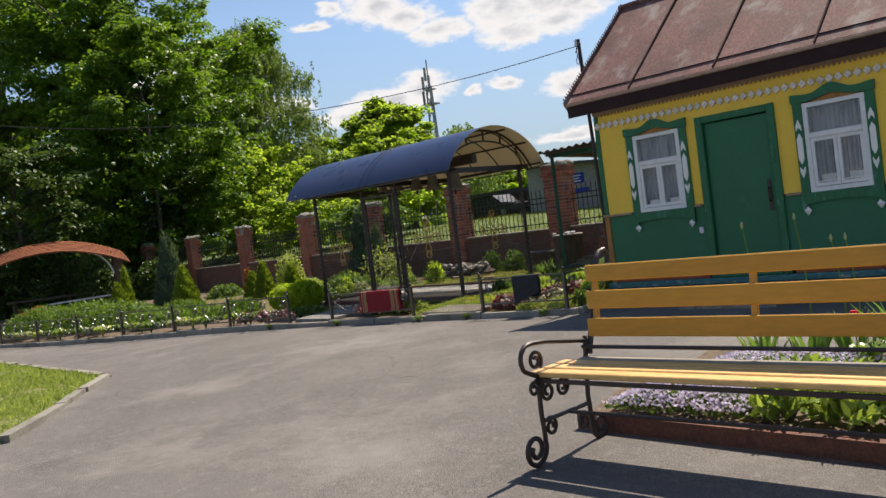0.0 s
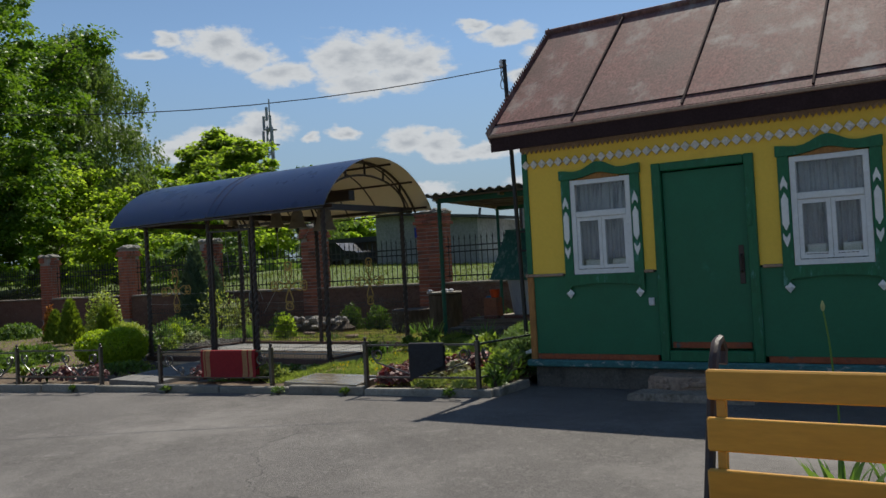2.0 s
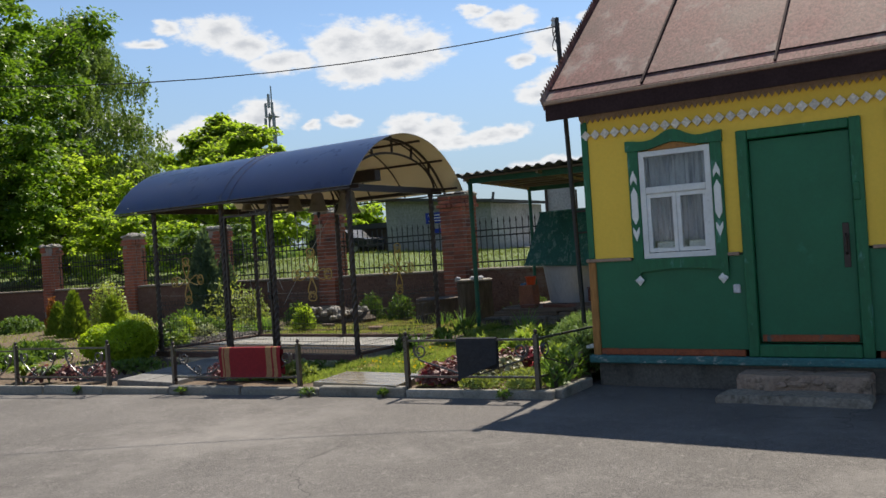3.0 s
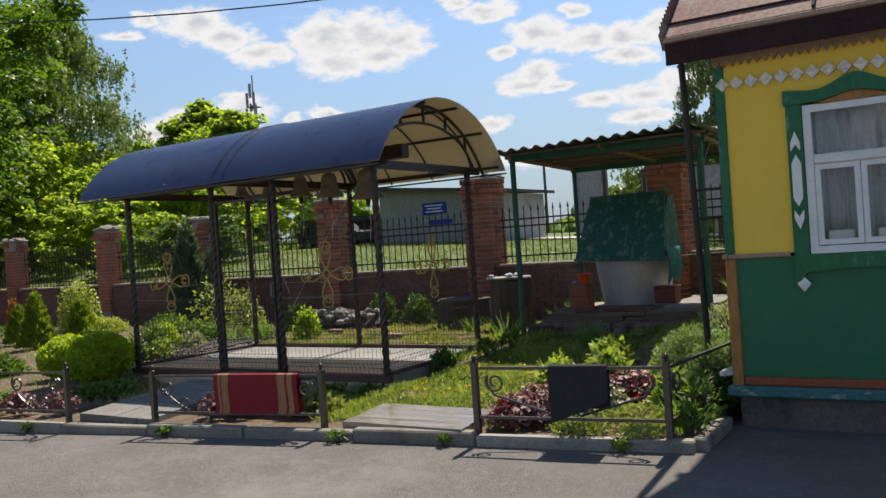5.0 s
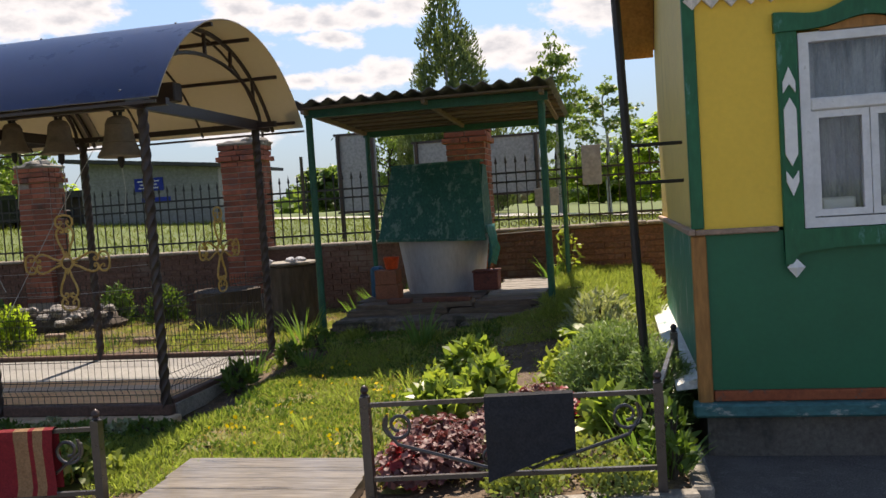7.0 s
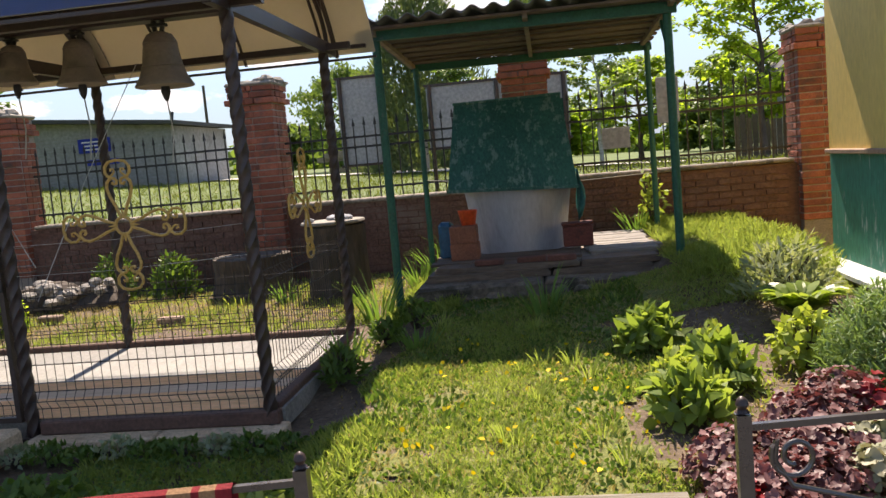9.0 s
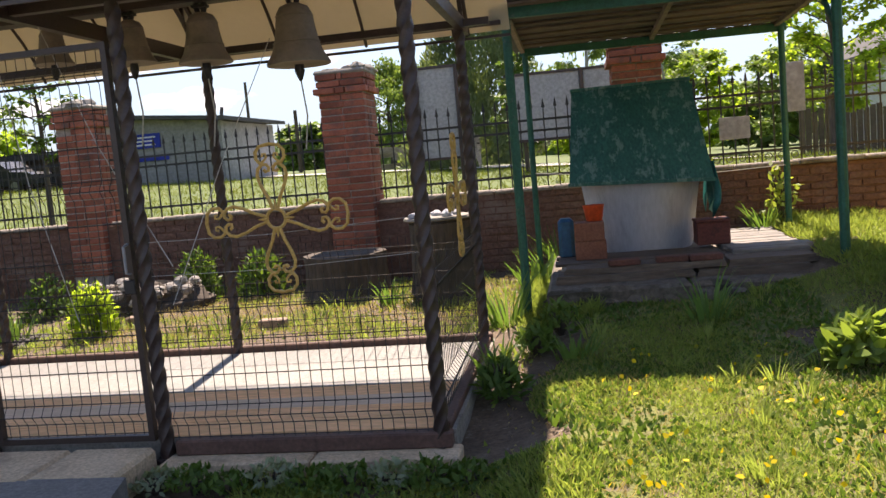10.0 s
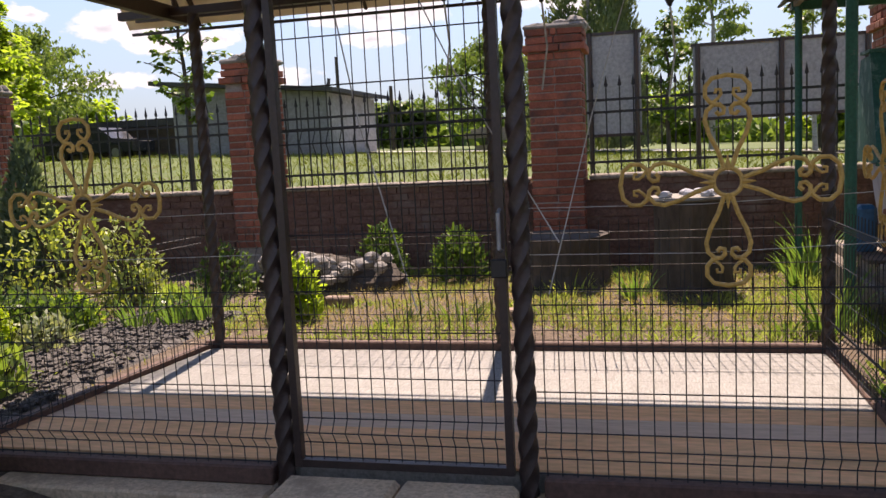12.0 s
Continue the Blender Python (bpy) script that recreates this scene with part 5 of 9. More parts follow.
def heart_arm(m, cx, cy, cz, ang, ax):
    """One arm of the ornament: a drop-shaped loop, then two curls and a rounded head."""
    ca, sa = math.cos(ang), math.sin(ang)

    def put(path, r=0.0085):
        pts = []
        for u, v in path:
            u, v = u * 1.07, v * 1.07
            du, dv = u * ca - v * sa, u * sa + v * ca
            pts.append((cx + du, cy, cz + dv) if ax == "x" else (cx, cy + du, cz + dv))
        m.tube(pts, r, 6)
    for s in (-1, 1):
        put([(0.045, 0.012 * s), (0.10, 0.03 * s), (0.15, 0.055 * s), (0.195, 0.068 * s), (0.225, 0.062 * s), (0.243, 0.042 * s), (0.243, 0.022 * s), (0.23, 0.01 * s), (0.215, 0.012 * s), (0.212, 0.026 * s), (0.222, 0.034 * s)])
        put([(0.243, 0.03 * s), (0.25, 0.05 * s), (0.27, 0.066 * s), (0.30, 0.066 * s), (0.325, 0.045 * s), (0.333, 0.0)])
        put([(0.25, 0.045 * s), (0.262, 0.028 * s), (0.275, 0.018 * s), (0.29, 0.02 * s), (0.29, 0.034 * s), (0.278, 0.036 * s)], 0.006)
    put([(0.04, 0.0), (0.085, 0.0)], [0.012, 0.002])


def ornament(at, ax, tilt=0.0):
    root = thing("ornament", at, "gilded wrought iron cross-shaped ornament wired to the mesh", "ornament", "ornaments on the mesh")
    x, y, z = at
    ring = [(0.047 * math.cos(a), 0.047 * math.sin(a)) for a in [2 * math.pi * i / 18 for i in range(18)]]
    part("ring", Mesh().tube([(x + u, y, z + v) if ax == "x" else (x, y + u, z + v) for u, v in ring], 0.0085, 6, closed=True), "gold", root, smooth=True)
    for k in range(4):
        m = Mesh()
        heart_arm(m, x, y, z, k * math.pi / 2 + tilt, ax)
        part("arm", m, "gold", root, smooth=True)
    return root


def bell(x, y, z, s, rope):
    """z: the rim's height; s: the rim's width."""
    root = thing("bell", (x, y, z), "dull bronze church bell hanging from the dark beam", "bell", "bells under the roof")
    h = s * 0.95
    prof = [(0.5, 0.0), (0.5, 0.03), (0.47, 0.08), (0.40, 0.2), (0.345, 0.38), (0.31, 0.6), (0.28, 0.82), (0.22, 0.93), (0.1, 0.985), (0.0, 1.0)]
    body = Mesh().lathe([(r * s, q * h) for r, q in prof], (x, y, z), 28)
    b = part("body", body, "bronze", root, smooth=True)
    for q0, q1, q2 in (((0.355, 0.33), (0.37, 0.35), (0.355, 0.37)), ((0.285, 0.76), (0.3, 0.78), (0.285, 0.8))):
        part("moulding", Mesh().lathe([(q[0] * s, q[1] * h) for q in (q0, q1, q2)], (x, y, z), 24), "bronze", b, smooth=True)
    part("hanger", Mesh().tube([(x - 0.05 * s, y, z + 0.97 * h), (x - 0.09 * s, y, z + 1.12 * h), (x - 0.05 * s, y, z + 1.25 * h)], 0.016, 6).tube([(x + 0.05 * s, y, z + 0.97 * h), (x + 0.09 * s, y, z + 1.12 * h), (x + 0.05 * s, y, z + 1.25 * h)], 0.016, 6)
         .box(x - 0.14 * s, x + 0.14 * s, y - 0.03, y + 0.03, z + 1.08 * h, z + 1.13 * h), "iron", root, "dark iron hanger")
    part("clapper", Mesh().tube([(x, y, z + 0.8 * h), (x, y, z)], 0.012, 6).lathe([(0.01, 0.05), (0.045 * s + 0.01, 0.02), (0.05 * s + 0.012, -0.02), (0.02, -0.055), (0.008, -0.08)], (x, y, z - 0.015), 12), "iron", root)
    if rope:
        part("rope", Mesh().tube([(x, y, z - 0.07), (x + 0.02, y, z - 0.3), (x - 0.01, y, z - 0.5)], 0.005, 5), "rope", root)
    return root


# colours change at the roof's shadow edge: front ones lightened, rear ones dulled
FLOORING = [("floor_shaded", "brown floor sheet lightened for shade")] * 2 + [("floor_strip", "greyish floor strip")] + [("floor_shaded", "brown floor sheet lightened for shade")] + [("floor_sunlit", "worn floor sheet dulled for sunlight")] * 5


def belfry():
    root = thing("bell_pavilion", (-12.1, 11.5, 0.05), "open bell pavilion of twisted dark posts under a blue arched roof", "pavilion")
    def edge_x(y):
        """The far end of the floor, which is not quite square."""
        return BX0 + (REAR_X0 - BX0) * (y - BYF) / (BYR - BYF)
    fl = Mesh().prism([(BX0 - 0.1, BYF + 0.04), (BX1 + 0.06, BYF + 0.04), (BX1 + 0.06, BYR + 0.06), (REAR_X0 - 0.1, BYR + 0.06)][::-1], "z", 0.0, FLOOR_Z - 0.012)
    part("slab", fl, "concrete", root, "grey concrete slab")
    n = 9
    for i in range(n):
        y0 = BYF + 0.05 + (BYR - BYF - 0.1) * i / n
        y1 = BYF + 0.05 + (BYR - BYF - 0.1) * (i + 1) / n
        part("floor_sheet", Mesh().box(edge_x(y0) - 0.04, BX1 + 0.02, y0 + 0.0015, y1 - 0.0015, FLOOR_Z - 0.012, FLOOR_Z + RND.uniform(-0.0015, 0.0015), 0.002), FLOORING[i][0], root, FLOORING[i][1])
    for m in (Mesh().box(BX0 - 0.1, -12.58, BYF - 0.035, BYF + 0.035, 0.042, 0.12, 0.008), Mesh().box(-11.48, BX1 + 0.05, BYF - 0.035, BYF + 0.035, 0.042, 0.12, 0.008),
              Mesh().box(REAR_X0 - 0.1, BX1 + 0.05, BYR - 0.03, BYR + 0.03, 0.05, 0.168, 0.008), Mesh().box(BX1 - 0.03, BX1 + 0.04, BYF + 0.036, BYR - 0.032, 0.02, 0.15, 0.008),
              Mesh().beam((BX0 - 0.075, BYF + 0.036, 0.085), (REAR_X0 - 0.075, BYR - 0.032, 0.085), 0.07, 0.14)):
        part("base_beam", m, "frame_beam", root, "reddish brown base beam")
    for y, xs in ((BYF, FRONT_POSTS), (BYR, REAR_POSTS)):
        for x in xs:
            zs = steps(0.02, POST_TOP, 130)
            p = part("post", Mesh().tube([(x, y, z) for z in zs], 0.035, 16, twist=lambda s: s * 2 * math.pi / 0.4), "brown_iron", root, "twisted dark brown iron post", smooth=True)
            part("foot_plate", Mesh().box(x - 0.05, x + 0.05, y - 0.05, y + 0.05, 0.005, 0.03, 0.004), "brown_iron", p)
    for y in (BYF, BYR):
        part("eave_beam", Mesh().beam((BX0 - 0.35, y, POST_TOP + 0.02), (BX1 + 0.2, y, POST_TOP + 0.02), 0.05, 0.05), "brown_iron", root)
    for x in (BX0, -12.1, BX1):
        truss = part("truss", Mesh().beam((x, BYF - 0.26, POST_TOP + 0.02), (x, BYR + 0.26, POST_TOP + 0.02), 0.05, 0.09), "brown_iron", root, "arched truss of dark steel bars")
        outer = [(x, y, z) for y, z in arc(ROOF_R - 0.035, ROOF_HALF, ROOF_CY, ROOF_CZ, 22)]
        part("arch", Mesh().tube(outer, 0.02, 6), "brown_iron", truss)
        inner = [(ROOF_CY + 1.02 * math.sin(a), POST_TOP + 0.03 + 0.5 * (math.cos(a) if abs(a) < 1.57 else 0)) for a in [-1.55 + 3.1 * i / 20 for i in range(21)]]
        part("inner_arch", Mesh().tube([(x, y, z) for y, z in inner], 0.017, 6), "brown_iron", truss)
        for i in (3, 7, 10, 13, 17):
            a = inner[i]
            ang = (a[0] - ROOF_CY) / 1.35 * 0.95
            o = (ROOF_CY + (ROOF_R - 0.04) * math.sin(ang), ROOF_CZ + (ROOF_R - 0.04) * math.cos(ang))
            part("strut", Mesh().beam((x, *a), (x, *o), 0.025, 0.025, up=(1, 0, 0)), "brown_iron", truss)
    for ang in (-0.98, -0.62, -0.22, 0.22, 0.62, 0.98):
        y, z = ROOF_CY + (ROOF_R - 0.03) * math.sin(ang), ROOF_CZ + (ROOF_R - 0.03) * math.cos(ang)
        part("purlin", Mesh().beam((ROOF_X0 + 0.1, y, z), (ROOF_X1 - 0.06, y, z), 0.03, 0.03), "brown_iron", root)
    for i in range(7):
        x = ROOF_X0 + 0.45 + i * 0.66
        pts = [(x, y, z) for y, z in arc(ROOF_R - 0.028, ROOF_HALF, ROOF_CY, ROOF_CZ, 18)]
        part("rafter", Mesh().tube(pts, 0.012, 5), "brown_iron", root)
    # the bell beam and its hangers
    part("bell_beam", Mesh().box(BX0 - 0.1, -10.38, 11.43, 11.57, 2.47, 2.63, 0.01), "brown_iron", root, "heavy dark bell beam")
    for x in (BX0, -12.1):
        part("beam_tie", Mesh().beam((x, 11.5, 2.62), (x, 11.5, 2.84), 0.04), "brown_iron", root)
    # roof sheets: two lengths that overlap
    for x0, x1, dr in ((ROOF_X0, -12.02, 0.0), (-12.2, ROOF_X1, 0.006)):
        sheet_ob = None
        for (o_, mat, nm) in ((arc(ROOF_R + dr, ROOF_HALF, ROOF_CY, ROOF_CZ, 40), "roof_blue", "roof_sheet"), (arc(ROOF_R + dr - 0.005, ROOF_HALF, ROOF_CY, ROOF_CZ, 40), "roof_cream", "underside")):
            m = Mesh()
            inn = [(y - (y - ROOF_CY) * 0.0026, z - (z - ROOF_CZ) * 0.0026) for y, z in o_]
            k = len(o_)
            m.v = [(x, *p) for x in (x0, x1) for p in o_] + [(x, *p) for x in (x0, x1) for p in inn]
            m.f = [(j, j + 1, k + j + 1, k + j) for j in range(k - 1)] + [(2 * k + j, 3 * k + j, 3 * k + j + 1, 2 * k + j + 1) for j in range(k - 1)]
            m.f += [(j, 2 * k + j, 2 * k + j + 1, j + 1) for j in range(k - 1)] + [(k + j, k + j + 1, 3 * k + j + 1, 3 * k + j) for j in range(k - 1)]
            m.f += [(0, k, 3 * k, 2 * k), (k - 1, 3 * k - 1, 4 * k - 1, 2 * k - 1)]
            ob = part(nm, m, mat, root if sheet_ob is None else sheet_ob, "dark blue arched plastic roof sheet" if nm == "roof_sheet" else "cream underside", smooth=True)
            sheet_ob = sheet_ob or ob
    for x in (-12.2, -12.02):
        part("overlap_rib", Mesh().tube([(x, y, z) for y, z in arc(ROOF_R + 0.008, ROOF_HALF, ROOF_CY, ROOF_CZ, 36)], 0.013, 6), "roof_blue", root, smooth=True)
    screws = Mesh()
    for x in (-14.3, -13.0, -12.28, -11.3, -10.1):
        for ang in (-0.98, -0.3, 0.3, 0.98):
            y, z = ROOF_CY + (ROOF_R + 0.01) * math.sin(ang), ROOF_CZ + (ROOF_R + 0.01) * math.cos(ang)
            screws.rock((x, y, z), (0.011, 0.011, 0.008), x, 6, 4)
    part("roof_screws", screws, "steel", root, "small steel screw washers", kind="stuff")
    for y in (ROOF_CY - 1.365, ROOF_CY + 1.365):
        part("roof_edge", Mesh().beam((ROOF_X0, y, 2.275), (ROOF_X1, y, 2.275), 0.012, 0.02), "brown_iron", root)
    # wire mesh
    zl, zh = 0.12, 0.95
    for a, b in ((-14.04, -12.57), (-11.5, -10.15)):
        wire_panel(root, (a, BYF), (b, BYF), zl, 0.9)
    wire_panel(root, (BX1 + 0.0, BYF + 0.05), (BX1 - 0.03, BYR - 0.05), zl + 0.04, zh)
    wire_panel(root, (REAR_X0 - 0.02, BYR - 0.05), (BX0 - 0.02, BYF + 0.05), zl + 0.04, zh)
    for a, b in ((-11.99, REAR_X0 + 0.04), (-10.14, -11.91)):
        wire_panel(root, (a, BYR), (b, BYR), zl + 0.05, 0.9)
    gate = part("gate", Mesh().box(-12.483, -12.453, BYF - 0.02, BYF + 0.02, 0.12, 2.12).box(-11.623, -11.593, BYF - 0.02, BYF + 0.02, 0.12, 2.12)
                .box(-12.453, -11.623, BYF - 0.018, BYF + 0.018, 0.12, 0.15).box(-12.453, -11.623, BYF - 0.018, BYF + 0.018, 2.09, 2.12), "brown_iron", root, "shut wire gate with a pull handle")
    wire_panel(gate, (-12.448, BYF), (-11.628, BYF), 0.15, 2.09, "wire")
    part("gate_handle", Mesh().tube([(-11.608, BYF - 0.02, 0.98), (-11.608, BYF - 0.06, 0.99), (-11.608, BYF - 0.06, 1.12), (-11.608, BYF - 0.02, 1.13)], 0.008, 6), "steel", gate, "steel pull handle")
    part("lock", Mesh().box(-11.648, -11.588, BYF - 0.035, BYF - 0.02, 0.88, 0.95, 0.005), "iron", gate)
    for a, b in (((-12.3, 10.6, 2.2), (-11.95, 10.5, 0.75)), ((-12.1, 10.7, 2.3), (-11.4, 10.5, 1.0)), ((-11.1, 11.4, 2.2), (-11.45, 10.55, 0.8))):
        part("string", Mesh().tube([a, tuple((p + q) / 2 - 0.02 for p, q in zip(a, b)), b], 0.003, 4), "rope", root)
    for zz in (0.99, 1.16):
        part("string", Mesh().tube([(-11.56, BYF, zz - 0.03), (-10.9, BYF, zz - 0.035), (-10.08, BYF, zz)], 0.0013, 4), "rope", root, "thin wire stretched between the posts")
        part("string", Mesh().tube([(-14.08, BYF, zz), (-13.3, BYF, zz - 0.02), (-12.57, BYF, zz - 0.01)], 0.0013, 4), "rope", root, "thin wire stretched between the posts")
    return root


belfry()
ornament((-10.82, BYF - 0.022, 1.2), "x")
ornament((-13.34, BYF - 0.022, 1.2), "x", 0.04)
ornament((BX1 + 0.025, 11.45, 1.2), "y")
for bx, bs in ((-10.97, 0.38), (-11.55, 0.32), (-12.02, 0.28), (-12.55, 0.24), (-13.05, 0.2)):
    bell(bx, 11.5, 2.485 - bs * 0.95 * 1.22, bs, bs > 0.25)

# slabs and steps in front of the gate
gs = thing("gate_step", (-12.05, 10.3, 0.05), "worn concrete step before the pavilion gate", "step")
for i, (x0, x1) in enumerate(((-12.5, -12.03), (-12.02, -11.57))):
    part("slab", Mesh().box(x0, x1, 9.98, 10.43, -0.14, 0.105, 0.02), "beige_slab", gs)
for i, (x0, x1) in enumerate(((-11.52, -10.75), (-10.74, -10.02))):
    single("kerb_stone", Mesh().box(x0, x1, 10.33, 10.52, -0.14, 0.04, 0.01), "beige_slab", ((x0 + x1) / 2, 10.35, 0.0), "grey kerb stone along the pavilion base", "kerb", "kerb stones by the pavilion")
single("kerb_stone", Mesh().box(-14.2, -12.57, 10.33, 10.52, -0.14, 0.04, 0.01), "beige_slab", (-13.4, 10.35, 0.0), "long grey kerb stone along the pavilion base", "kerb", "kerb stones by the pavilion")

# ---------------- kerb and low fence along the garden ----------------
def kerb_line():
    data = Mesh().box(-0.498, 0.498, -0.05, 0.05, -0.14, 0.0, 0.012).data("kerb_stone", MAT["concrete"])
    x = -6.50
    ang = math.atan(0.152)
    i = 0
    r = random.Random(3)
    while x > -44:
        s = 0.152 if x > -13 else 0.175
        dx = 1.0 * math.cos(math.atan(s))
        length = 0.5 if i == 0 else 1.0
        cx = x - dx * length / 2
        ob = new("kerb_stone", data)
        top = 0.085 + dip(cx) + r.uniform(-0.012, 0.012)
        ob.matrix_basis = Matrix.LocRotScale((cx, kerb_y(cx) + 0.03 + r.uniform(-0.008, 0.008), top), Euler((r.uniform(-0.02, 0.02), r.uniform(-0.008, 0.008), math.atan(s) + r.uniform(-0.008, 0.008))), (length * 0.993, 1, 1))
        tagged(ob, "grey concrete kerb stone between asphalt and garden", "kerb", "kerb stones along the garden")
        x -= dx * length
        i += 1


kerb_line()
for y0, y1 in ((8.86, 9.2), (9.21, 9.54)):
    single("kerb_stone", Mesh().box(-6.53, -6.43, y0, y1, -0.06, 0.085, 0.012), "concrete", (-6.48, (y0 + y1) / 2, 0.0), "short grey kerb stone beside the cottage corner", "kerb", "kerb stones along the garden")


def fence_bay(p0, p1, h=0.53, style=0, posts=(True, True), drop=0.0):
    """A knee-high iron fence bay with scrolls between two posts; points are in the plan."""
    a, b = Vector((*p0, 0.08 + drop)), Vector((*p1, 0.08 + drop))
    d = b - a
    width = d.length
    d.normalize()
    root = thing("low_fence", tuple((a + b) / 2), "knee-high black iron garden fence with scrolls on the kerb", "fence", "low garden fence bays")
    up = Vector((0, 0, 1))
    for p, on in ((a, posts[0]), (b, posts[1])):
        if on:
            q = part("post", Mesh().beam(p - up * 0.1, p + up * h, 0.042, 0.042, up=(1, 0, 0)), "fence_iron", root, "square black post")
            part("finial", Mesh().lathe([(0.004, 0), (0.022, 0.006), (0.012, 0.016), (0.02, 0.03), (0.016, 0.045), (0.003, 0.055)], tuple(p + up * h), 10), "brown_iron", q, smooth=True)
    for z in (h - 0.04, 0.11):
        part("rail", Mesh().beam(a + up * z, b + up * z, 0.022, 0.02), "fence_iron", root)
    z0, z1 = 0.12, h - 0.05

    def put(path, r=0.0085):
        part("scroll", Mesh().tube([a + d * u + up * v for u, v in path], r, 6), "fence_iron", root, smooth=True)
    n = max(1, round(width / 1.0))
    for k in range(n):
        u0 = width * k / n
        w = width / n
        for s in (0, 1):
            e = u0 + (0.08 if s == 0 else w - 0.08)
            sg = 1 if s == 0 else -1
            # a spiral at the top corner that runs down to the rail's middle
            sp = [(e + sg * 0.07 + sg * (0.075 - 0.05 * i / 24) * math.cos(math.pi * 0.75 + i * 0.36), z1 - 0.09 + (0.075 - 0.05 * i / 24) * math.sin(math.pi * 0.75 - 0 + i * 0.36 * 1)) for i in range(25)]
            tail = [(u0 + w / 2 - sg * w * 0.06, z0 + 0.01), (u0 + w * (0.3 if s == 0 else 0.7), z0 + 0.07), (e + sg * 0.06, z0 + 0.15), (e + sg * 0.01, z1 - 0.1)]
            put(tail + sp)
            sp2 = [(u0 + w / 2 - sg * 0.1 + sg * (0.06 - 0.04 * i / 20) * math.cos(-math.pi / 2 + i * 0.4), z0 + 0.07 + (0.06 - 0.04 * i / 20) * math.sin(-math.pi / 2 + i * 0.4)) for i in range(21)]
            put(sp2, 0.0075)
    return root


def on_kerb(x, back=0.07):
    return (x, kerb_y(x) + back)


FENCE_A, FENCE_B, FENCE_C, FENCE_D = (-10.94, 8.21), (-9.3, 8.5), (-7.99, 8.64), (-6.66, 8.83)
fence_bay(FENCE_A, FENCE_B, 0.46, drop=-0.02)
fence_bay(FENCE_C, FENCE_D, 0.5)
fence_bay(FENCE_D, (-6.5, 10.2), 0.5, posts=(False, True))
left_posts = [-11.92, -13.45, -15.05, -16.7, -18.3, -19.9, -21.5, -23.1, -24.8, -26.5]
for q0, q1 in zip(left_posts[1:], left_posts[:-1]):
    fence_bay(on_kerb(q0), on_kerb(q1), 0.5, posts=(True, q1 == left_posts[0]), drop=dip((q0 + q1) / 2))


def draped(name, x0, x1, bands, front, back, label, category, line, zt, slope=0.0):
    """A cloth folded over the fence's top rail; bands: (share of the width, material)."""
    xm = (x0 + x1) / 2
    (lx0, ly0), (lx1, ly1) = line

    def rail_y(x):
        return ly0 + (ly1 - ly0) * (x - lx0) / (lx1 - lx0)
    yk = rail_y(xm)
    root = thing(name, (xm, yk, 0.1), label, category)
    u = x0
    for share, mat_name in bands:
        u1 = u + (x1 - x0) * share
        m = Mesh()
        cols = max(2, int((u1 - u) / 0.04))
        prof = [(-0.026 - 0.012 * (i == 0), zt - front + front * i / 8) for i in range(8)] + [(-0.022, zt - 0.004), (0.0, zt + 0.006), (0.022, zt - 0.004)] + [(0.026, zt - back * i / 6) for i in range(1, 7)]
        k = len(prof)
        for side in (0, 1):
            for i in range(cols + 1):
                x = u + (u1 - u) * i / cols
                for j, (dy, z) in enumerate(prof):
                    wave = 0.01 * math.sin(x * 9 + j * 0.3) * (1 if j < 7 or j > 11 else 0.2)
                    cut = slope * (x - x0) / (x1 - x0) * max(0.0, (zt - z) / front) if j < 8 else 0.0
                    off = (0.004 if side else 0.0) * (1 if j < 9 else -1)
                    m.v.append((x, rail_y(x) + dy + wave + off, z + cut - (0.004 if side and 8 <= j <= 10 else 0.0)))
        n = (cols + 1) * k
        for i in range(cols):
            for j in range(k - 1):
                a, b, c, d = i * k + j, (i + 1) * k + j, (i + 1) * k + j + 1, i * k + j + 1
                m.f += [(a, b, c, d), (n + d, n + c, n + b, n + a)]
        for i in range(cols):
            m.f += [(i * k, n + i * k, n + (i + 1) * k, (i + 1) * k), (i * k + k - 1, (i + 1) * k + k - 1, n + (i + 1) * k + k - 1, n + i * k + k - 1)]
        part("stripe" if mat_name == "tan_cloth" else "cloth", m, mat_name, root, smooth=True)
        u = u1
    return root


draped("rug", -10.29, -9.5, [(0.05, "red_cloth"), (0.03, "tan_cloth"), (0.015, "red_cloth"), (0.085, "tan_cloth"), (0.58, "red_cloth"), (0.09, "tan_cloth"), (0.03, "red_cloth"), (0.06, "tan_cloth"), (0.06, "red_cloth")],
       0.32, 0.3, "dark red woven rug with tan stripes hung over the low fence", "rug", (FENCE_A, FENCE_B), 0.495)
draped("mat", -7.44, -7.04, [(1.0, "dark_cloth")], 0.40, 0.3, "black mat hung over the low fence rail", "mat", (FENCE_C, FENCE_D), 0.56, slope=0.16)

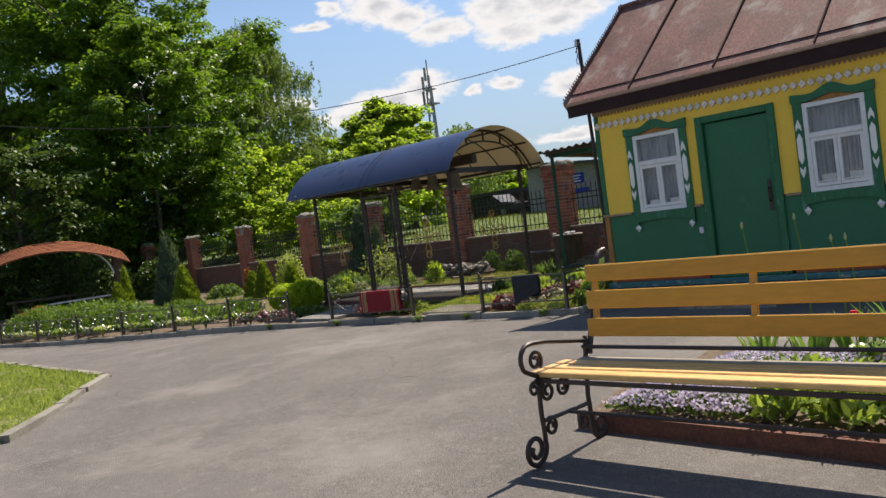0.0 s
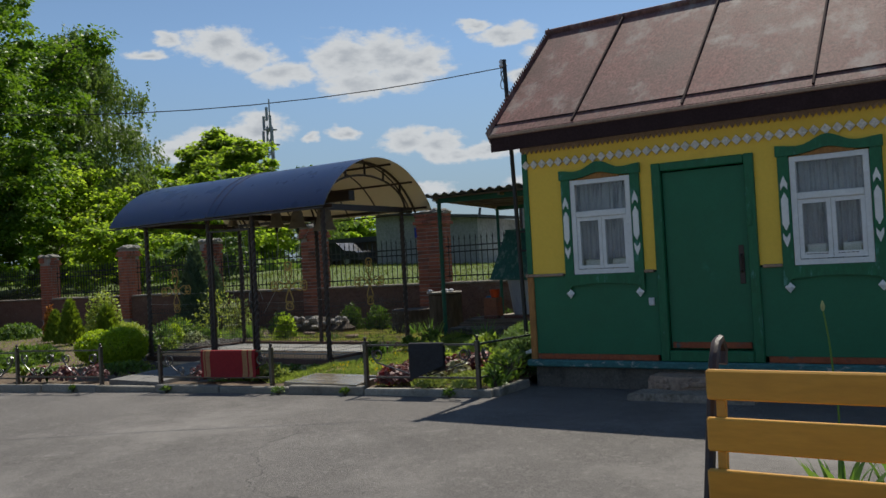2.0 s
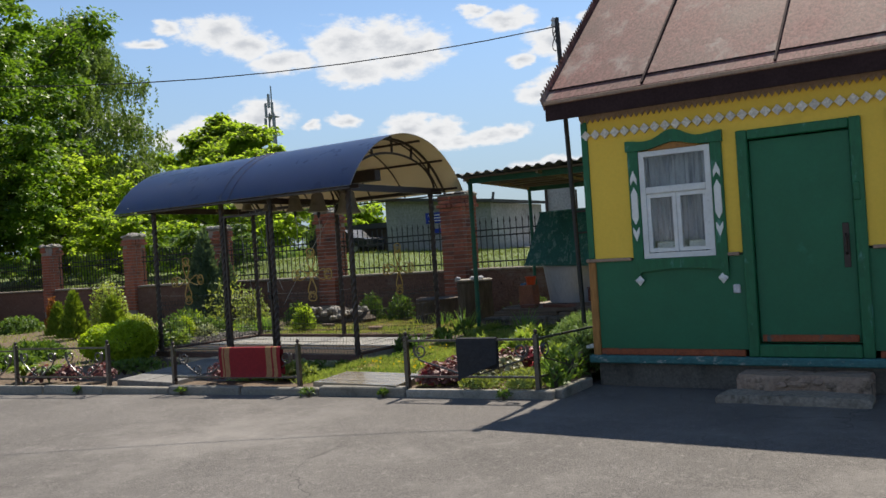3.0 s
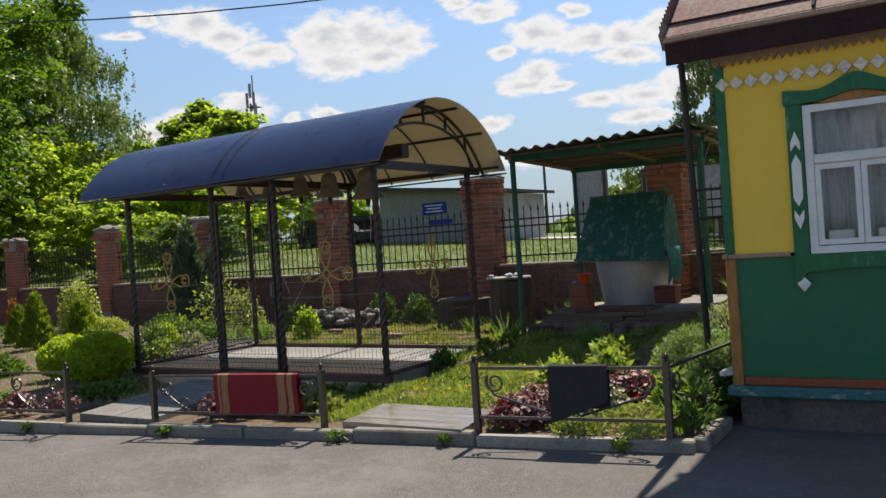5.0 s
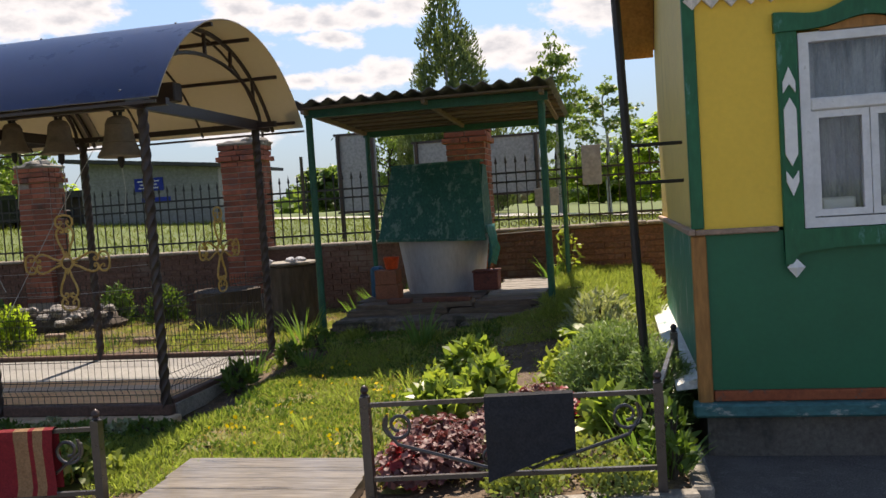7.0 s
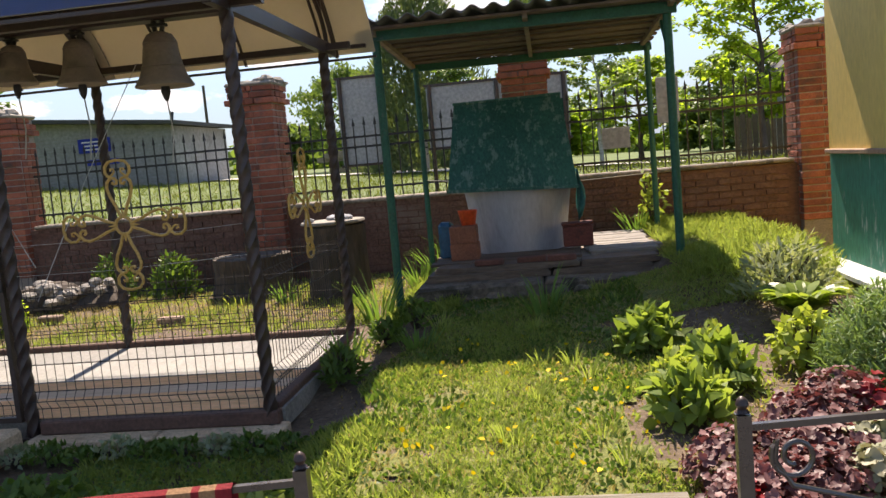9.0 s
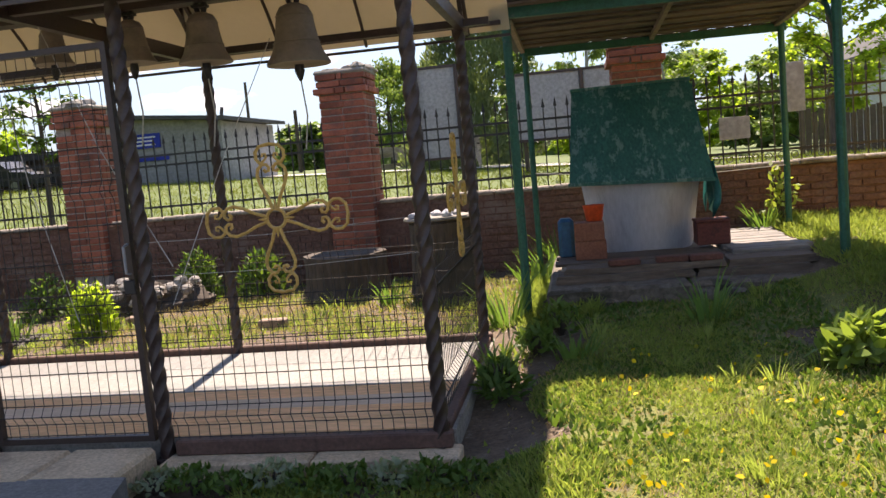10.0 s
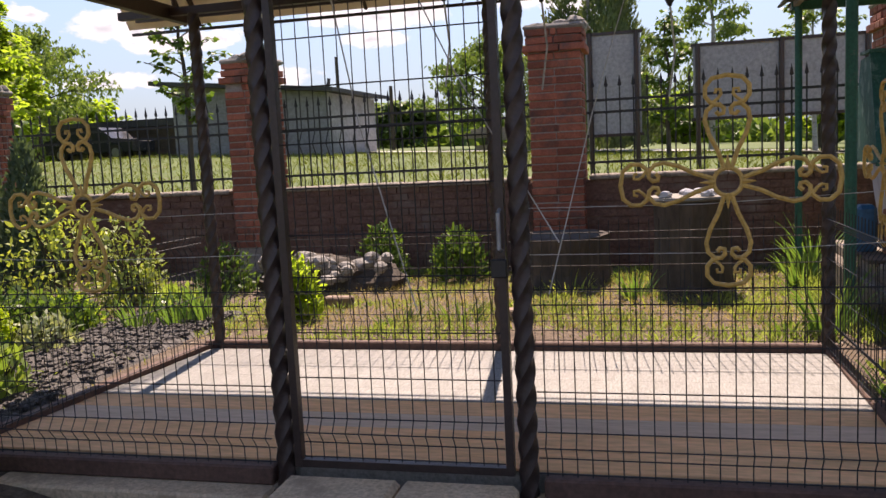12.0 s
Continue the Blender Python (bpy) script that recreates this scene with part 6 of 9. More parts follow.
# paving between kerb and pavilion
slab = thing("board_step", (-8.64, 8.85, 0.06), "pale weathered boards bridging the gap in the low fence", "boards")
for i in range(4):
    y0 = 8.56 + i * 0.146
    part("board", Mesh().prism([(y0, 0.05), (y0 + 0.142, 0.05), (y0 + 0.142, 0.118 + 0.006 * i), (y0, 0.112 + 0.006 * i)][::-1], "x", -9.17 + RND.uniform(-0.015, 0.015), -8.1 + RND.uniform(-0.015, 0.015)), "pale_slab", slab)
path = thing("path", (-12.25, 9.0, 0.08), "grey paved path from the yard to the pavilion", "path")
for i, (u0, u1) in enumerate(((0.0, 0.5), (0.505, 1.0))):
    for j in range(3):
        y0 = 8.22 + j * 0.6
        y1 = y0 + 0.59
        a0, a1 = -11.98 - 0.27 * (y0 - 8.1), -11.98 - 0.27 * (y1 - 8.1)
        m = Mesh()
        top = 0.105 + RND.uniform(-0.004, 0.004)
        m.v = [(a + u, y, z) for z in (0.0, top) for a, y, u in ((a0, y0, u0), (a0, y0, u1), (a1, y1, u1), (a1, y1, u0))]
        m.f = [(3, 2, 1, 0), (4, 5, 6, 7), (0, 1, 5, 4), (1, 2, 6, 5), (2, 3, 7, 6), (3, 0, 4, 7)]
        part("paving_slab", m, "path_grey", path)
# ---------------- bench and flower bed ----------------
BZ = -0.095


def bench():
    root = thing("bench", (-1.95, 3.9, BZ), "yellow slatted garden bench on dark wrought iron scroll legs", "bench")
    x0, x1 = -3.02, -0.86
    # seat slats are paler than the back slats
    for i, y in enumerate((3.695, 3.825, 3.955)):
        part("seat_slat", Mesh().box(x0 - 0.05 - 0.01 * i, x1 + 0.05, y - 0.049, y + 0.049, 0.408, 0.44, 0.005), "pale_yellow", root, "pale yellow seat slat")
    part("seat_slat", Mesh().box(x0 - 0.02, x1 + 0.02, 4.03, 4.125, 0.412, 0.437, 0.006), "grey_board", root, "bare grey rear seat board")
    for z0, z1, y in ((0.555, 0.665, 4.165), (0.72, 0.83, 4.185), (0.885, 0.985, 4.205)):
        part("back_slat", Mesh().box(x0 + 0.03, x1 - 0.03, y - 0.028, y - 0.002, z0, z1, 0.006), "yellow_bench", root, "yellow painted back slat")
    part("back_batten", Mesh().beam((-1.95, 4.172, 0.57), (-1.95, 4.222, 0.96), 0.03, 0.03, up=(0, 1, 0)), "yellow_bench", root)
    for x in (x0 + 0.07, x1 - 0.07):
        part("back_batten", Mesh().beam((x, 4.18, 0.57), (x, 4.222, 0.96), 0.028, 0.03, up=(0, 1, 0)), "yellow_bench", root)
    for x in (x0, x1):
        def put(name, path, r=0.014):
            part(name, Mesh().tube([(x, y, z) for y, z in path], r, 7), "bench_iron", root, "dark wrought iron" if name == "leg" else "", smooth=True)
        put("leg", [(3.67, 0.39), (3.645, 0.33), (3.64, 0.2), (3.65, 0.08)] + spiral(3.555, 0.015, 0.1, 0.03, 0.35, -1.65)[::1], 0.015)
        put("leg", [(4.14, 0.56), (4.12, 0.39), (4.10, 0.2), (4.11, 0.06)] + spiral(4.19, 0.0, 0.085, 0.025, math.pi - 0.3, 1.5), 0.015)
        put("armrest", [(4.15, 0.53), (3.95, 0.562), (3.75, 0.597), (3.63, 0.608)] + [(3.60 + 0.085 * math.cos(a), 0.522 + 0.085 * math.sin(a)) for a in [1.7 + i * 0.28 for i in range(9)]] + [(3.585, 0.44), (3.66, 0.41)], 0.014)
        part("upright", Mesh().tube([(x + 0.02, 4.14, 0.45), (x + 0.02, 4.19, 0.6), (x + 0.02, 4.27, 0.85), (x + 0.02, 4.33, 1.0), (x + 0.02, 4.37, 1.05), (x + 0.02, 4.42, 1.06), (x + 0.02, 4.455, 1.02), (x + 0.02, 4.44, 0.97)], 0.018, 8), "bench_iron", root, smooth=True)
        put("scroll", spiral(3.64, 0.505, 0.06, 0.016, -0.9, 1.5), 0.011)
        put("scroll", spiral(3.72, 0.315, 0.062, 0.018, 1.4, 1.5), 0.011)
        put("scroll", spiral(3.86, 0.315, 0.062, 0.018, 1.4, -1.5), 0.011)
        put("scroll", spiral(3.605, 0.35, 0.042, 0.014, 0.6, 1.3), 0.01)
        put("scroll", spiral(3.715, 0.11, 0.055, 0.016, 1.9, -1.4), 0.011)
        put("scroll", spiral(4.03, 0.06, 0.055, 0.016, 1.2, 1.4), 0.011)
        put("stretcher", [(3.65, 0.155), (4.1, 0.155)], 0.013)
        put("seat_bar", [(3.62, 0.388), (4.14, 0.388)], 0.013)
    for y, z in ((3.9, 0.15), (4.10, 0.50)):
        part("stretcher", Mesh().tube([(x0, y, z), (x1, y, z)], 0.012, 7), "bench_iron", root)
    part("front_rail", Mesh().box(x0 - 0.02, x1 + 0.02, 3.635, 3.655, 0.378, 0.402, 0.003), "bench_iron", root)
    return root


bench()

# the bed behind the bench
bed = thing("flower_bed", (-1.3, 6.0, -0.09), "raised flower bed edged with reddish painted boards and stones", "flower bed")
for a, b in (((-3.27, 4.33), (-1.3, 4.22)), ((-1.3, 4.22), (1.2, 4.1))):
    part("edging_board", Mesh().beam((*a, -0.04), (*b, -0.04), 0.07, 0.14), "terracotta", bed, "reddish edging board")
soil = Mesh()
for i in range(20):
    for j in range(20):
        u, v = i / 19, j / 19
        y = 4.3 + v * 2.3
        xl = -3.27 - 0.1 * (y - 4.3)
        x = xl + u * (1.2 - xl)
        soil.v.append((x, y, 0.0 + 0.04 * noise.noise((x * 2, y * 2, 1)) + 0.03 * math.sin(math.pi * v)))
soil.f = [(i * 20 + j, (i + 1) * 20 + j, (i + 1) * 20 + j + 1, i * 20 + j + 1) for i in range(19) for j in range(19)]
part("soil", soil, "soil", bed, smooth=True)
for i in range(10):
    sx = -2.1 + i * 0.3
    part("stone", Mesh().rock((sx, 5.35 + 0.12 * math.sin(i * 2.1), 0.07), (0.11 + 0.03 * math.sin(i), 0.09, 0.06), i + 40), "stone", bed, "pale border stone")

# the grass island at the yard's other side, with its kerb
lawn = thing("lawn", (-12.0, 3.5, -0.1), "patch of short sunlit lawn with a pale kerb", "lawn", kind="structure")
lm = Mesh()
edge = [(-8.2, 2.32), (-8.84, 2.85), (-9.53, 3.35), (-10.23, 3.84), (-11.02, 4.47), (-11.35, 4.55), (-12.5, 4.6), (-15.3, 4.72), (-19, 4.9), (-24, 4.8), (-30, 4.6), (-30, -4), (-12, -6), (-8.0, 0.5)]
lm.prism([(x, y) for x, y in edge], "z", -0.2, -0.06)
part("turf", lm, "turf", lawn)
for i in range(9):
    (xa, ya), (xb, yb) = edge[i], edge[i + 1]
    cuts = max(1, round(math.hypot(xb - xa, yb - ya) / 0.75))
    for k in range(cuts):
        u0, u1 = k / cuts + 0.01, (k + 1) / cuts - 0.01
        w0, w1 = RND.uniform(-0.02, 0.02), RND.uniform(-0.02, 0.02)
        part("kerb_stone", Mesh().beam((xa + (xb - xa) * u0, ya + (yb - ya) * u0 + w0, -0.1 + RND.uniform(-0.015, 0.01)), (xa + (xb - xa) * u1, ya + (yb - ya) * u1 + w1, -0.1 + RND.uniform(-0.015, 0.01)), 0.12, 0.13), "concrete", lawn)

# ---------------- the well under its shelter ----------------
def shelter():
    root = thing("well_shelter", (-8.6, 14.1, 0.1), "open shelter of green posts under a corrugated slate roof", "shelter")
    feet = ((-9.85, 13.15, 0.05, 2.46), (-9.83, 15.12, 0.05, 2.4), (-7.47, 13.2, 0.4, 2.44), (-7.41, 15.12, 0.4, 2.38))
    for x, y, z0, z1 in feet:
        part("post", Mesh().tube([(x, y, z0), (x, y, z1)], 0.036 if y < 14 else 0.03, 10), "shed_green", root, "green painted steel post")
    part("front_beam", Mesh().beam((-9.88, 13.12, 2.47), (-7.4, 13.17, 2.45), 0.05, 0.085), "shed_green", root, "green front beam")
    part("rear_beam", Mesh().beam((-9.88, 15.15, 2.4), (-7.36, 15.15, 2.38), 0.05, 0.07), "shed_green", root)
    for x in (-9.85, -8.6, -7.45):
        part("rafter", Mesh().beam((x, 12.98, 2.485), (x, 15.3, 2.41), 0.04, 0.05), "beam_grey", root)
    for k in range(9):
        y = 13.0 + k * 0.285
        z = 2.509 - (y - 13.0) * 0.033
        part("roof_board", Mesh().beam((-9.88, y, z), (-7.36, y, z - 0.005), 0.2 if k % 3 else 0.12, 0.018), "roof_board", root, "weathered board under the roof sheets")
    part("brace", Mesh().beam((-7.47, 13.2, 2.1), (-7.47, 13.55, 2.4), 0.03), "shed_green", root)
    # corrugated sheets
    for x0, x1, dz in ((-9.95, -9.05, 0.0), (-9.12, -8.2, 0.014), (-8.3, -7.33, 0.028)):
        m = Mesh()
        n = 54
        ys = (12.8, 14.1, 15.45)
        for side in (0, 1):
            for i in range(n + 1):
                x = x0 + (x1 - x0) * i / n
                for y in ys:
                    z = 2.555 - (y - 12.8) * 0.034 + 0.021 * math.cos((x + 10.02) * 2 * math.pi / 0.17) + dz * 0.6
                    m.v.append((x, y, z - 0.007 * side))
        k = len(ys)
        off = (n + 1) * k
        for i in range(n):
            for j in range(k - 1):
                a, b, c, d = i * k + j, (i + 1) * k + j, (i + 1) * k + j + 1, i * k + j + 1
                m.f += [(a, b, c, d), (off + d, off + c, off + b, off + a)]
            m.f += [(i * k, off + i * k, off + (i + 1) * k, (i + 1) * k), (i * k + k - 1, (i + 1) * k + k - 1, off + (i + 1) * k + k - 1, off + i * k + k - 1)]
        part("roof_sheet", m, "slate", root, "grey corrugated slate sheet", smooth=True)
    part("wire_line", Mesh().tube([(-9.83, 15.1, 1.2), (-8.5, 15.1, 1.05), (-7.41, 15.1, 1.08)], 0.004, 4), "rope", root)
    return root


shelter()
plat = thing("well_platform", (-8.6, 14.4, 0.0), "low two-stepped platform of old dark slabs under the well", "platform")
pr = random.Random(5)


def rough_slab(x0, x1, y0, y1, z0, z1, wob, seed):
    """A slab with a broken outline and an uneven top."""
    r = random.Random(seed)
    n = max(4, int((x1 - x0) / 0.12))
    edge = [(x0 + (x1 - x0) * i / n, y0 + r.uniform(-wob, wob)) for i in range(n + 1)] + [(x1 - (x1 - x0) * i / n, y1) for i in range(n + 1)]
    m = Mesh()
    k = len(edge)
    cx, cy = (x0 + x1) / 2, (y0 + y1) / 2
    for z, s in ((z0, 1.0), (z1 - 0.03, 1.0 + wob * 0.2), (z1, 0.965)):
        for i, (x, y) in enumerate(edge):
            m.v.append((cx + (x - cx) * s + r.uniform(-wob, wob) * 0.3, cy + (y - cy) * s, z + (r.uniform(-wob, wob) * 0.4 if z > z0 else 0)))
    m.f = [(j * k + i, j * k + (i + 1) % k, (j + 1) * k + (i + 1) % k, (j + 1) * k + i) for j in range(2) for i in range(k)]
    m.f.append(tuple(2 * k + i for i in range(k)))
    return m


# doorstep below the cottage door: a rough stone riser behind a low broken ledge
r0 = random.Random(11)
step = thing("doorstep", (-4.5, 9.3, -0.03), "low doorstep of rough mortared stones below the green door", "step")
part("riser", rough_slab(-5.0, -3.98, 9.28, 9.6, -0.1, 0.19, 0.02, 71), "step_stone", step, "reddish rough stone riser")
part("ledge", rough_slab(-5.1, -3.96, 8.98, 9.3, -0.1, 0.065, 0.025, 72), "slab_stone", step, "broken grey concrete ledge")
for i in range(22):
    rx, rz = r0.uniform(-4.95, -4.03), r0.uniform(0.09, 0.16)
    part("stone", Mesh().rock((rx, 9.285, rz), (r0.uniform(0.04, 0.1), 0.02, r0.uniform(0.025, 0.05)), i), "step_stone", step)

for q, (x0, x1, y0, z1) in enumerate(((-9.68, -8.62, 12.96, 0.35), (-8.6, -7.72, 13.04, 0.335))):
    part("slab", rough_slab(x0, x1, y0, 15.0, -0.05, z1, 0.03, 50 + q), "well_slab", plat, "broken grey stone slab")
for q in range(7):
    rx = -9.6 + 0.27 * q + pr.uniform(-0.06, 0.06)
    part("stone", Mesh().rock((rx, 12.98 + pr.uniform(-0.03, 0.03), 0.22 + pr.uniform(-0.03, 0.04)), (pr.uniform(0.08, 0.15), 0.06, pr.uniform(0.04, 0.08)), 90 + q), "well_slab", plat)
for q, (x0, x1, y0, z0, z1) in enumerate(((-9.62, -8.55, 13.24, 0.345, 0.405), (-8.53, -7.68, 13.26, 0.33, 0.395), (-9.55, -8.3, 13.31, 0.405, 0.455), (-8.28, -7.62, 13.34, 0.395, 0.45))):
    part("plank", rough_slab(x0, x1, y0, y0 + 0.3, z0, z1, 0.014, 60 + q), "dark_plank", plat, "dark weathered plank")
part("fill", Mesh().box(-9.58, -7.72, 13.52, 15.05, 0.3, 0.435, 0.02), "slab_stone", plat)
# planks in the sun, given the paler plank colour
for q in range(9):
    y0 = 13.66 + q * 0.185
    part("plank", Mesh().box(-8.2 + pr.uniform(-0.03, 0.03), -7.56 + pr.uniform(-0.04, 0.04), y0, y0 + 0.175, 0.437, 0.475 + pr.uniform(0, 0.008), 0.008), "grey_plank", plat, "grey plank, paler for the sun on it")
for q in range(3):
    part("plank", Mesh().box(-9.6 + pr.uniform(-0.03, 0.03), -8.26, 13.62 + q * 0.2, 13.81 + q * 0.2, 0.436, 0.457 + pr.uniform(0, 0.004), 0.005), "dark_plank", plat)
for x in (-9.2, -8.83, -8.57):
    part("brick", Mesh().box(x, x + 0.25, 13.34 + pr.uniform(-0.015, 0.015), 13.46, 0.455, 0.503, 0.008), "terracotta", plat, "flat red brick")

well = thing("well", (-8.83, 14.66, 0.436), "whitewashed concrete well under a peeling green cover", "well")
part("ring", Mesh().lathe([(0.44, 0.0), (0.455, 0.05), (0.535, 0.6), (0.545, 0.64), (0.48, 0.65)], (-8.83, 14.66, 0.436), 36), "white_wash", well, "whitewashed concrete ring, wider at the top", smooth=True)
cover = part("cover", Mesh().prism([(14.13, 1.09), (15.2, 1.09), (14.9, 1.9), (14.66, 1.91)][::-1], "x", -9.4, -8.31), "well_green", well, "green metal cover with peeling paint")
part("lid", Mesh().add([(-9.47, 14.08, 1.095), (-8.24, 14.08, 1.05), (-8.34, 14.62, 1.955), (-9.4, 14.62, 1.94), (-9.47, 14.105, 1.09), (-8.24, 14.105, 1.045), (-8.34, 14.645, 1.95), (-9.4, 14.645, 1.935)],
     [(0, 1, 2, 3), (7, 6, 5, 4), (0, 4, 5, 1), (1, 5, 6, 2), (2, 6, 7, 3), (3, 7, 4, 0)]), "well_green", cover)
part("lid_seam", Mesh().beam((-8.99, 14.1, 1.1), (-8.97, 14.615, 1.945), 0.014, 0.01), "well_green", cover)
part("lid_edge", Mesh().beam((-9.48, 14.08, 1.095), (-8.23, 14.08, 1.048), 0.03, 0.03), "well_green", cover)
part("top_board", Mesh().beam((-9.41, 14.74, 1.945), (-8.33, 14.74, 1.955), 0.28, 0.025), "well_green", cover)
cloth = Mesh()
for i in range(9):
    for j in range(7):
        y = 14.15 + 0.62 * i / 8
        z = 1.2 - 0.5 * j / 6 * (0.75 + 0.25 * math.sin(i * 1.7))
        cloth.v.append((-8.235 + 0.05 * math.sin(i * 1.9 + j * 0.5) * (j / 6) + 0.03 * j / 6, y, z))
cloth.f = [(i * 7 + j, (i + 1) * 7 + j, (i + 1) * 7 + j + 1, i * 7 + j + 1) for i in range(8) for j in range(6)]
ob_cloth = part("tarpaulin", cloth, "teal_cloth", well, "teal tarpaulin hanging at the side", smooth=True)
solid = ob_cloth.modifiers.new("thickness", "SOLIDIFY")
solid.thickness = 0.006
bs = thing("brick_stack", (-9.33, 13.9, 0.458), "two stacked orange clay blocks beside the well", "blocks")
for k in range(2):
    part("block", Mesh().box(-9.46 + pr.uniform(-0.008, 0.008), -9.2 + pr.uniform(-0.008, 0.008), 13.78, 14.0, 0.458 + k * 0.161, 0.618 + k * 0.161, 0.008), "block_orange", bs)
single("bucket", Mesh().lathe([(0.062, 0.0), (0.068, 0.005), (0.09, 0.13), (0.095, 0.137), (0.085, 0.133), (0.058, 0.012)], (-9.28, 13.89, 0.781), 18), "orange_plastic", (-9.28, 13.89, 0.781), "small orange plastic bucket on the clay blocks", "bucket", smooth=True)
single("canister", Mesh().box(-9.6, -9.46, 14.08, 14.24, 0.436, 0.8, 0.03), "blue_plastic", (-9.53, 14.16, 0.436), "blue plastic canister beside the well", "canister")
rb = thing("crate", (-8.26, 14.2, 0.48), "dark red wooden box on the well platform", "box")
part("body", Mesh().box(-8.41, -8.13, 14.1, 14.34, 0.479, 0.675, 0.01), "crate_red", rb)
part("lid", Mesh().box(-8.42, -8.12, 14.09, 14.35, 0.677, 0.7, 0.008), "crate_red", rb)

# stumps behind the pavilion
def stump(x, y, r, h, seed, tray):
    rr = random.Random(seed)
    root = thing("tree_stump", (x, y, 0.05), "thick dark old tree stump" + (" topped by a flat stone" if tray else " beside the wall"), "stump", "tree stumps by the wall")
    m = Mesh()
    n = 20
    ph = [rr.uniform(0, 6) for _ in range(4)]
    prof = [(1.25, -0.05), (1.1, 0.1), (1.0, 0.35), (0.98, 0.7), (1.02, 0.97), (0.9, 1.0)]
    for q, z in prof:
        for k in range(n):
            a = 2 * math.pi * k / n
            w = 1 + 0.08 * math.sin(3 * a + ph[0]) + 0.06 * math.sin(7 * a + ph[1]) * (1.2 - z)
            m.v.append((x + r * q * w * math.cos(a), y + r * q * w * math.sin(a), 0.05 + h * z))
    m.f = [(i * n + k, i * n + (k + 1) % n, (i + 1) * n + (k + 1) % n, (i + 1) * n + k) for i in range(len(prof) - 1) for k in range(n)]
    m.f.append(tuple((len(prof) - 1) * n + k for k in range(n)))
    part("trunk", m, "bark", root)
    if tray:
        part("flat_stone", Mesh().lathe([(0.3, 0), (0.34, 0.015), (0.33, 0.035), (0.05, 0.04)], (x, y, 0.05 + h), 14), "concrete", root)
        for k in range(6):
            part("pebble", Mesh().rock((x + rr.uniform(-0.24, 0.24), y + rr.uniform(-0.2, 0.2), 0.105 + h), (0.06, 0.05, 0.035), k + seed), "white_wash", root)
    return root


stump(-10.75, 14.55, 0.3, 0.8, 1, True)
stump(-11.85, 15.0, 0.42, 0.5, 2, False)
mound = Mesh().rock((-14.0, 14.85, 0.12), (0.75, 0.36, 0.3), 77, 14, 7)
rk = thing("rock_pile", (-13.95, 14.75, 0.1), "heap of pale field stones around a sunken plant bed", "rocks")
for k in range(34):
    a = k / 34
    part("rock", Mesh().rock((-14.6 + 1.2 * a + pr.uniform(-0.05, 0.05), 14.65 + pr.uniform(-0.2, 0.2) + 0.12 * math.sin(a * 9), 0.3 + pr.uniform(-0.08, 0.12)), (pr.uniform(0.06, 0.13), pr.uniform(0.06, 0.1), pr.uniform(0.04, 0.075)), k + 100), "stone", rk)
# dark core that shows between the stones
part("mound", mound, "bark", rk, "dark mound under the stones")
for k, (bx, by) in enumerate(((-12.05, 13.35), (-13.6, 13.9))):
    single("stone_block", Mesh().box(bx - 0.12, bx + 0.12, by - 0.06, by + 0.06, 0.1, 0.19, 0.012), "step_stone", (bx, by, 0.1), "loose brown stone block lying in the grass", "stone", "loose stone blocks")

# ---------------- beyond the wall ----------------
def strip(name, line, width, lift, material, label, category):
    m = Mesh()
    for i, (x, y) in enumerate(line):
        a, b = Vector(line[max(0, i - 1)]), Vector(line[min(len(line) - 1, i + 1)])
        d = (b - a).normalized()
        s = Vector((-d.y, d.x)) * width / 2
        for q in (Vector((x, y)) - s, Vector((x, y)) + s):
            m.v.append((q.x, q.y, far_height(q.x, q.y) + lift))
    m.f = [(2 * i, 2 * i + 2, 2 * i + 3, 2 * i + 1) for i in range(len(line) - 1)]
    return single(name, m, material, (0, 0, 0), label, category, kind="structure")


lane = [(40, 18.5), (24, 21.5), (14, 24), (6, 27), (0, 29.5), (-4, 31.5), (-8, 33.2), (-12, 34.8), (-16, 36), (-20, 37.5), (-26, 40), (-34, 43), (-50, 48), (-90, 60)]
dense = []
for (xa, ya), (xb, yb) in zip(lane[:-1], lane[1:]):
    dense += [(xa + (xb - xa) * k / 5, ya + (yb - ya) * k / 5) for k in range(5)]
strip("lane", dense, 3.4, 0.06, "road", "pale sunlit gravel lane across the grassland", "road")

# low white brick building with a blue sign
bld = thing("shed_building", (-24.2, 36.0, 1.0), "low white brick utility building with a flat grey roof", "building")
part("wall", Mesh().box(-27.2, -21.4, 34.0, 39.0, 0.4, 3.45), "white_brick", bld, "white brick wall")
joints = Mesh()
for k in range(1, 22):
    joints.box(-27.195, -21.405, 33.99, 34.0, 1.0 + k * 0.11, 1.008 + k * 0.11)
part("brick_joints", joints, "concrete", bld, kind="stuff")
part("roof", Mesh().prism([(-27.7, 4.05), (-21.0, 3.45), (-21.0, 3.58), (-27.7, 4.2)], "y", 33.4, 39.4), "grey_roof", bld, "grey felt roof")
part("gable_band", Mesh().prism([(-27.2, 3.45), (-21.4, 3.45), (-21.4, 3.47), (-27.2, 4.02)], "y", 34.0, 34.2), "white_brick", bld)
part("roof_pipe", Mesh().tube([(-21.6, 34.5, 3.4), (-21.5, 34.5, 3.95)], 0.06, 6), "grey_roof", bld)
signb = part("sign", Mesh().box(-24.85, -23.65, 33.9, 33.96, 2.75, 3.25, 0.01), "blue_sign", bld, "blue sign with white lines of print")
lines = Mesh()
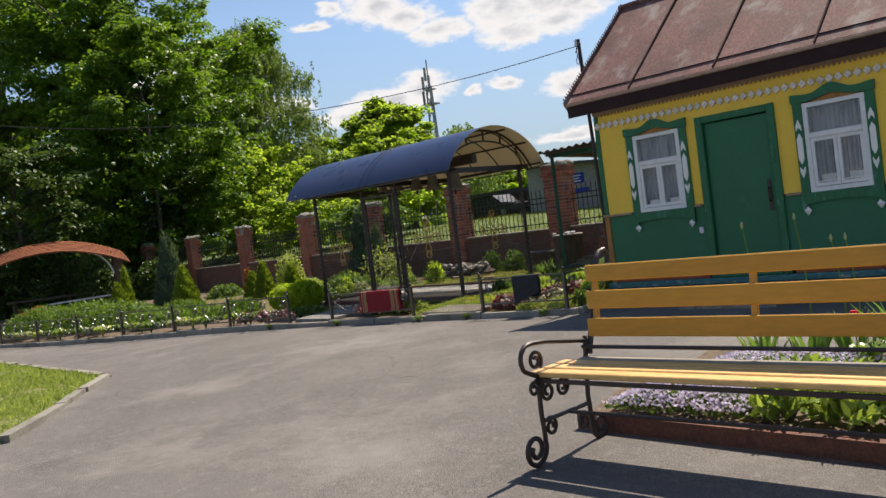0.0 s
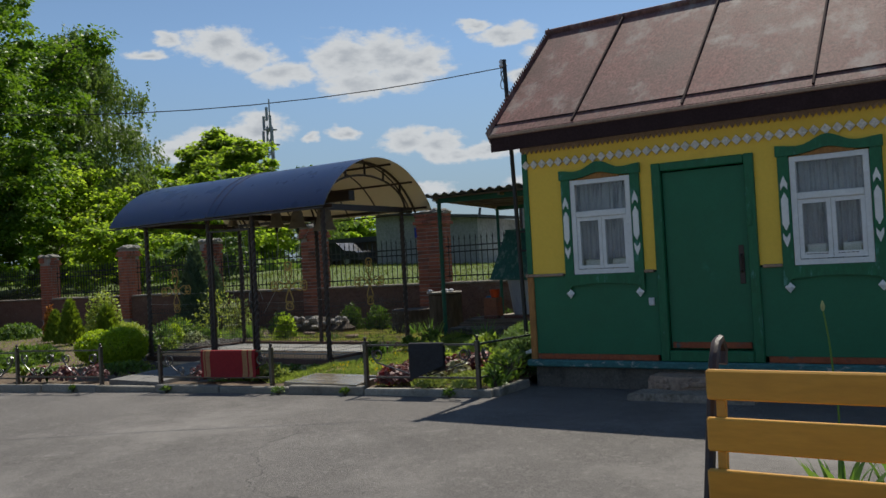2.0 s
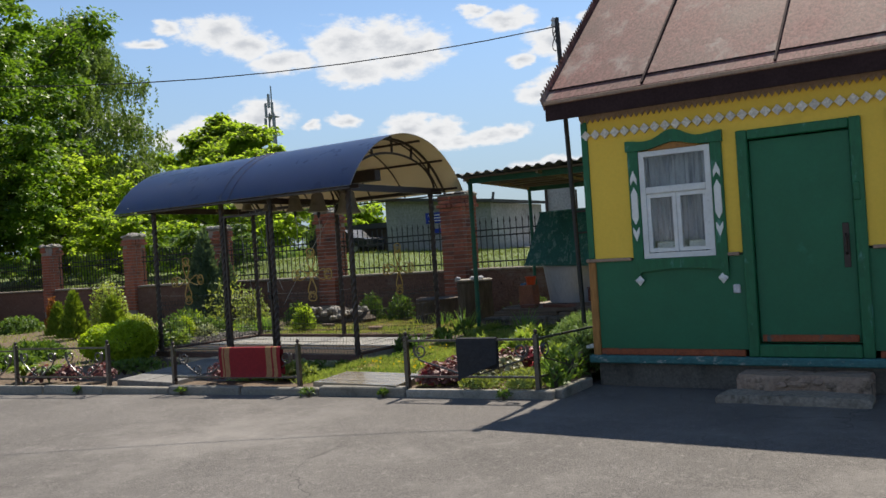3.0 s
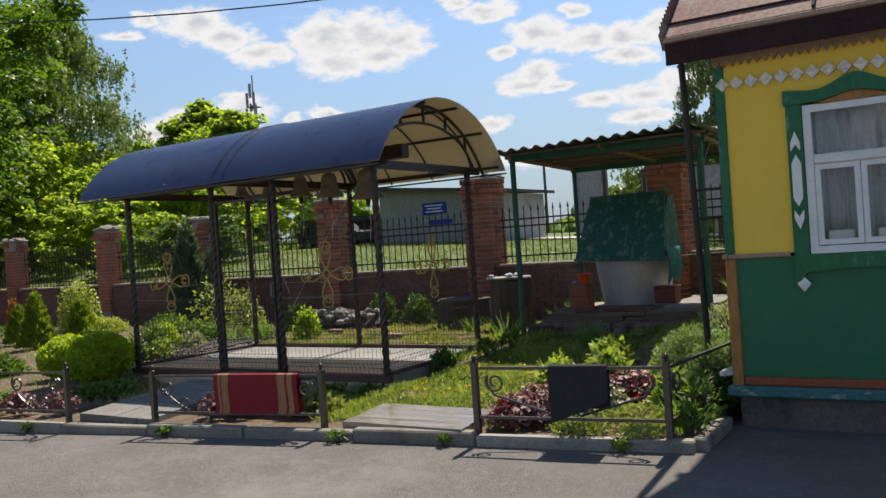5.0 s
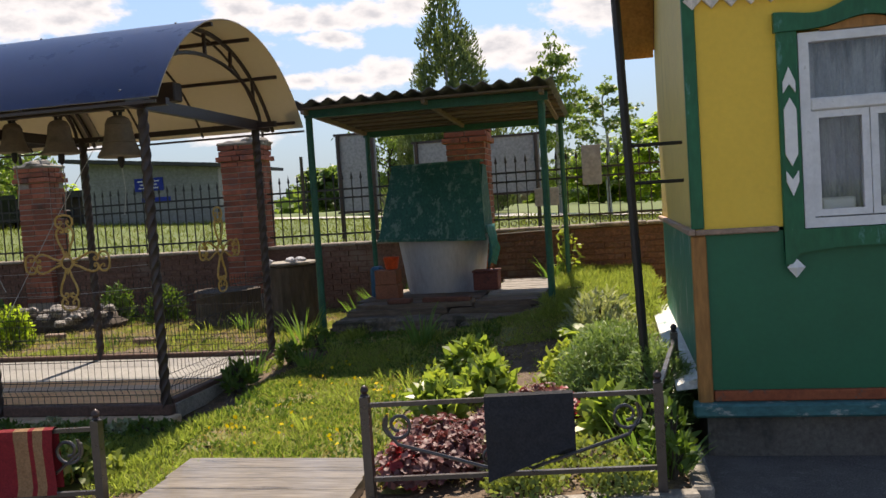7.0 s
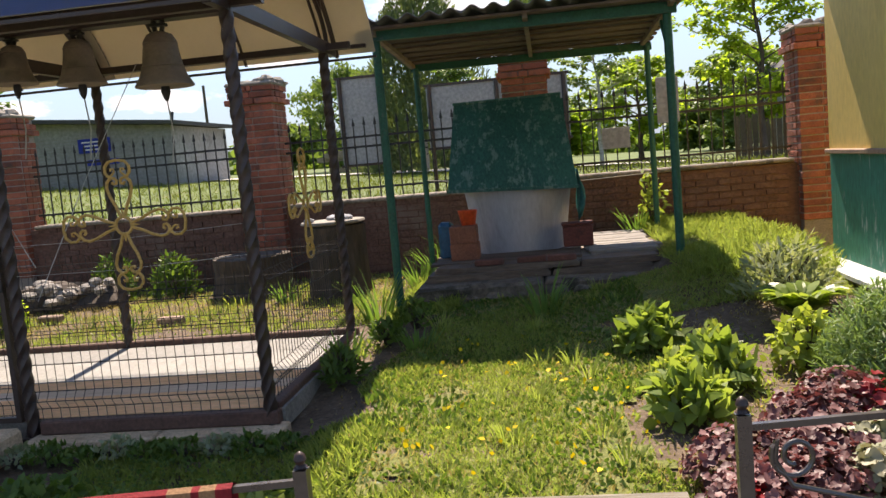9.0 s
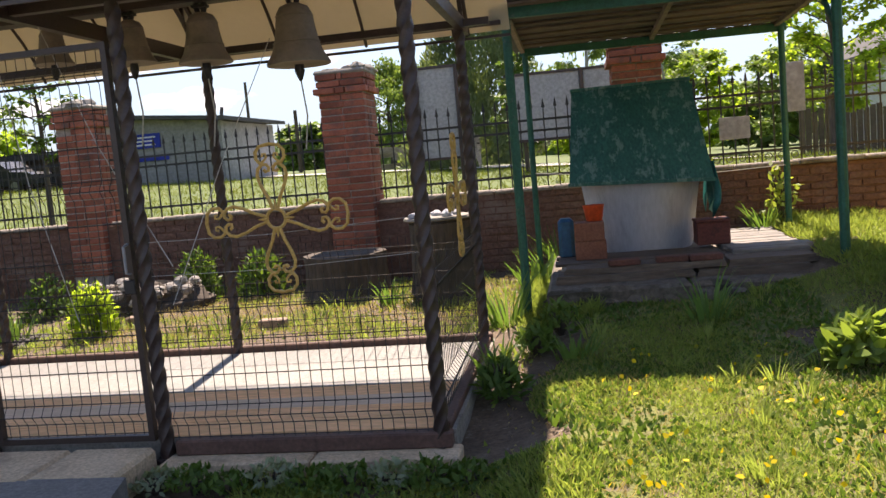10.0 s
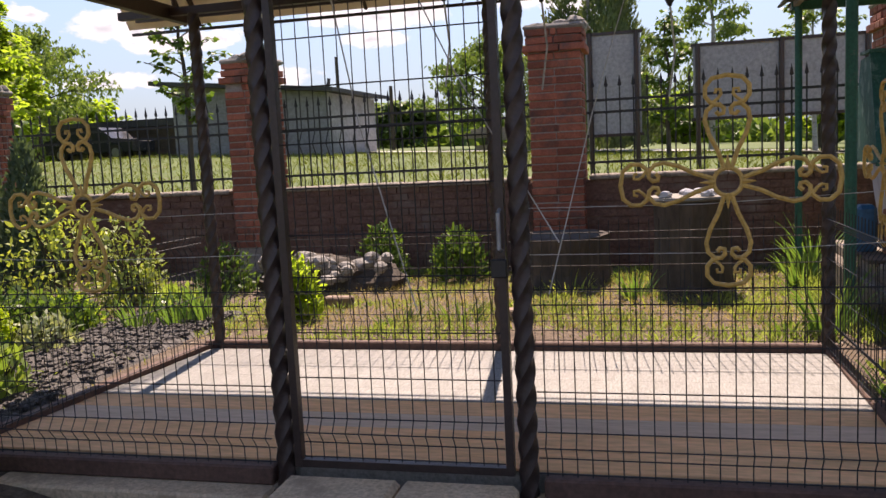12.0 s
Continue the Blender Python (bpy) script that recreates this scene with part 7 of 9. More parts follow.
for k, w in enumerate((0.9, 0.7, 0.85)):
    lines.box(-24.25 - w / 2, -24.25 + w / 2, 33.885, 33.899, 3.1 - k * 0.13, 3.15 - k * 0.13)
part("print", lines, "print_white", signb)
part("sign", Mesh().box(-24.6, -23.4, 33.92, 33.97, 2.3, 2.5, 0.01), "blue_sign", bld, "narrow blue sign")

# notice boards on posts
for x0, x1, z0, z1, posts in ((-11.92, -11.14, 1.46, 2.88, (-11.86, -11.2)), (-10.42, -8.1, 1.62, 2.62, (-10.36, -9.25, -8.16))):
    nb = thing("notice_board", ((x0 + x1) / 2, 20.0, 0.85), "pale grey notice board seen from behind on dark posts", "sign", "boards beyond the wall")
    part("panel", Mesh().box(x0, x1, 20.0, 20.03, z0, z1, 0.004), "board_grey", nb)
    for zf in (z1 + 0.019, z0 - 0.019):
        part("frame_bar", Mesh().box(x0 - 0.03, x1 + 0.03, 19.98, 20.05, zf - 0.021, zf + 0.021), "brown_iron", nb)
    for px in posts:
        part("post", Mesh().tube([(px, 19.96, 0.6), (px, 19.96, z1 + 0.03)], 0.035, 8), "brown_iron", nb)
# plates wired to the fence
for x0, x1, z0, z1 in ((-7.86, -7.54, 1.36, 1.6), (-7.22, -6.97, 1.6, 2.12)):
    single("sign_plate", Mesh().box(x0, x1, WALL_Y - 0.015, WALL_Y - 0.005, z0, z1, 0.003), "board_grey", ((x0 + x1) / 2, WALL_Y - 0.01, z0), "blank grey plate wired to the iron fence", "sign", "plates on the iron fence")


def car(x, y, material, label):
    z = far_height(x, y)
    root = thing("car", (x, y, z), label, "car")
    body = [(-2.05, 0.35), (2.05, 0.35), (2.1, 0.75), (1.9, 0.85), (1.15, 0.92), (0.55, 1.38), (-0.95, 1.42), (-1.75, 0.98), (-2.1, 0.9)]
    part("body", Mesh().prism([(x + u, z + v) for u, v in body][::-1], "y", y - 0.8, y + 0.8), material, root)
    win = [(-1.45, 0.98), (0.95, 0.95), (0.5, 1.3), (-0.9, 1.33)]
    part("window", Mesh().prism([(x + u, z + v) for u, v in win][::-1], "y", y - 0.815, y + 0.815), "car_dark", root)
    for u in (-1.3, 1.3):
        for s in (-0.75, 0.75):
            w = part("wheel", Mesh().tube([(x + u, y + s - 0.1, z + 0.32), (x + u, y + s + 0.1, z + 0.32)], 0.32, 16), "iron", root)
            part("rim", Mesh().tube([(x + u, y + s - 0.11, z + 0.32), (x + u, y + s + 0.11, z + 0.32)], 0.19, 12), "steel", w)


car(-14.0, 47.0, "car_dark", "dark parked car far beyond the wall")
car(-33.5, 38.5, "car_dark", "dark parked van beside the building")

# far garage and the house at the other side
gar = thing("garage", (-31.5, 40, 1.2), "low dark wooden garage in the grass", "garage")
part("wall", Mesh().box(-36.5, -29.6, 40, 44, 0.6, 3.0), "barn_wood", gar)
part("roof", Mesh().prism([(39.7, 3.0), (44.3, 3.0), (44.3, 3.15), (39.7, 3.3)], "x", -36.9, -29.2), "grey_roof", gar)
fh = thing("far_house", (4.5, 40, 0.5), "white house with a grey gable roof behind a dark board fence", "house")
part("wall", Mesh().box(1.6, 9.5, 38.0, 45, 0.2, 4.1), "white_metal", fh)
part("gable", Mesh().prism([(1.6, 4.1), (9.5, 4.1), (5.5, 6.9)], "y", 38.0, 38.2), "board_grey", fh)
part("roof", Mesh().prism([(1.1, 3.75), (5.55, 7.0), (10.0, 3.75), (10.0, 3.95), (5.55, 7.2), (1.1, 3.95)], "y", 37.6, 45.3), "grey_roof", fh)
part("window", Mesh().box(3.0, 4.2, 37.97, 38.02, 1.8, 3.1), "car_dark", fh)
bf = thing("board_fence", (0.5, 35, 0.6), "long dark board fence across the meadow", "fence")
for k in range(78):
    fx = -2.1 + k * 0.2
    part("board", Mesh().box(fx, fx + 0.18, 36.0, 36.03, 0.4, 2.0 + 0.08 * math.sin(k * 2.3), 0.004), "barn_wood", bf)
heap = thing("timber_heap", (-15.5, 42, 1.2), "grey heap of old timber in the far grass", "timber")
hr = random.Random(9)
for k in range(24):
    a = hr.uniform(-0.4, 0.4)
    hx, hy, hz = -17.5 + hr.uniform(0, 6.5), 42 + hr.uniform(-1, 1), 1.25 + hr.uniform(0, 0.9)
    part("beam", Mesh().beam((hx - 1.2 * math.cos(a), hy - 1.2 * math.sin(a), hz), (hx + 1.2 * math.cos(a), hy + 1.2 * math.sin(a), hz + hr.uniform(-0.2, 0.2)), 0.22), "grey_board", heap)

# transmitter mast
mst = thing("radio_mast", (-98.4, 100.0, 1.0), "tall lattice radio mast far away", "mast")
legs = [(-99.3, 99.4), (-97.5, 99.4), (-98.4, 101.0)]
for lx, ly in legs:
    part("leg", Mesh().tube([(lx, ly, 0.5), (-98.4 + (lx + 98.4) * 0.45, 100 + (ly - 100) * 0.45, 25.5)], 0.16, 6), "steel", mst)
br = Mesh()
for k in range(13):
    z0, z1 = 1 + k * 1.9, 2.9 + k * 1.9
    for a in range(3):
        (xa, ya), (xb, yb) = legs[a], legs[(a + 1) % 3]
        f0, f1 = 1 - 0.55 * z0 / 25.5, 1 - 0.55 * z1 / 25.5
        br.beam((-98.4 + (xa + 98.4) * f0, 100 + (ya - 100) * f0, z0), (-98.4 + (xb + 98.4) * f1, 100 + (yb - 100) * f1, z1), 0.12)
part("lattice", br, "steel", mst)
part("top_pole", Mesh().tube([(-98.4, 100, 25), (-98.4, 100, 30.0)], 0.11, 6), "steel", mst)
for k, (dx, dz) in enumerate(((-0.9, 22.6), (0.9, 22.6), (-0.7, 25.0), (0.7, 25.0), (0.0, 26.4))):
    part("antenna", Mesh().box(-98.4 + dx - 0.16, -98.4 + dx + 0.16, 99.2, 99.5, dz, dz + 2.2), "steel", mst)
part("platform", Mesh().box(-99.5, -97.3, 99.0, 101.0, 22.4, 22.6).box(-99.2, -97.6, 99.2, 100.8, 24.9, 25.05), "steel", mst)

# the overhead cable from the pole by the gable
cab = Mesh()
pts = []
for k in range(25):
    u = k / 24
    pts.append((-6.78 - 15.6 * u, 9.99 - 9.0 * u, 3.66 - 2.46 * u + 5.77 * u * u))
cab.tube(pts, 0.006, 5)
single("overhead_cable", cab, "iron", (-6.78, 9.99, 3.68), "thin black overhead cable from the pole", "cable")
for px, py, ph in ((-13.2, 52.0, 6.6), (-30.0, 58.0, 7.5), (-23.3, 47.5, 4.6), (-22.42, 0.97, 7.2)):
    up = thing("utility_pole", (px, py, far_height(px, py) if py > 10 else -0.1), "plain weathered wooden utility pole", "pole", "far utility poles")
    part("pole", Mesh().tube([(px, py, 0.5 if py > 10 else -0.4), (px, py, ph)], [0.12, 0.09], 8), "barn_wood", up)

# the orange-roofed canopy in the far garden corner
def canopy():
    cx, cy, az = -28.0, 10.1, radians(70)
    root = thing("garden_canopy", (cx, cy, 0.1), "garden canopy with an arched orange shingle roof", "canopy")
    ca, sa = math.cos(az), math.sin(az)

    def w(u, v, z):
        """u across the view, v away from the yard."""
        return (cx + u * ca - v * sa, cy + u * sa + v * ca, z)
    arc_pts = [(-2.3 + 4.6 * i / 24, 1.78 + 0.6 * (1 - ((i - 12) / 12) ** 2)) for i in range(25)]
    for k in range(8):
        m = Mesh()
        v0, v1 = -1.5 + k * 0.4, -1.5 + k * 0.4 + 0.42
        for lift in (0.0, 0.05):
            for u, z in arc_pts:
                m.v += [w(u, v0, z - lift + 0.14 * v0), w(u, v1, z - lift + 0.14 * v1 - 0.02)]
        n = 50
        m.f = [(2 * i, 2 * i + 2, 2 * i + 3, 2 * i + 1) for i in range(24)] + [(n + 2 * i + 1, n + 2 * i + 3, n + 2 * i + 2, n + 2 * i) for i in range(24)]
        m.f += [(2 * i, n + 2 * i, n + 2 * i + 2, 2 * i + 2) for i in range(24)] + [(2 * i + 1, 2 * i + 3, n + 2 * i + 3, n + 2 * i + 1) for i in range(24)]
        part("shingle_course", m, "orange_roof", root, "orange shingle course")
    for u in (-2.0, 2.0):
        for v in (-1.2, 1.4):
            part("post", Mesh().beam(w(u, v, -0.1), w(u, v, 1.86 + 0.14 * v), 0.14), "barn_wood", root)
    part("rail", Mesh().beam(w(-0.2, -1.2, 0.55), w(2.0, -1.2, 0.6), 0.05), "white_metal", root, "pale rail")
    part("hoop", Mesh().tube([w(0.9 + 0.9 * math.sin(a), -1.1, 1.1 + 0.95 * math.cos(a)) for a in [0.2 + i * 0.12 for i in range(11)]], 0.03, 6), "white_paint", root, "white bent pipe")
    part("table", Mesh().add([w(-1.4, -0.3, 0.75), w(0.6, -0.3, 0.75), w(0.6, 0.5, 0.75), w(-1.4, 0.5, 0.75), w(-1.4, -0.3, 0.7), w(0.6, -0.3, 0.7), w(0.6, 0.5, 0.7), w(-1.4, 0.5, 0.7)],
         [(0, 1, 2, 3), (7, 6, 5, 4), (0, 4, 5, 1), (1, 5, 6, 2), (2, 6, 7, 3), (3, 7, 4, 0)]), "barn_wood", root)
    for u in (-1.2, 0.4):
        part("table_leg", Mesh().beam(w(u, 0.1, 0.05), w(u, 0.1, 0.7), 0.1), "barn_wood", root)
    return root


canopy()

# ---------------- plants ----------------
def leafy(name, rng, at, along, length, width, material, parent, fold=0.25, label="", face=None, loose=0.6):
    quads = leaf_quads(rng, np.asarray(at) - np.array(base_of(parent)), np.asarray(along), length, width, fold, face, loose)
    ob = new(name, fast_mesh(name, quads, 6, material))
    ob.parent = parent
    return tagged(ob, label)


def tree(x, y, h, crown_r, crown_base, trunk_r, material, n_leaves, leaf_len, seed, label, bark="bark", weep=0.0, top_pow=0.6, clumps=150, z0=None, squash=1.0):
    rng = np.random.default_rng(seed)
    r = random.Random(seed)
    z0 = far_height(x, y) if z0 is None else z0
    root = thing("tree", (x, y, z0), label, "tree")
    n = 9
    path = [Vector((x + 0.02 * h * math.sin(i * 1.3 + seed) * (i / n), y + 0.02 * h * math.cos(i * 1.7 + seed) * (i / n), z0 - 0.2 + (h * 0.93 + 0.2) * i / n)) for i in range(n + 1)]
    part("trunk", Mesh().tube(path, [trunk_r * (1 - 0.93 * i / n) * (1.25 if i == 0 else 1) + 0.012 for i in range(n + 1)], 9), bark, root, smooth=True)
    mid = (crown_base + h) / 2
    half = (h - crown_base) / 2

    def reach(z):
        """The crown's radius at a height over the ground."""
        u = (z - crown_base) / (h - crown_base)
        u = min(1.0, max(0.0, u))
        return crown_r * max(0.05, (math.sin(math.pi * min(1.0, u * 0.97 + 0.03) ** top_pow)) ** 0.7)
    limbs = Mesh()
    ends = []
    nl = 20
    for k in range(nl):
        z = crown_base * 0.85 + (h * 0.88 - crown_base * 0.85) * (k + r.random() * 0.8) / nl
        a = k * 2.4 + r.uniform(-0.4, 0.4)
        ln = reach(z) * r.uniform(0.7, 0.98)
        i = min(n - 1, int(z / (h * 0.93) * n))
        p0 = path[i].lerp(path[i + 1], min(1.0, max(0.0, z / (h * 0.93) * n - i)))
        pts, rad = [], []
        for q in range(6):
            u = q / 5
            pts.append(p0 + Vector((math.cos(a) * ln * u, math.sin(a) * ln * u * squash, ln * (0.45 * u - (0.3 + weep) * u * u) + 0.25 * ln * u)))
            rad.append(max(0.012, trunk_r * 0.36 * (1 - u * 0.9) * (1 - 0.5 * z / h)))
        limbs.tube(pts, rad, 5)
        ends += pts[2:]
        for s in range(4):
            q0 = pts[2 + s % 4]
            b = a + r.uniform(-1.2, 1.2)
            l2 = ln * r.uniform(0.25, 0.5)
            q1 = q0 + Vector((math.cos(b) * l2 * 0.5, math.sin(b) * l2 * 0.5, l2 * 0.35))
            q2 = q0 + Vector((math.cos(b) * l2, math.sin(b) * l2, l2 * (0.45 - weep)))
            limbs.tube([q0, q1, q2], [0.03 * trunk_r / 0.25, 0.02 * trunk_r / 0.25, 0.008], 4)
            ends += [q1, q2, q2]
    part("limbwork", limbs, bark, root, kind="stuff")
    cl = [np.array(p) for p in ends if p.z - z0 < h * 1.02]
    while len(cl) < len(ends) + clumps:
        d = rng.normal(size=3)
        d /= np.linalg.norm(d)
        z = crown_base + (h - crown_base) * rng.random() ** 0.9
        a = rng.random() * 2 * math.pi
        rr = reach(z) * math.sqrt(rng.uniform(0.3, 1.0))
        p = np.array((x + rr * math.cos(a), y + rr * math.sin(a) * squash, z0 + z))
        if noise.noise(Vector(p) * (0.55 if h > 6 else 1.2)) > -0.12:
            cl.append(p)
    cl = np.array(cl)
    pick = rng.integers(0, len(cl), n_leaves)
    if weep:
        # strands of small leaves that hang from the twigs
        strand = rng.integers(0, 9, n_leaves)
        sway = np.random.default_rng(seed + 1).normal(size=(len(cl), 9, 3)) * crown_r * np.array((0.1, 0.1 * squash, 0.06))
        length = np.random.default_rng(seed + 2).uniform(0.12, 0.5, (len(cl), 9)) * crown_r * weep * 1.3
        u = rng.random(n_leaves)
        at = cl[pick] + sway[pick, strand] + rng.normal(size=(n_leaves, 3)) * crown_r * 0.012
        at[:, 2] -= u * length[pick, strand]
        along = rand_dirs(rng, n_leaves) * 0.7 + np.array((0, 0, -0.8))
        face = rand_dirs(rng, n_leaves) + np.array((0, 0, 0.3))
    else:
        # flat tufts: leaves on the upper side of each clump
        size = np.random.default_rng(seed + 1).uniform(0.06, 0.15, len(cl)) * crown_r
        d = rand_dirs(rng, n_leaves)
        d[:, 2] = np.abs(d[:, 2]) * np.where(rng.random(n_leaves) < 0.8, 1.0, -0.7)
        at = cl[pick] + d * (size[pick] * rng.uniform(0.55, 1.05, n_leaves))[:, None] * np.array((1, squash, 0.5 if crown_r > 4.5 else 0.8))
        along = d * np.array((1, 1, 0.2)) + rand_dirs(rng, n_leaves) * 0.5 + np.array((0, 0, -0.3))
        face = d * 0.7 + np.array((0, 0, 0.8))
    leafy("crown", rng, at, along, leaf_len, leaf_len * (0.85 if not weep else 0.5), material, root, face=face, loose=0.55)
    return root


def bush(name, x, y, r, h, material, n, leaf_len, leaf_w, seed, label, category="bush", z0=None, ball=False, group="", upright=0.4, core=None):
    """Leaves on stems that fan out from one foot."""
    rng = np.random.default_rng(seed)
    z0 = ground_z(x, y) if z0 is None else z0 + dip(x)
    root = thing(name, (x, y, z0), label, category, group)
    stems = Mesh()
    rr = random.Random(seed)
    for k in range(11):
        a = rr.uniform(0, 6.28)
        u = rr.uniform(0.2, 0.8)
        stems.tube([(x, y, z0 - 0.03), (x + r * u * 0.5 * math.cos(a), y + r * u * 0.5 * math.sin(a), z0 + h * 0.5), (x + r * u * math.cos(a), y + r * u * math.sin(a), z0 + h * 0.88)], [0.012, 0.008, 0.003], 4)
    part("stemwork", stems, "bark", root, kind="stuff")
    d = rand_dirs(rng, n)
    d[:, 2] = np.abs(d[:, 2]) if not ball else d[:, 2]
    rad = rng.uniform(0.72 if ball else 0.4, 1.0, n) ** 0.6
    lump = np.array([1 + 0.16 * noise.noise(Vector(v * 2.6) + Vector((seed, 0, 0))) for v in d[:n]]) if n < 9000 else 1.0
    sc = np.array((r, r, h * 0.5 if ball else h))
    at = d * sc * (rad * lump)[:, None] + np.array((x, y, z0 + (h * 0.5 if ball else 0.03)))
    along = d * 0.5 + rand_dirs(rng, n) * 0.9
    along[:, 2] += upright
    leafy("foliage", rng, at, along, leaf_len, leaf_w, material, root, face=d + np.array((0, 0, 0.5)), loose=0.7)
    return root


def conifer(x, y, r, h, material, n, seed, label, z0=None, spray=0.09, name="conifer", bark="bark", trunk_r=0.03, taper=0.8, ragged=0.0):
    rng = np.random.default_rng(seed)
    z0 = ground_z(x, y) if z0 is None else z0 + dip(x)
    root = thing(name, (x, y, z0), label, name)
    part("trunk", Mesh().tube([(x, y, z0 - 0.05), (x, y, z0 + h * 0.9)], [trunk_r, 0.006], 6), bark, root)
    u = 1 - np.sqrt(rng.random(n))
    a = rng.random(n) * 2 * math.pi
    rr = r * (1 - u) ** taper * (0.82 + 0.25 * np.sin(a * 5 + u * 20 + seed) * 0.4) * rng.uniform(0.65, 1.02, n)
    if ragged:
        lobe = np.array([noise.noise((math.cos(q) * 1.7, math.sin(q) * 1.7, v * 7.0)) for q, v in zip(a, u)])
        keep = lobe > -0.3
        u, a, rr, lobe = u[keep], a[keep], rr[keep] * (1 + ragged * lobe[keep]), lobe[keep]
        n = len(u)
    at = np.stack([x + rr * np.cos(a), y + rr * np.sin(a), z0 + 0.03 + u * h], axis=1)
    along = np.stack([np.cos(a) * 0.6, np.sin(a) * 0.6, np.ones(n) * 1.1], axis=1) + rng.normal(size=(n, 3)) * 0.3
    out = np.stack([np.cos(a), np.sin(a), np.full(n, 0.5)], axis=1)
    leafy("needles", rng, at, along, spray, spray * 0.4, material, root, face=out, loose=0.5)
    return root


def broad_leaf_plant(name, x, y, r, n, leaf_len, leaf_w, material, seed, label, category="plant", z0=None, lift=0.5, group="", droop=0.36):
    """A rosette of broad arching leaves, each with its own midrib fold."""
    rr = random.Random(seed)
    z0 = ground_z(x, y) if z0 is None else z0 + dip(x)
    root = thing(name, (x, y, z0), label, category, group)
    m = Mesh()
    for k in range(n):
        a = k * 2.399 + rr.uniform(-0.3, 0.3)
        u = (k + 1) / n
        tilt = 1.25 - 1.0 * u * (1 - lift * 0.5) + rr.uniform(-0.15, 0.15)
        ln = leaf_len * rr.uniform(0.75, 1.15)
        stem = r * 0.55 * u + 0.03
        d = Vector((math.cos(a), math.sin(a), 0))
        s = Vector((-math.sin(a), math.cos(a), 0))
        p = Vector((x, y, z0)) + d * stem * 0.35 + Vector((0, 0, stem * 0.9))
        base = len(m.v)
        w = leaf_w * rr.uniform(0.8, 1.15)
        steps_n = 5
        el = tilt
        for i in range(steps_n + 1):
            t = i / steps_n
            half = w * 0.5 * math.sin(math.pi * (t * 0.9 + 0.06)) ** 0.8 if i < steps_n else 0.004
            m.v += [tuple(p + s * half + Vector((0, 0, half * 0.45))), tuple(p), tuple(p - s * half + Vector((0, 0, half * 0.45)))]
            p = p + (d * math.cos(el) + Vector((0, 0, math.sin(el)))) * ln / steps_n
            el -= droop
        for i in range(steps_n):
            q = base + 3 * i
            m.f += [(q, q + 1, q + 4, q + 3), (q + 1, q + 2, q + 5, q + 4)]
        m.tube([(x, y, z0 - 0.02), tuple(Vector((x, y, z0)) + d * stem * 0.35 + Vector((0, 0, stem * 0.9)))], 0.004, 4)
    part("foliage", m, material, root, kind="stuff")
    return root


def ruffled_plant(x, y, r, h, n, size, material, seed, label, z0=None, group="red heucheras"):
    """A dome of round lobed wavy leaves on short stalks."""
    rng = np.random.default_rng(seed)
    z0 = ground_z(x, y) if z0 is None else z0 + dip(x)
    root = thing("heuchera", (x, y, z0), label, "plant", group)
    d = rand_dirs(rng, n)
    d[:, 2] = np.abs(d[:, 2]) + 0.1
    at = d * np.array((r, r, h)) * (rng.uniform(0.35, 1.0, n) ** 0.5)[:, None] + np.array((0, 0, 0.02))
    up = d * 0.7 + rng.normal(size=(n, 3)) * 0.45 + np.array((0, 0, 0.6))
    up /= np.linalg.norm(up, axis=1, keepdims=True)
    a = np.cross(up, rand_dirs(rng, n))
    a /= np.linalg.norm(a, axis=1, keepdims=True)
    b = np.cross(up, a)
    sz = size * rng.uniform(0.55, 1.25, n)
    k = 12
    ring = []
    for i in range(k):
        t = 2 * math.pi * i / k
        q = sz * (0.5 + 0.07 * math.cos(5 * t) - (0.3 if i == 0 else 0.0))
        wave = sz * 0.11 * np.sin(3 * t + rng.random(n) * 6) + sz * 0.1
        ring.append(at + a * (q * math.cos(t))[:, None] + b * (q * math.sin(t))[:, None] + up * wave[:, None])
    corners = np.stack(ring, axis=1)
    mid = at[:, None, :]

    me = bpy.data.meshes.new("foliage")
    verts = np.concatenate([mid, corners], axis=1).reshape(-1, 3)
    faces = [(13 * j, 13 * j + 1 + i, 13 * j + 1 + (i + 1) % k) for j in range(n) for i in range(k)]
    me.from_pydata(verts.tolist(), [], faces)
    me.materials.append(MAT[material])
    me.polygons.foreach_set("use_smooth", [True] * len(me.polygons))
    ob = new("foliage", me)
    ob.parent = root
    tagged(ob, kind="stuff")
    return root


def blade_clump(name, x, y, r, n, length, width, material, seed, label, category="plant", z0=None, group=""):
    """Sword-shaped blades that rise and bend outwards."""
    rr = random.Random(seed)
    z0 = ground_z(x, y) if z0 is None else z0 + dip(x)
    root = thing(name, (x, y, z0), label, category, group)
    m = Mesh()
    for k in range(n):
        a, q = rr.uniform(0, 6.283), r * math.sqrt(rr.random()) * 0.5
        d = Vector((math.cos(a), math.sin(a), 0))
        s = Vector((-math.sin(a + 0.6), math.cos(a + 0.6), 0))
        p = Vector((x, y, z0 - 0.02)) + d * q
        ln = length * rr.uniform(0.6, 1.1)
        el, base = 1.5 - rr.uniform(0.0, 0.35), len(m.v)
        for i in range(6):
            half = width * 0.5 * (1 - (i / 5) ** 2) + 0.0008
            m.v += [tuple(p + s * half), tuple(p - s * half)]
            p = p + (d * math.cos(el) + Vector((0, 0, math.sin(el)))) * ln / 5
            el -= rr.uniform(0.05, 0.22)
        m.f += [(base + 2 * i, base + 2 * i + 1, base + 2 * i + 3, base + 2 * i + 2) for i in range(5)]
    part("foliage", m, material, root, kind="stuff")
    return root


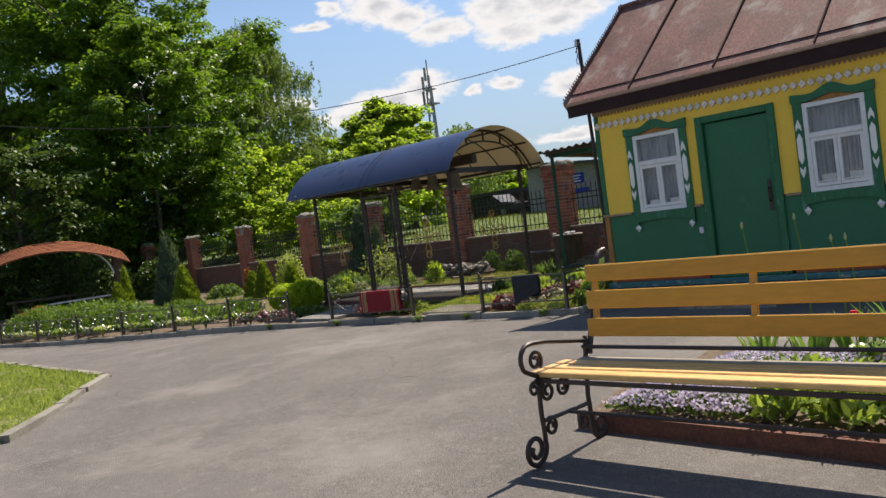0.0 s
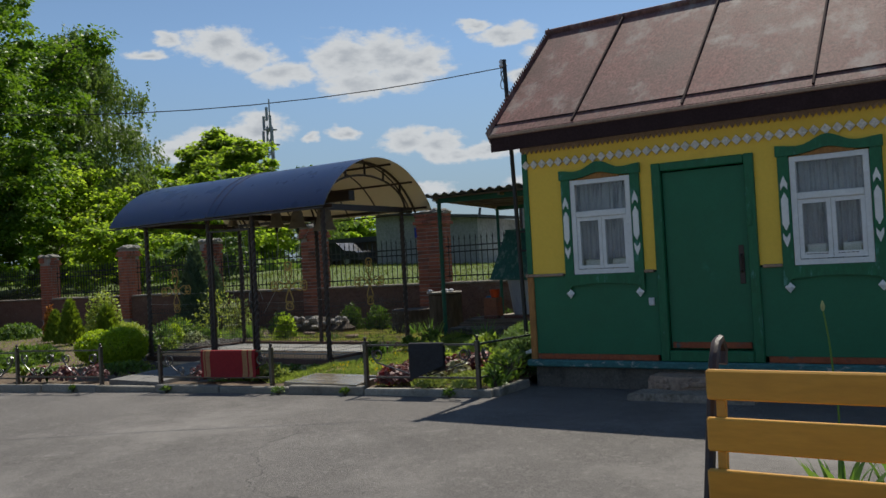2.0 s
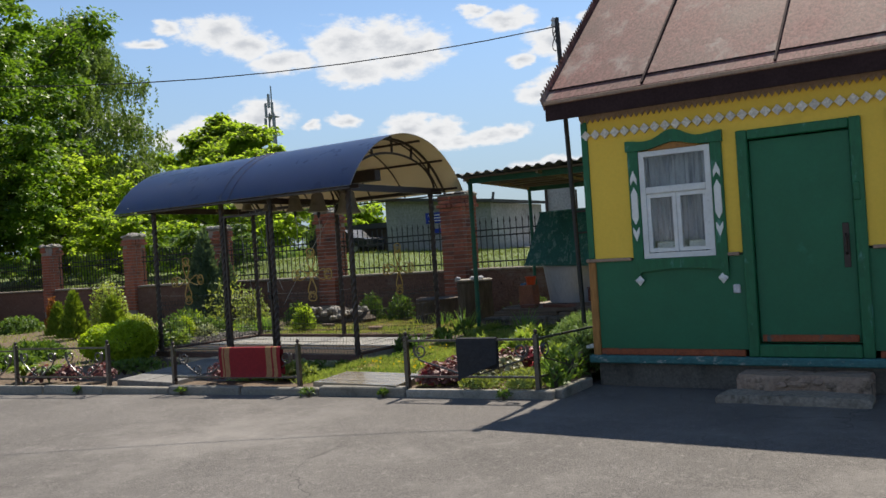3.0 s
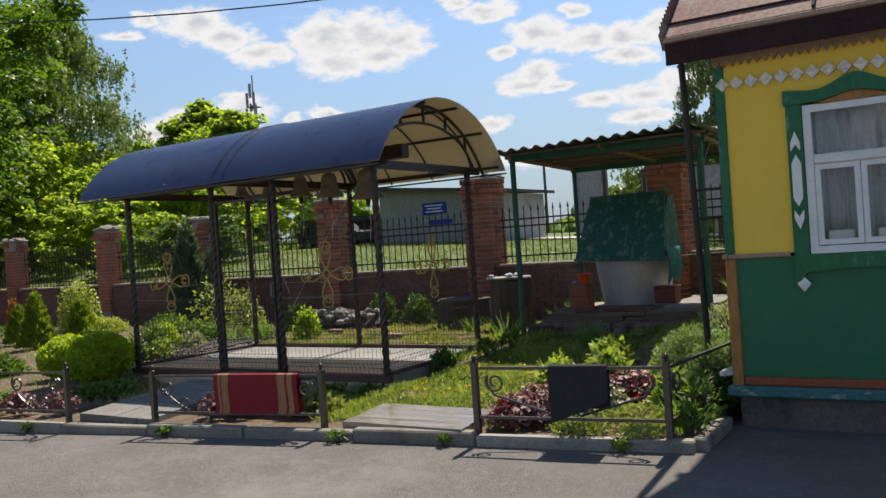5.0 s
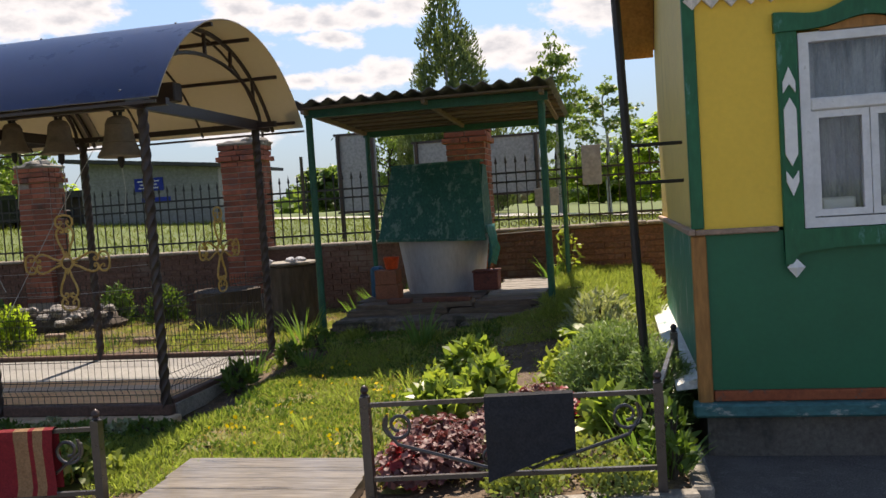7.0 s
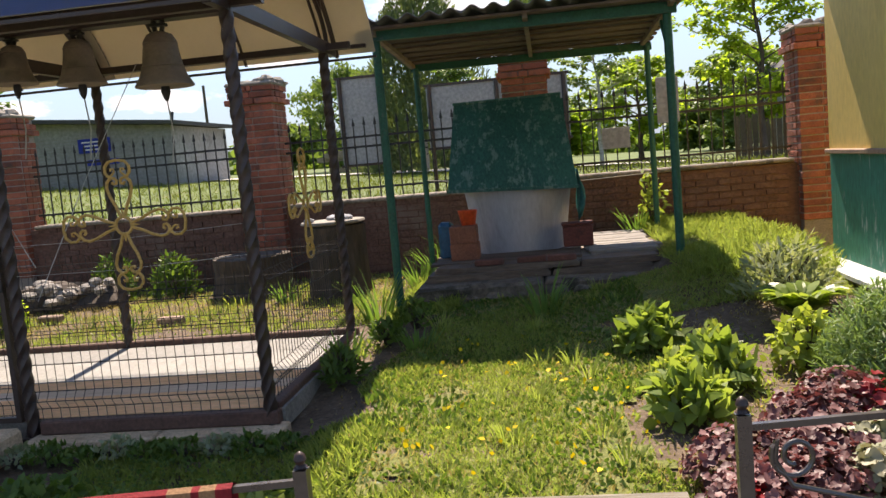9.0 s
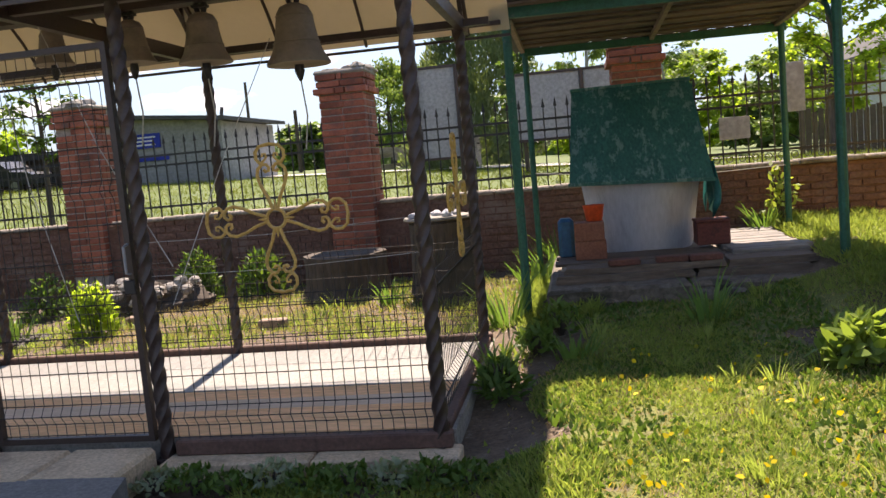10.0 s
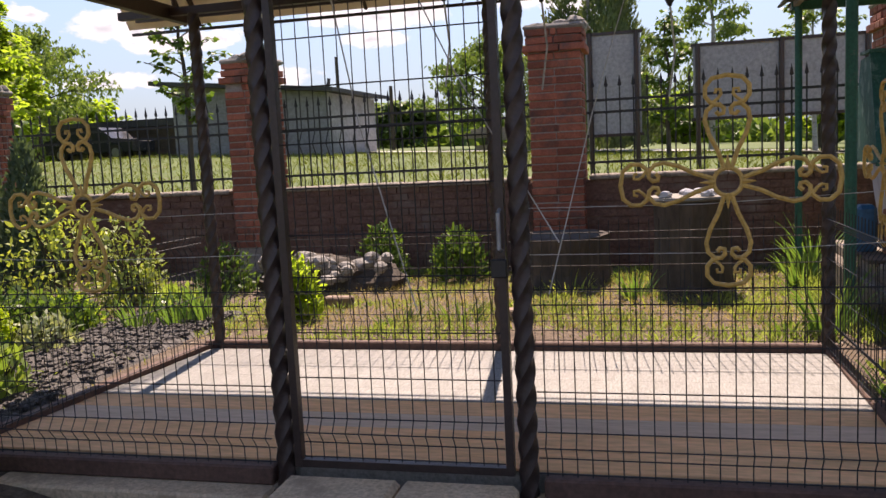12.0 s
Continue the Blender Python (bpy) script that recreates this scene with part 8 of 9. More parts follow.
def grass_patch(name, boxes, n, height, width, material, seed, label, hz, skip=None, bare=-0.38):
    rng = np.random.default_rng(seed)
    area = np.array([(b[1] - b[0]) * (b[3] - b[2]) for b in boxes])
    which = rng.choice(len(boxes), n, p=area / area.sum())
    bx = np.array(boxes)[which]
    px = bx[:, 0] + (bx[:, 1] - bx[:, 0]) * rng.random(n)
    py = bx[:, 2] + (bx[:, 3] - bx[:, 2]) * rng.random(n)
    keep, at, size = [], [], []
    for x, y in zip(px, py):
        if skip and skip(x, y):
            continue
        k = noise.noise((x * 1.3, y * 1.3, seed)) + 0.6 * noise.noise((x * 4.0, y * 4.0, seed + 5))
        if k < bare:
            continue
        at.append((x, y, hz(x, y) - 0.005))
        size.append(0.75 + 0.7 * max(0.0, k))
    at, size = np.array(at), np.array(size)
    m = len(at)
    lean = rng.normal(size=(m, 3)) * 0.75
    lean[:, 2] = 1.0
    quads = leaf_quads(rng, at, lean, height * size, width, 0.3)
    ob = new(name, fast_mesh(name, quads, 6, material))
    return tagged(ob, label, "grass", kind="stuff")


# trees beyond the wall
tree(-43.5, 20.4, 18.5, 7.6, 1.6, 0.42, "maple", 95000, 0.19, 21, "large dense dark green maple beyond the wall", clumps=420, top_pow=0.75)
tree(-53.0, 17.6, 19.0, 8.5, 1.5, 0.45, "maple", 48000, 0.25, 22, "tall spreading maple with dark foliage", clumps=320, top_pow=0.75)
# height raised so that its shadow covers the canopy corner
tree(-39.5, 17.9, 12.5, 4.4, 0.6, 0.2, "maple", 34000, 0.22, 23, "young bushy maple close behind the wall", clumps=200, top_pow=0.7)
tree(-44.8, 29.8, 14.2, 3.8, 1.2, 0.26, "birch", 95000, 0.16, 24, "weeping silver-green birch beyond the wall", "birch_bark", weep=0.5, clumps=460, top_pow=0.75)
tree(-40.0, 35.5, 8.3, 3.6, 0.8, 0.2, "linden", 32000, 0.22, 25, "bright green linden beyond the wall", clumps=420)
tree(-35.5, 33.5, 6.9, 2.8, 0.6, 0.16, "linden", 24000, 0.2, 26, "small bright green linden beyond the wall", clumps=330)
tree(-43.0, 40.0, 9.3, 2.0, 2.0, 0.18, "maple", 7000, 0.24, 27, "slender dark tree among lindens", clumps=90)
tree(-38.5, 24.0, 6.0, 3.6, 0.2, 0.14, "linden", 24000, 0.18, 41, "dense bright green linden close behind the wall", clumps=300)
tree(-30.5, 26.5, 4.8, 2.6, 0.3, 0.12, "linden", 12000, 0.18, 28, "low bright green scrub maple behind the wall", clumps=120)
tree(-28.5, 20.6, 2.6, 2.0, 0.1, 0.1, "linden", 10000, 0.14, 29, "low sunlit bush behind the fence", clumps=100)
tree(-23.5, 19.8, 1.7, 1.4, 0.1, 0.06, "shrub", 6000, 0.13, 30, "low shrub behind the fence", clumps=90)
conifer(-12.9, 36.5, 2.9, 9.2, "grey_birch", 24000, 31, "slender conical birch beyond the lane", far_height(-12.9, 36.5), 0.2, "tree", "birch_bark", 0.13, 0.68, 0.45)
tree(-8.9, 37.5, 7.0, 1.35, 1.0, 0.11, "birch", 6500, 0.15, 32, "thin young birch beyond the lane", "birch_bark", weep=0.2, top_pow=0.55, clumps=70)
tree(-1.9, 33.0, 6.4, 2.0, 1.4, 0.12, "linden", 7000, 0.16, 33, "airy young tree in the meadow", top_pow=0.8, clumps=70)
tree(-4.6, 42.0, 4.2, 2.2, 0.5, 0.12, "linden", 7000, 0.18, 34, "rounded green tree by the board fence", clumps=80)
tree(0.5, 46.0, 5.0, 2.6, 0.4, 0.14, "birch", 8000, 0.2, 35, "grey-green willow by the board fence", clumps=90)
tree(-19.0, 50.0, 5.6, 2.6, 1.2, 0.16, "birch", 11000, 0.2, 36, "grey-green willow in the far meadow", weep=0.15, clumps=110)
tree(-43.5, 47.0, 7.6, 3.4, 0.8, 0.2, "birch", 11000, 0.24, 37, "rounded silvery willow far off", weep=0.15, clumps=120)
tree(-10.6, 27.0, 3.2, 0.7, 0.8, 0.05, "shrub", 2600, 0.1, 38, "slim sapling by the lane", clumps=40)
tree(-7.0, 30.0, 4.2, 1.0, 1.2, 0.06, "birch", 2600, 0.12, 39, "slim young birch by the lane", "birch_bark", clumps=40)
tree(-17.6, 18.6, 3.3, 0.5, 1.4, 0.04, "shrub", 700, 0.1, 40, "thin sapling behind the fence", clumps=20)
for k, (bx, by, bh, br_) in enumerate(((-56, 66, 5, 4), (-34, 84, 4, 4), (-8, 80, 4, 4), (4, 70, 4, 4), (16, 60, 5, 5), (28, 55, 6, 6), (-70, 50, 10, 7), (-62, 38, 11, 7), (-66, 24, 13, 8))):
    tree(bx, by, bh, br_, 0.3, 0.2, "birch" if k % 2 else "linden", 6000, 0.5, 60 + k, "far row of leafy trees at the meadow's edge", clumps=110)

# a thick woodland edge far away closes the view
def far_wood():
    rng = np.random.default_rng(90)
    n = 26000
    a = rng.uniform(-1.15, 1.6, n)
    d = rng.uniform(95, 125, n)
    x, y = -np.sin(a) * d - 8, np.cos(a) * d
    top = 2.6 + 1.0 * np.sin(a * 9) + 0.8 * np.sin(a * 23 + 1) + 0.6 * np.sin(a * 61)
    z = 0.8 + top * rng.random(n) ** 0.7
    at = np.stack([x, y, z], axis=1)
    quads = leaf_quads(rng, at, rand_dirs(rng, n), 1.5, 1.2)
    tagged(new("far_wood", fast_mesh("far_wood", quads, 6, "birch")), "green woodland edge far away across the meadow", "trees", kind="stuff")


far_wood()
grass_patch("meadow_grass", [(-34, 2, 16.4, 22), (-30, 2, 22, 34)], 26000, 0.16, 0.016, "meadow", 71, "sunlit meadow grass beyond the wall", far_height, lambda x, y: False)

# garden plants by the kerb, along the low fence to the far corner
conifer(-21.6, 10.9, 0.62, 2.05, "juniper", 5200, 101, "tall grey-green columnar juniper", spray=0.13)
conifer(-20.3, 10.6, 0.5, 1.15, "thuja", 3600, 102, "bright yellow-green conical thuja")
conifer(-25.2, 11.2, 0.3, 1.3, "thuja", 2200, 103, "slim dark green conical thuja")
conifer(-24.4, 10.6, 0.4, 0.85, "thuja", 2000, 104, "small yellow-green conical thuja")
conifer(-18.7, 12.0, 0.36, 0.95, "thuja", 2600, 105, "small dense conical thuja")
conifer(-17.0, 11.7, 0.36, 0.85, "thuja", 2600, 106, "small bright conical thuja")
conifer(-19.9, 12.4, 0.3, 0.7, "thuja", 1800, 107, "low young thuja in the garden")
conifer(-20.9, 12.9, 0.2, 0.8, "rust_leaf", 900, 108, "small rusty-leaved upright shrub")
conifer(-18.2, 15.0, 0.55, 2.05, "juniper", 5200, 109, "tall feathery grey-green juniper by the wall", spray=0.15)
conifer(-17.3, 14.8, 0.42, 1.6, "juniper", 3200, 110, "feathery grey-green juniper by the wall")
for k, (bx, by, br_, bh) in enumerate(((-14.85, 10.05, 0.38, 0.56), (-14.1, 9.95, 0.38, 0.6))):
    bush("box_ball", bx, by, br_, bh, "box_bush", 7000, 0.045, 0.03, 120 + k, "round clipped yellow-green box bush", z0=0.08, ball=True, group="clipped box balls")
bush("box_ball", -15.5, 12.1, 0.2, 0.5, "box_bush", 1400, 0.045, 0.03, 124, "small upright yellow-green bush", z0=0.08, ball=True)
for k, (bx, by, br_, bh) in enumerate(((-19.3, 8.4, 1.0, 0.55), (-20.9, 8.2, 1.1, 0.66), (-22.4, 7.7, 1.0, 0.64), (-19.0, 9.8, 0.6, 0.35), (-17.6, 9.3, 0.6, 0.3), (-16.2, 8.95, 0.65, 0.2), (-17.5, 8.55, 0.75, 0.26), (-18.6, 8.6, 0.7, 0.3), (-16.6, 9.9, 0.5, 0.25))):
    bush("spreading_juniper", bx, by, br_, bh, "spread_juniper", 5200, 0.11, 0.03, 130 + k, "low spreading green juniper", group="spreading junipers", upright=0.1)
for k in range(17):
    bx = -13.4 - k * 0.56
    by = kerb_y(bx) + 0.45 + 0.1 * math.sin(k * 2.2)
    broad_leaf_plant("variegated_hosta", bx, by, 0.28, 40, 0.22, 0.06, ("shrub", "thuja", "shrub", "spirea", "grey_leaf")[k % 5], 150 + k, "small leafy plant behind the low fence", "plant", 0.08, 0.8, "small plants along the fence")
for k, bx in enumerate((-13.0, -12.55, -10.6, -10.35, -13.5)):
    ruffled_plant(bx, kerb_y(bx) + 0.42 + 0.08 * (k % 2), 0.18, 0.19, 150, 0.055, "heuchera", 180 + k, "dark red leafy heuchera behind the low fence", 0.08)
for k, (bx, by, mt) in enumerate(((-12.7, 9.1, "shrub"), (-12.95, 9.0, "shrub"), (-10.3, 9.0, "shrub"), (-9.9, 8.9, "shrub"), (-9.75, 8.95, "sedum"), (-10.7, 9.2, "shrub"))):
    bush("ground_cover", bx, by, 0.22, 0.13, mt, 300, 0.06, 0.035, 190 + k, "low leafy ground cover by the kerb", "plant", z0=0.08, group="ground cover by the kerb")
bush("rust_bush", -24.5, 8.3, 0.7, 0.6, "rust_leaf", 1600, 0.08, 0.05, 200, "orange-brown leafy barberry bush", z0=0.08)
bush("shrub", -16.3, 14.0, 0.6, 1.1, "spirea", 700, 0.08, 0.035, 201, "loose pale yellow-green shrub by the wall", z0=0.1)
bush("shrub", -15.55, 13.9, 0.36, 0.9, "sedum", 600, 0.075, 0.03, 202, "loose silvery shrub behind the pavilion", z0=0.1)
bush("shrub", -21.3, 14.6, 0.5, 1.25, "spirea", 1500, 0.08, 0.05, 203, "pale green small shrub by a pillar", z0=0.1)
bush("shrub", -15.6, 12.6, 0.34, 0.42, "shrub", 900, 0.07, 0.04, 204, "low dark green garden shrub", z0=0.1)
bush("shrub", -15.7, 14.2, 0.26, 0.4, "spirea", 500, 0.06, 0.04, 205, "bright yellow spirea by the pavilion", z0=0.1)
bush("shrub", -15.5, 11.2, 0.3, 0.36, "grey_leaf", 700, 0.06, 0.035, 206, "pale leafy plant at the pavilion's end", z0=0.1)
bush("shrub", -14.85, 11.0, 0.22, 0.4, "shrub", 420, 0.07, 0.04, 207, "green leafy perennial by the pavilion", z0=0.1)
bush("shrub", -22.8, 13.2, 0.6, 0.5, "shrub", 1800, 0.09, 0.05, 208, "low green mound by the wall", z0=0.1)
bush("shrub", -20.0, 14.3, 0.5, 0.42, "spirea", 1500, 0.08, 0.04, 209, "low yellow-green mound by the wall", z0=0.1)

gv = Mesh()
gxs, gys = steps(-15.4, -14.2, 16), steps(10.3, 13.6, 30)
gv.v = [(x, y, ground_z(x, y) + 0.03 + 0.012 * noise.noise((x * 9, y * 9, 2.0)) - 0.05 * smooth01(0.45, 0.6, abs(x + 14.8))) for x in gxs for y in gys]
gv.f = [(i * 31 + j, (i + 1) * 31 + j, (i + 1) * 31 + j + 1, i * 31 + j + 1) for i in range(16) for j in range(30)]
single("gravel_strip", gv, "gravel", (-14.8, 12.0, 0.1), "strip of grey gravel beside the pavilion", "gravel", kind="structure", smooth=True)
# dark thicket added behind the canopy to stand for deep tree shade
for k, (bx, by, bh, br_) in enumerate(((-31.0, 12.9, 2.1, 1.3), (-32.6, 11.2, 2.6, 1.5), (-33.8, 9.4, 2.8, 1.7), (-30.0, 14.6, 1.6, 1.0), (-35.0, 12.8, 3.4, 2.0), (-36.5, 9.5, 3.6, 2.2), (-35.5, 7.0, 3.2, 2.0))):
    bush("lilac", bx, by, br_, bh, "lilac", 5200, 0.13, 0.09, 212 + k, "dense dark bush added behind the canopy for deep shade", z0=0.05, group="lilacs behind the canopy")
# the tallest is added to shade the canopy; two low ones fill foliage
for k, (bx, by, bh, br_) in enumerate(((-34.6, 17.3, 11.5, 4.0), (-36.4, 17.9, 5.0, 2.8), (-45.5, 17.2, 6.5, 4.0))):
    tree(bx, by, bh, br_, 0.1, 0.12, "lilac" if bh < 9 else "maple", 42000 if bh > 9 else 11000, 0.16, 216 + k, "dense shady maple behind the wall", clumps=240 if bh > 9 else 130, top_pow=0.8)
# extra tree, placed only to keep the sun off the canopy
tree(-32.6, 10.8, 6.6, 2.8, 1.7, 0.12, "lilac", 16000, 0.15, 219, "extra dense dark tree placed to shade the canopy", clumps=170, z0=0.05)
for k, (bx, by, br_, bh, mt, n) in enumerate(((-14.85, 13.5, 0.24, 0.28, "hosta", 260), (-15.5, 12.9, 0.34, 0.36, "shrub", 900), (-14.72, 11.35, 0.2, 0.3, "hosta", 220), (-15.35, 11.75, 0.32, 0.5, "shrub", 900),
                                                (-15.2, 12.35, 0.24, 0.3, "grey_leaf", 420), (-16.2, 12.7, 0.42, 0.55, "shrub", 1100), (-16.0, 11.2, 0.34, 0.5, "spread_juniper", 1100), (-16.9, 13.4, 0.4, 0.5, "linden", 900), (-15.0, 14.6, 0.3, 0.5, "shrub", 700))):
    bush("perennial", bx, by, br_, bh, mt, n, 0.09 if mt == "hosta" else 0.065, 0.045 if mt == "hosta" else 0.03, 760 + k, "leafy green perennial in the bed beside the pavilion", "plant", z0=0.09, group="perennials beside the pavilion", upright=0.6)
# thin weeds in the grass behind the pavilion
wr = random.Random(31)
for k in range(14):
    bx, by = wr.uniform(-13.6, -10.2), wr.uniform(12.9, 14.4)
    blade_clump("weed", bx, by, 0.3, 22, wr.uniform(0.12, 0.26), 0.014, "shrub" if k % 3 else "spirea", 700 + k, "thin weed in the grass behind the pavilion", "plant", 0.1, "weeds behind the pavilion")
# behind the pavilion
for k, (bx, by, br_, bh, mt) in enumerate(((-13.65, 15.3, 0.26, 0.55, "shrub"), (-12.85, 15.2, 0.28, 0.5, "shrub"), (-13.75, 13.4, 0.2, 0.5, "linden"), (-15.6, 13.1, 0.26, 0.3, "linden"))):
    bush("perennial", bx, by, br_, bh, mt, 800, 0.075, 0.03, 220 + k, "leafy green perennial clump behind the pavilion", "plant", z0=0.11, group="perennials behind the pavilion", upright=0.7)
for k, (bx, by, ln) in enumerate(((-10.0, 12.95, 0.5), (-9.65, 15.5, 0.55), (-9.75, 15.0, 0.45), (-9.95, 11.6, 0.3), (-9.48, 11.7, 0.22), (-8.6, 12.3, 0.4), (-9.9, 14.6, 0.4), (-11.2, 14.2, 0.3), (-14.5, 13.3, 0.4), (-14.62, 13.1, 0.34), (-6.75, 9.4, 0.3), (-6.62, 9.15, 0.25), (-14.9, 13.0, 0.35), (-7.6, 15.3, 0.4))):
    blade_clump("blade_plant", bx, by, 0.22, 34, ln, 0.022, "iris", 240 + k, "clump of upright sword-shaped leaves", "plant", group="sword-leaved clumps")
for k in range(9):
    bx = -11.45 + k * 0.19
    bush("ground_cover", bx, 10.2 - 0.03 * (k % 3), 0.12, 0.07 + 0.02 * (k % 2), "shrub" if k % 3 else "grey_leaf", 150, 0.045, 0.022, 770 + k, "low leafy ground cover before the pavilion", "plant", group="ground cover before the pavilion", upright=0.6)
for k, (bx, by, br_, bh) in enumerate(((-9.88, 11.2, 0.13, 0.22), (-9.72, 11.9, 0.12, 0.16), (-9.58, 12.3, 0.16, 0.2))):
    bush("weed", bx, by, br_, bh, "shrub", 170, 0.075, 0.028, 780 + k, "leafy green weed on the soil beside the pavilion", "plant", group="leafy weeds beside the pavilion", upright=0.7)
bush("nettle", -9.9, 11.2, 0.1, 0.26, "shrub", 60, 0.07, 0.035, 260, "thin nettle at the pavilion's corner", "plant", upright=0.8)
bush("sprout", -7.42, 15.35, 0.16, 0.7, "spirea", 130, 0.08, 0.05, 261, "yellow-green sprouts beside the shelter post", "plant")

# the bed before the gable
for k, (bx, by, rr_) in enumerate(((-7.98, 11.3, 0.34), (-7.72, 10.5, 0.36), (-7.95, 9.98, 0.3), (-7.05, 11.35, 0.42), (-6.9, 9.75, 0.26))):
    if k == 3:
        broad_leaf_plant("hosta", bx, by, rr_ * 0.85, 60, 0.23, 0.13, "hosta", 270 + k, "large hosta with broad folded green leaves", "plant", None, 1.1, "hostas in the bed", 0.22)
    else:
        bush("hosta", bx, by, rr_ * 0.52, 0.2, "hosta", 260, 0.12, 0.052, 270 + k, "lush hosta clump with folded green leaves", "plant", group="hostas in the bed", upright=0.55)
for k, (bx, by, rr_) in enumerate(((-7.72, 10.62, 0.2), (-7.98, 10.1, 0.16))):
    bush("spurge", bx, by, rr_ * 0.8, 0.28, "spirea", 380, 0.05, 0.03, 276 + k, "pale yellow-green spurge among the hostas", "plant", upright=0.7)
bush("leafy_shrub", -6.98, 11.95, 0.3, 0.34, "grey_leaf", 620, 0.1, 0.022, 280, "loose white-edged leafy shrub by the gable", "plant", upright=0.6)
bush("feathery_bush", -6.85, 10.35, 0.42, 0.5, "feather", 11000, 0.055, 0.008, 281, "feathery grey-green southernwood bush", "plant")
bush("feathery_bush", -6.62, 9.95, 0.26, 0.42, "feather", 5000, 0.055, 0.008, 282, "feathery grey-green bush by the gable", "plant")
bush("spirea", -7.2, 10.75, 0.2, 0.3, "spirea", 420, 0.06, 0.04, 283, "bright yellow-leaved low plant", "plant")
for k, (bx, by, rr_) in enumerate(((-7.86, 8.98, 0.2), (-7.68, 9.12, 0.22), (-7.84, 9.34, 0.22), (-7.55, 9.36, 0.2), (-7.48, 9.72, 0.2), (-7.3, 9.95, 0.2))):
    ruffled_plant(bx, by, rr_ * 1.1, 0.2, 460, 0.042, "heuchera", 290 + k, "ruffled dark red heuchera in the bed")
ruffled_plant(-7.42, 9.12, 0.17, 0.18, 190, 0.055, "heuchera_green", 298, "pale variegated heuchera in the bed", None, "variegated heucheras")
ruffled_plant(-7.3, 9.45, 0.16, 0.18, 170, 0.055, "heuchera_green", 299, "pale variegated heuchera before the feathery bush", None, "variegated heucheras")
ruffled_plant(-7.9, 8.88, 0.1, 0.2, 34, 0.055, "heuchera_red", 297, "bright red young heuchera leaves in the bed")
ruffled_plant(-7.18, 9.85, 0.15, 0.22, 50, 0.055, "heuchera_red", 296, "bright red young heuchera beside the feathery bush")
for k, (bx, by, rr_) in enumerate(((-7.0, 9.2, 0.3), (-7.3, 8.86, 0.2), (-6.85, 8.9, 0.17))):
    bush("sedum", bx, by, rr_, 0.09, "sedum", 900, 0.03, 0.02, 350 + k, "low mat of pale green sedum on the soil", "plant", group="sedum mats", upright=0.8)

grass_patch("bed_litter", [(-8.3, -6.6, 8.9, 12.2)], 5000, 0.028, 0.012, "dry_grass", 408, "dry leaf scraps on the bare soil of the bed", ground_z, None, -1.0)
grass_patch("bed_weeds", [(-8.35, -6.7, 8.9, 12.2)], 2600, 0.05, 0.012, "grass", 409, "small weeds on the bare soil of the bed", ground_z, None, -0.1)

# flower bed behind the bench
def carpet(name, boxes, n, size, material, seed, label, z, thick):
    rng = np.random.default_rng(seed)
    at = []
    for x0, x1, y0, y1, m in boxes:
        k = int(n * m)
        px, py = x0 + (x1 - x0) * rng.random(k), y0 + (y1 - y0) * rng.random(k)
        ex = np.minimum(np.minimum(px - x0, x1 - px) / (0.25 * (x1 - x0)), np.minimum(py - y0, y1 - py) / (0.25 * (y1 - y0)))
        hump = np.clip(ex, 0.12, 1.0) ** 0.5
        at.append(np.stack([px, py, z + thick * hump * rng.uniform(0.75, 1.0, k)], axis=1))
    at = np.concatenate(at)
    along = rand_dirs(rng, len(at))
    along[:, 2] = np.abs(along[:, 2]) * 0.6
    ob = new(name, fast_mesh(name, leaf_quads(rng, at, along, size, size * 0.85), 6, material))
    return tagged(ob, label, "flowers", kind="stuff")


spots = ((-3.15, -2.05, 4.42, 4.95, 0.5), (-3.1, -1.75, 5.3, 6.0, 0.35), (-1.5, -0.6, 5.2, 5.8, 0.2))
carpet("phlox_leaves", spots, 5200, 0.03, "shrub", 300, "dense green phlox cushion", 0.0, 0.13)
carpet("phlox_flowers", spots, 5200, 0.024, "phlox", 301, "pale lilac creeping phlox flowers", 0.03, 0.13)
for k, (bx, by, ln, mt) in enumerate(((-1.78, 4.75, 0.22, "iris"), (-1.2, 4.75, 0.26, "iris"), (-1.9, 6.4, 0.5, "iris"), (-1.55, 6.3, 0.55, "iris"), (-1.1, 6.4, 0.55, "iris"), (-0.8, 6.2, 0.5, "iris"), (-2.3, 6.5, 0.4, "iris"), (-2.9, 6.3, 0.28, "iris"), (-2.6, 6.4, 0.3, "iris"))):
    blade_clump("tulip_leaves", bx, by, 0.26, 26, ln, 0.04, mt, 310 + k, "clump of broad green tulip leaves", "plant", 0.03, "tulip clumps in the bed")
for k, (bx, by) in enumerate(((-1.98, 4.52), (-1.6, 4.5), (-1.35, 4.62), (-1.1, 4.48), (-0.8, 4.55), (-2.1, 5.1), (-1.7, 5.0))):
    bush("leafy_plant", bx, by, 0.2, 0.15, "hosta", 220, 0.1, 0.04, 340 + k, "bright green leafy perennial in the flower bed", "plant", z0=0.03, group="perennials in the flower bed", upright=0.7)
for k, (bx, by) in enumerate(((-1.28, 4.9), (-0.95, 4.85), (-1.95, 5.9))):
    broad_leaf_plant("leafy_plant", bx, by, 0.2, 20, 0.2, 0.09, "hosta", 330 + k, "broad-leaved green plant in the flower bed", "plant", 0.03, 0.7, "leafy plants in the bed")
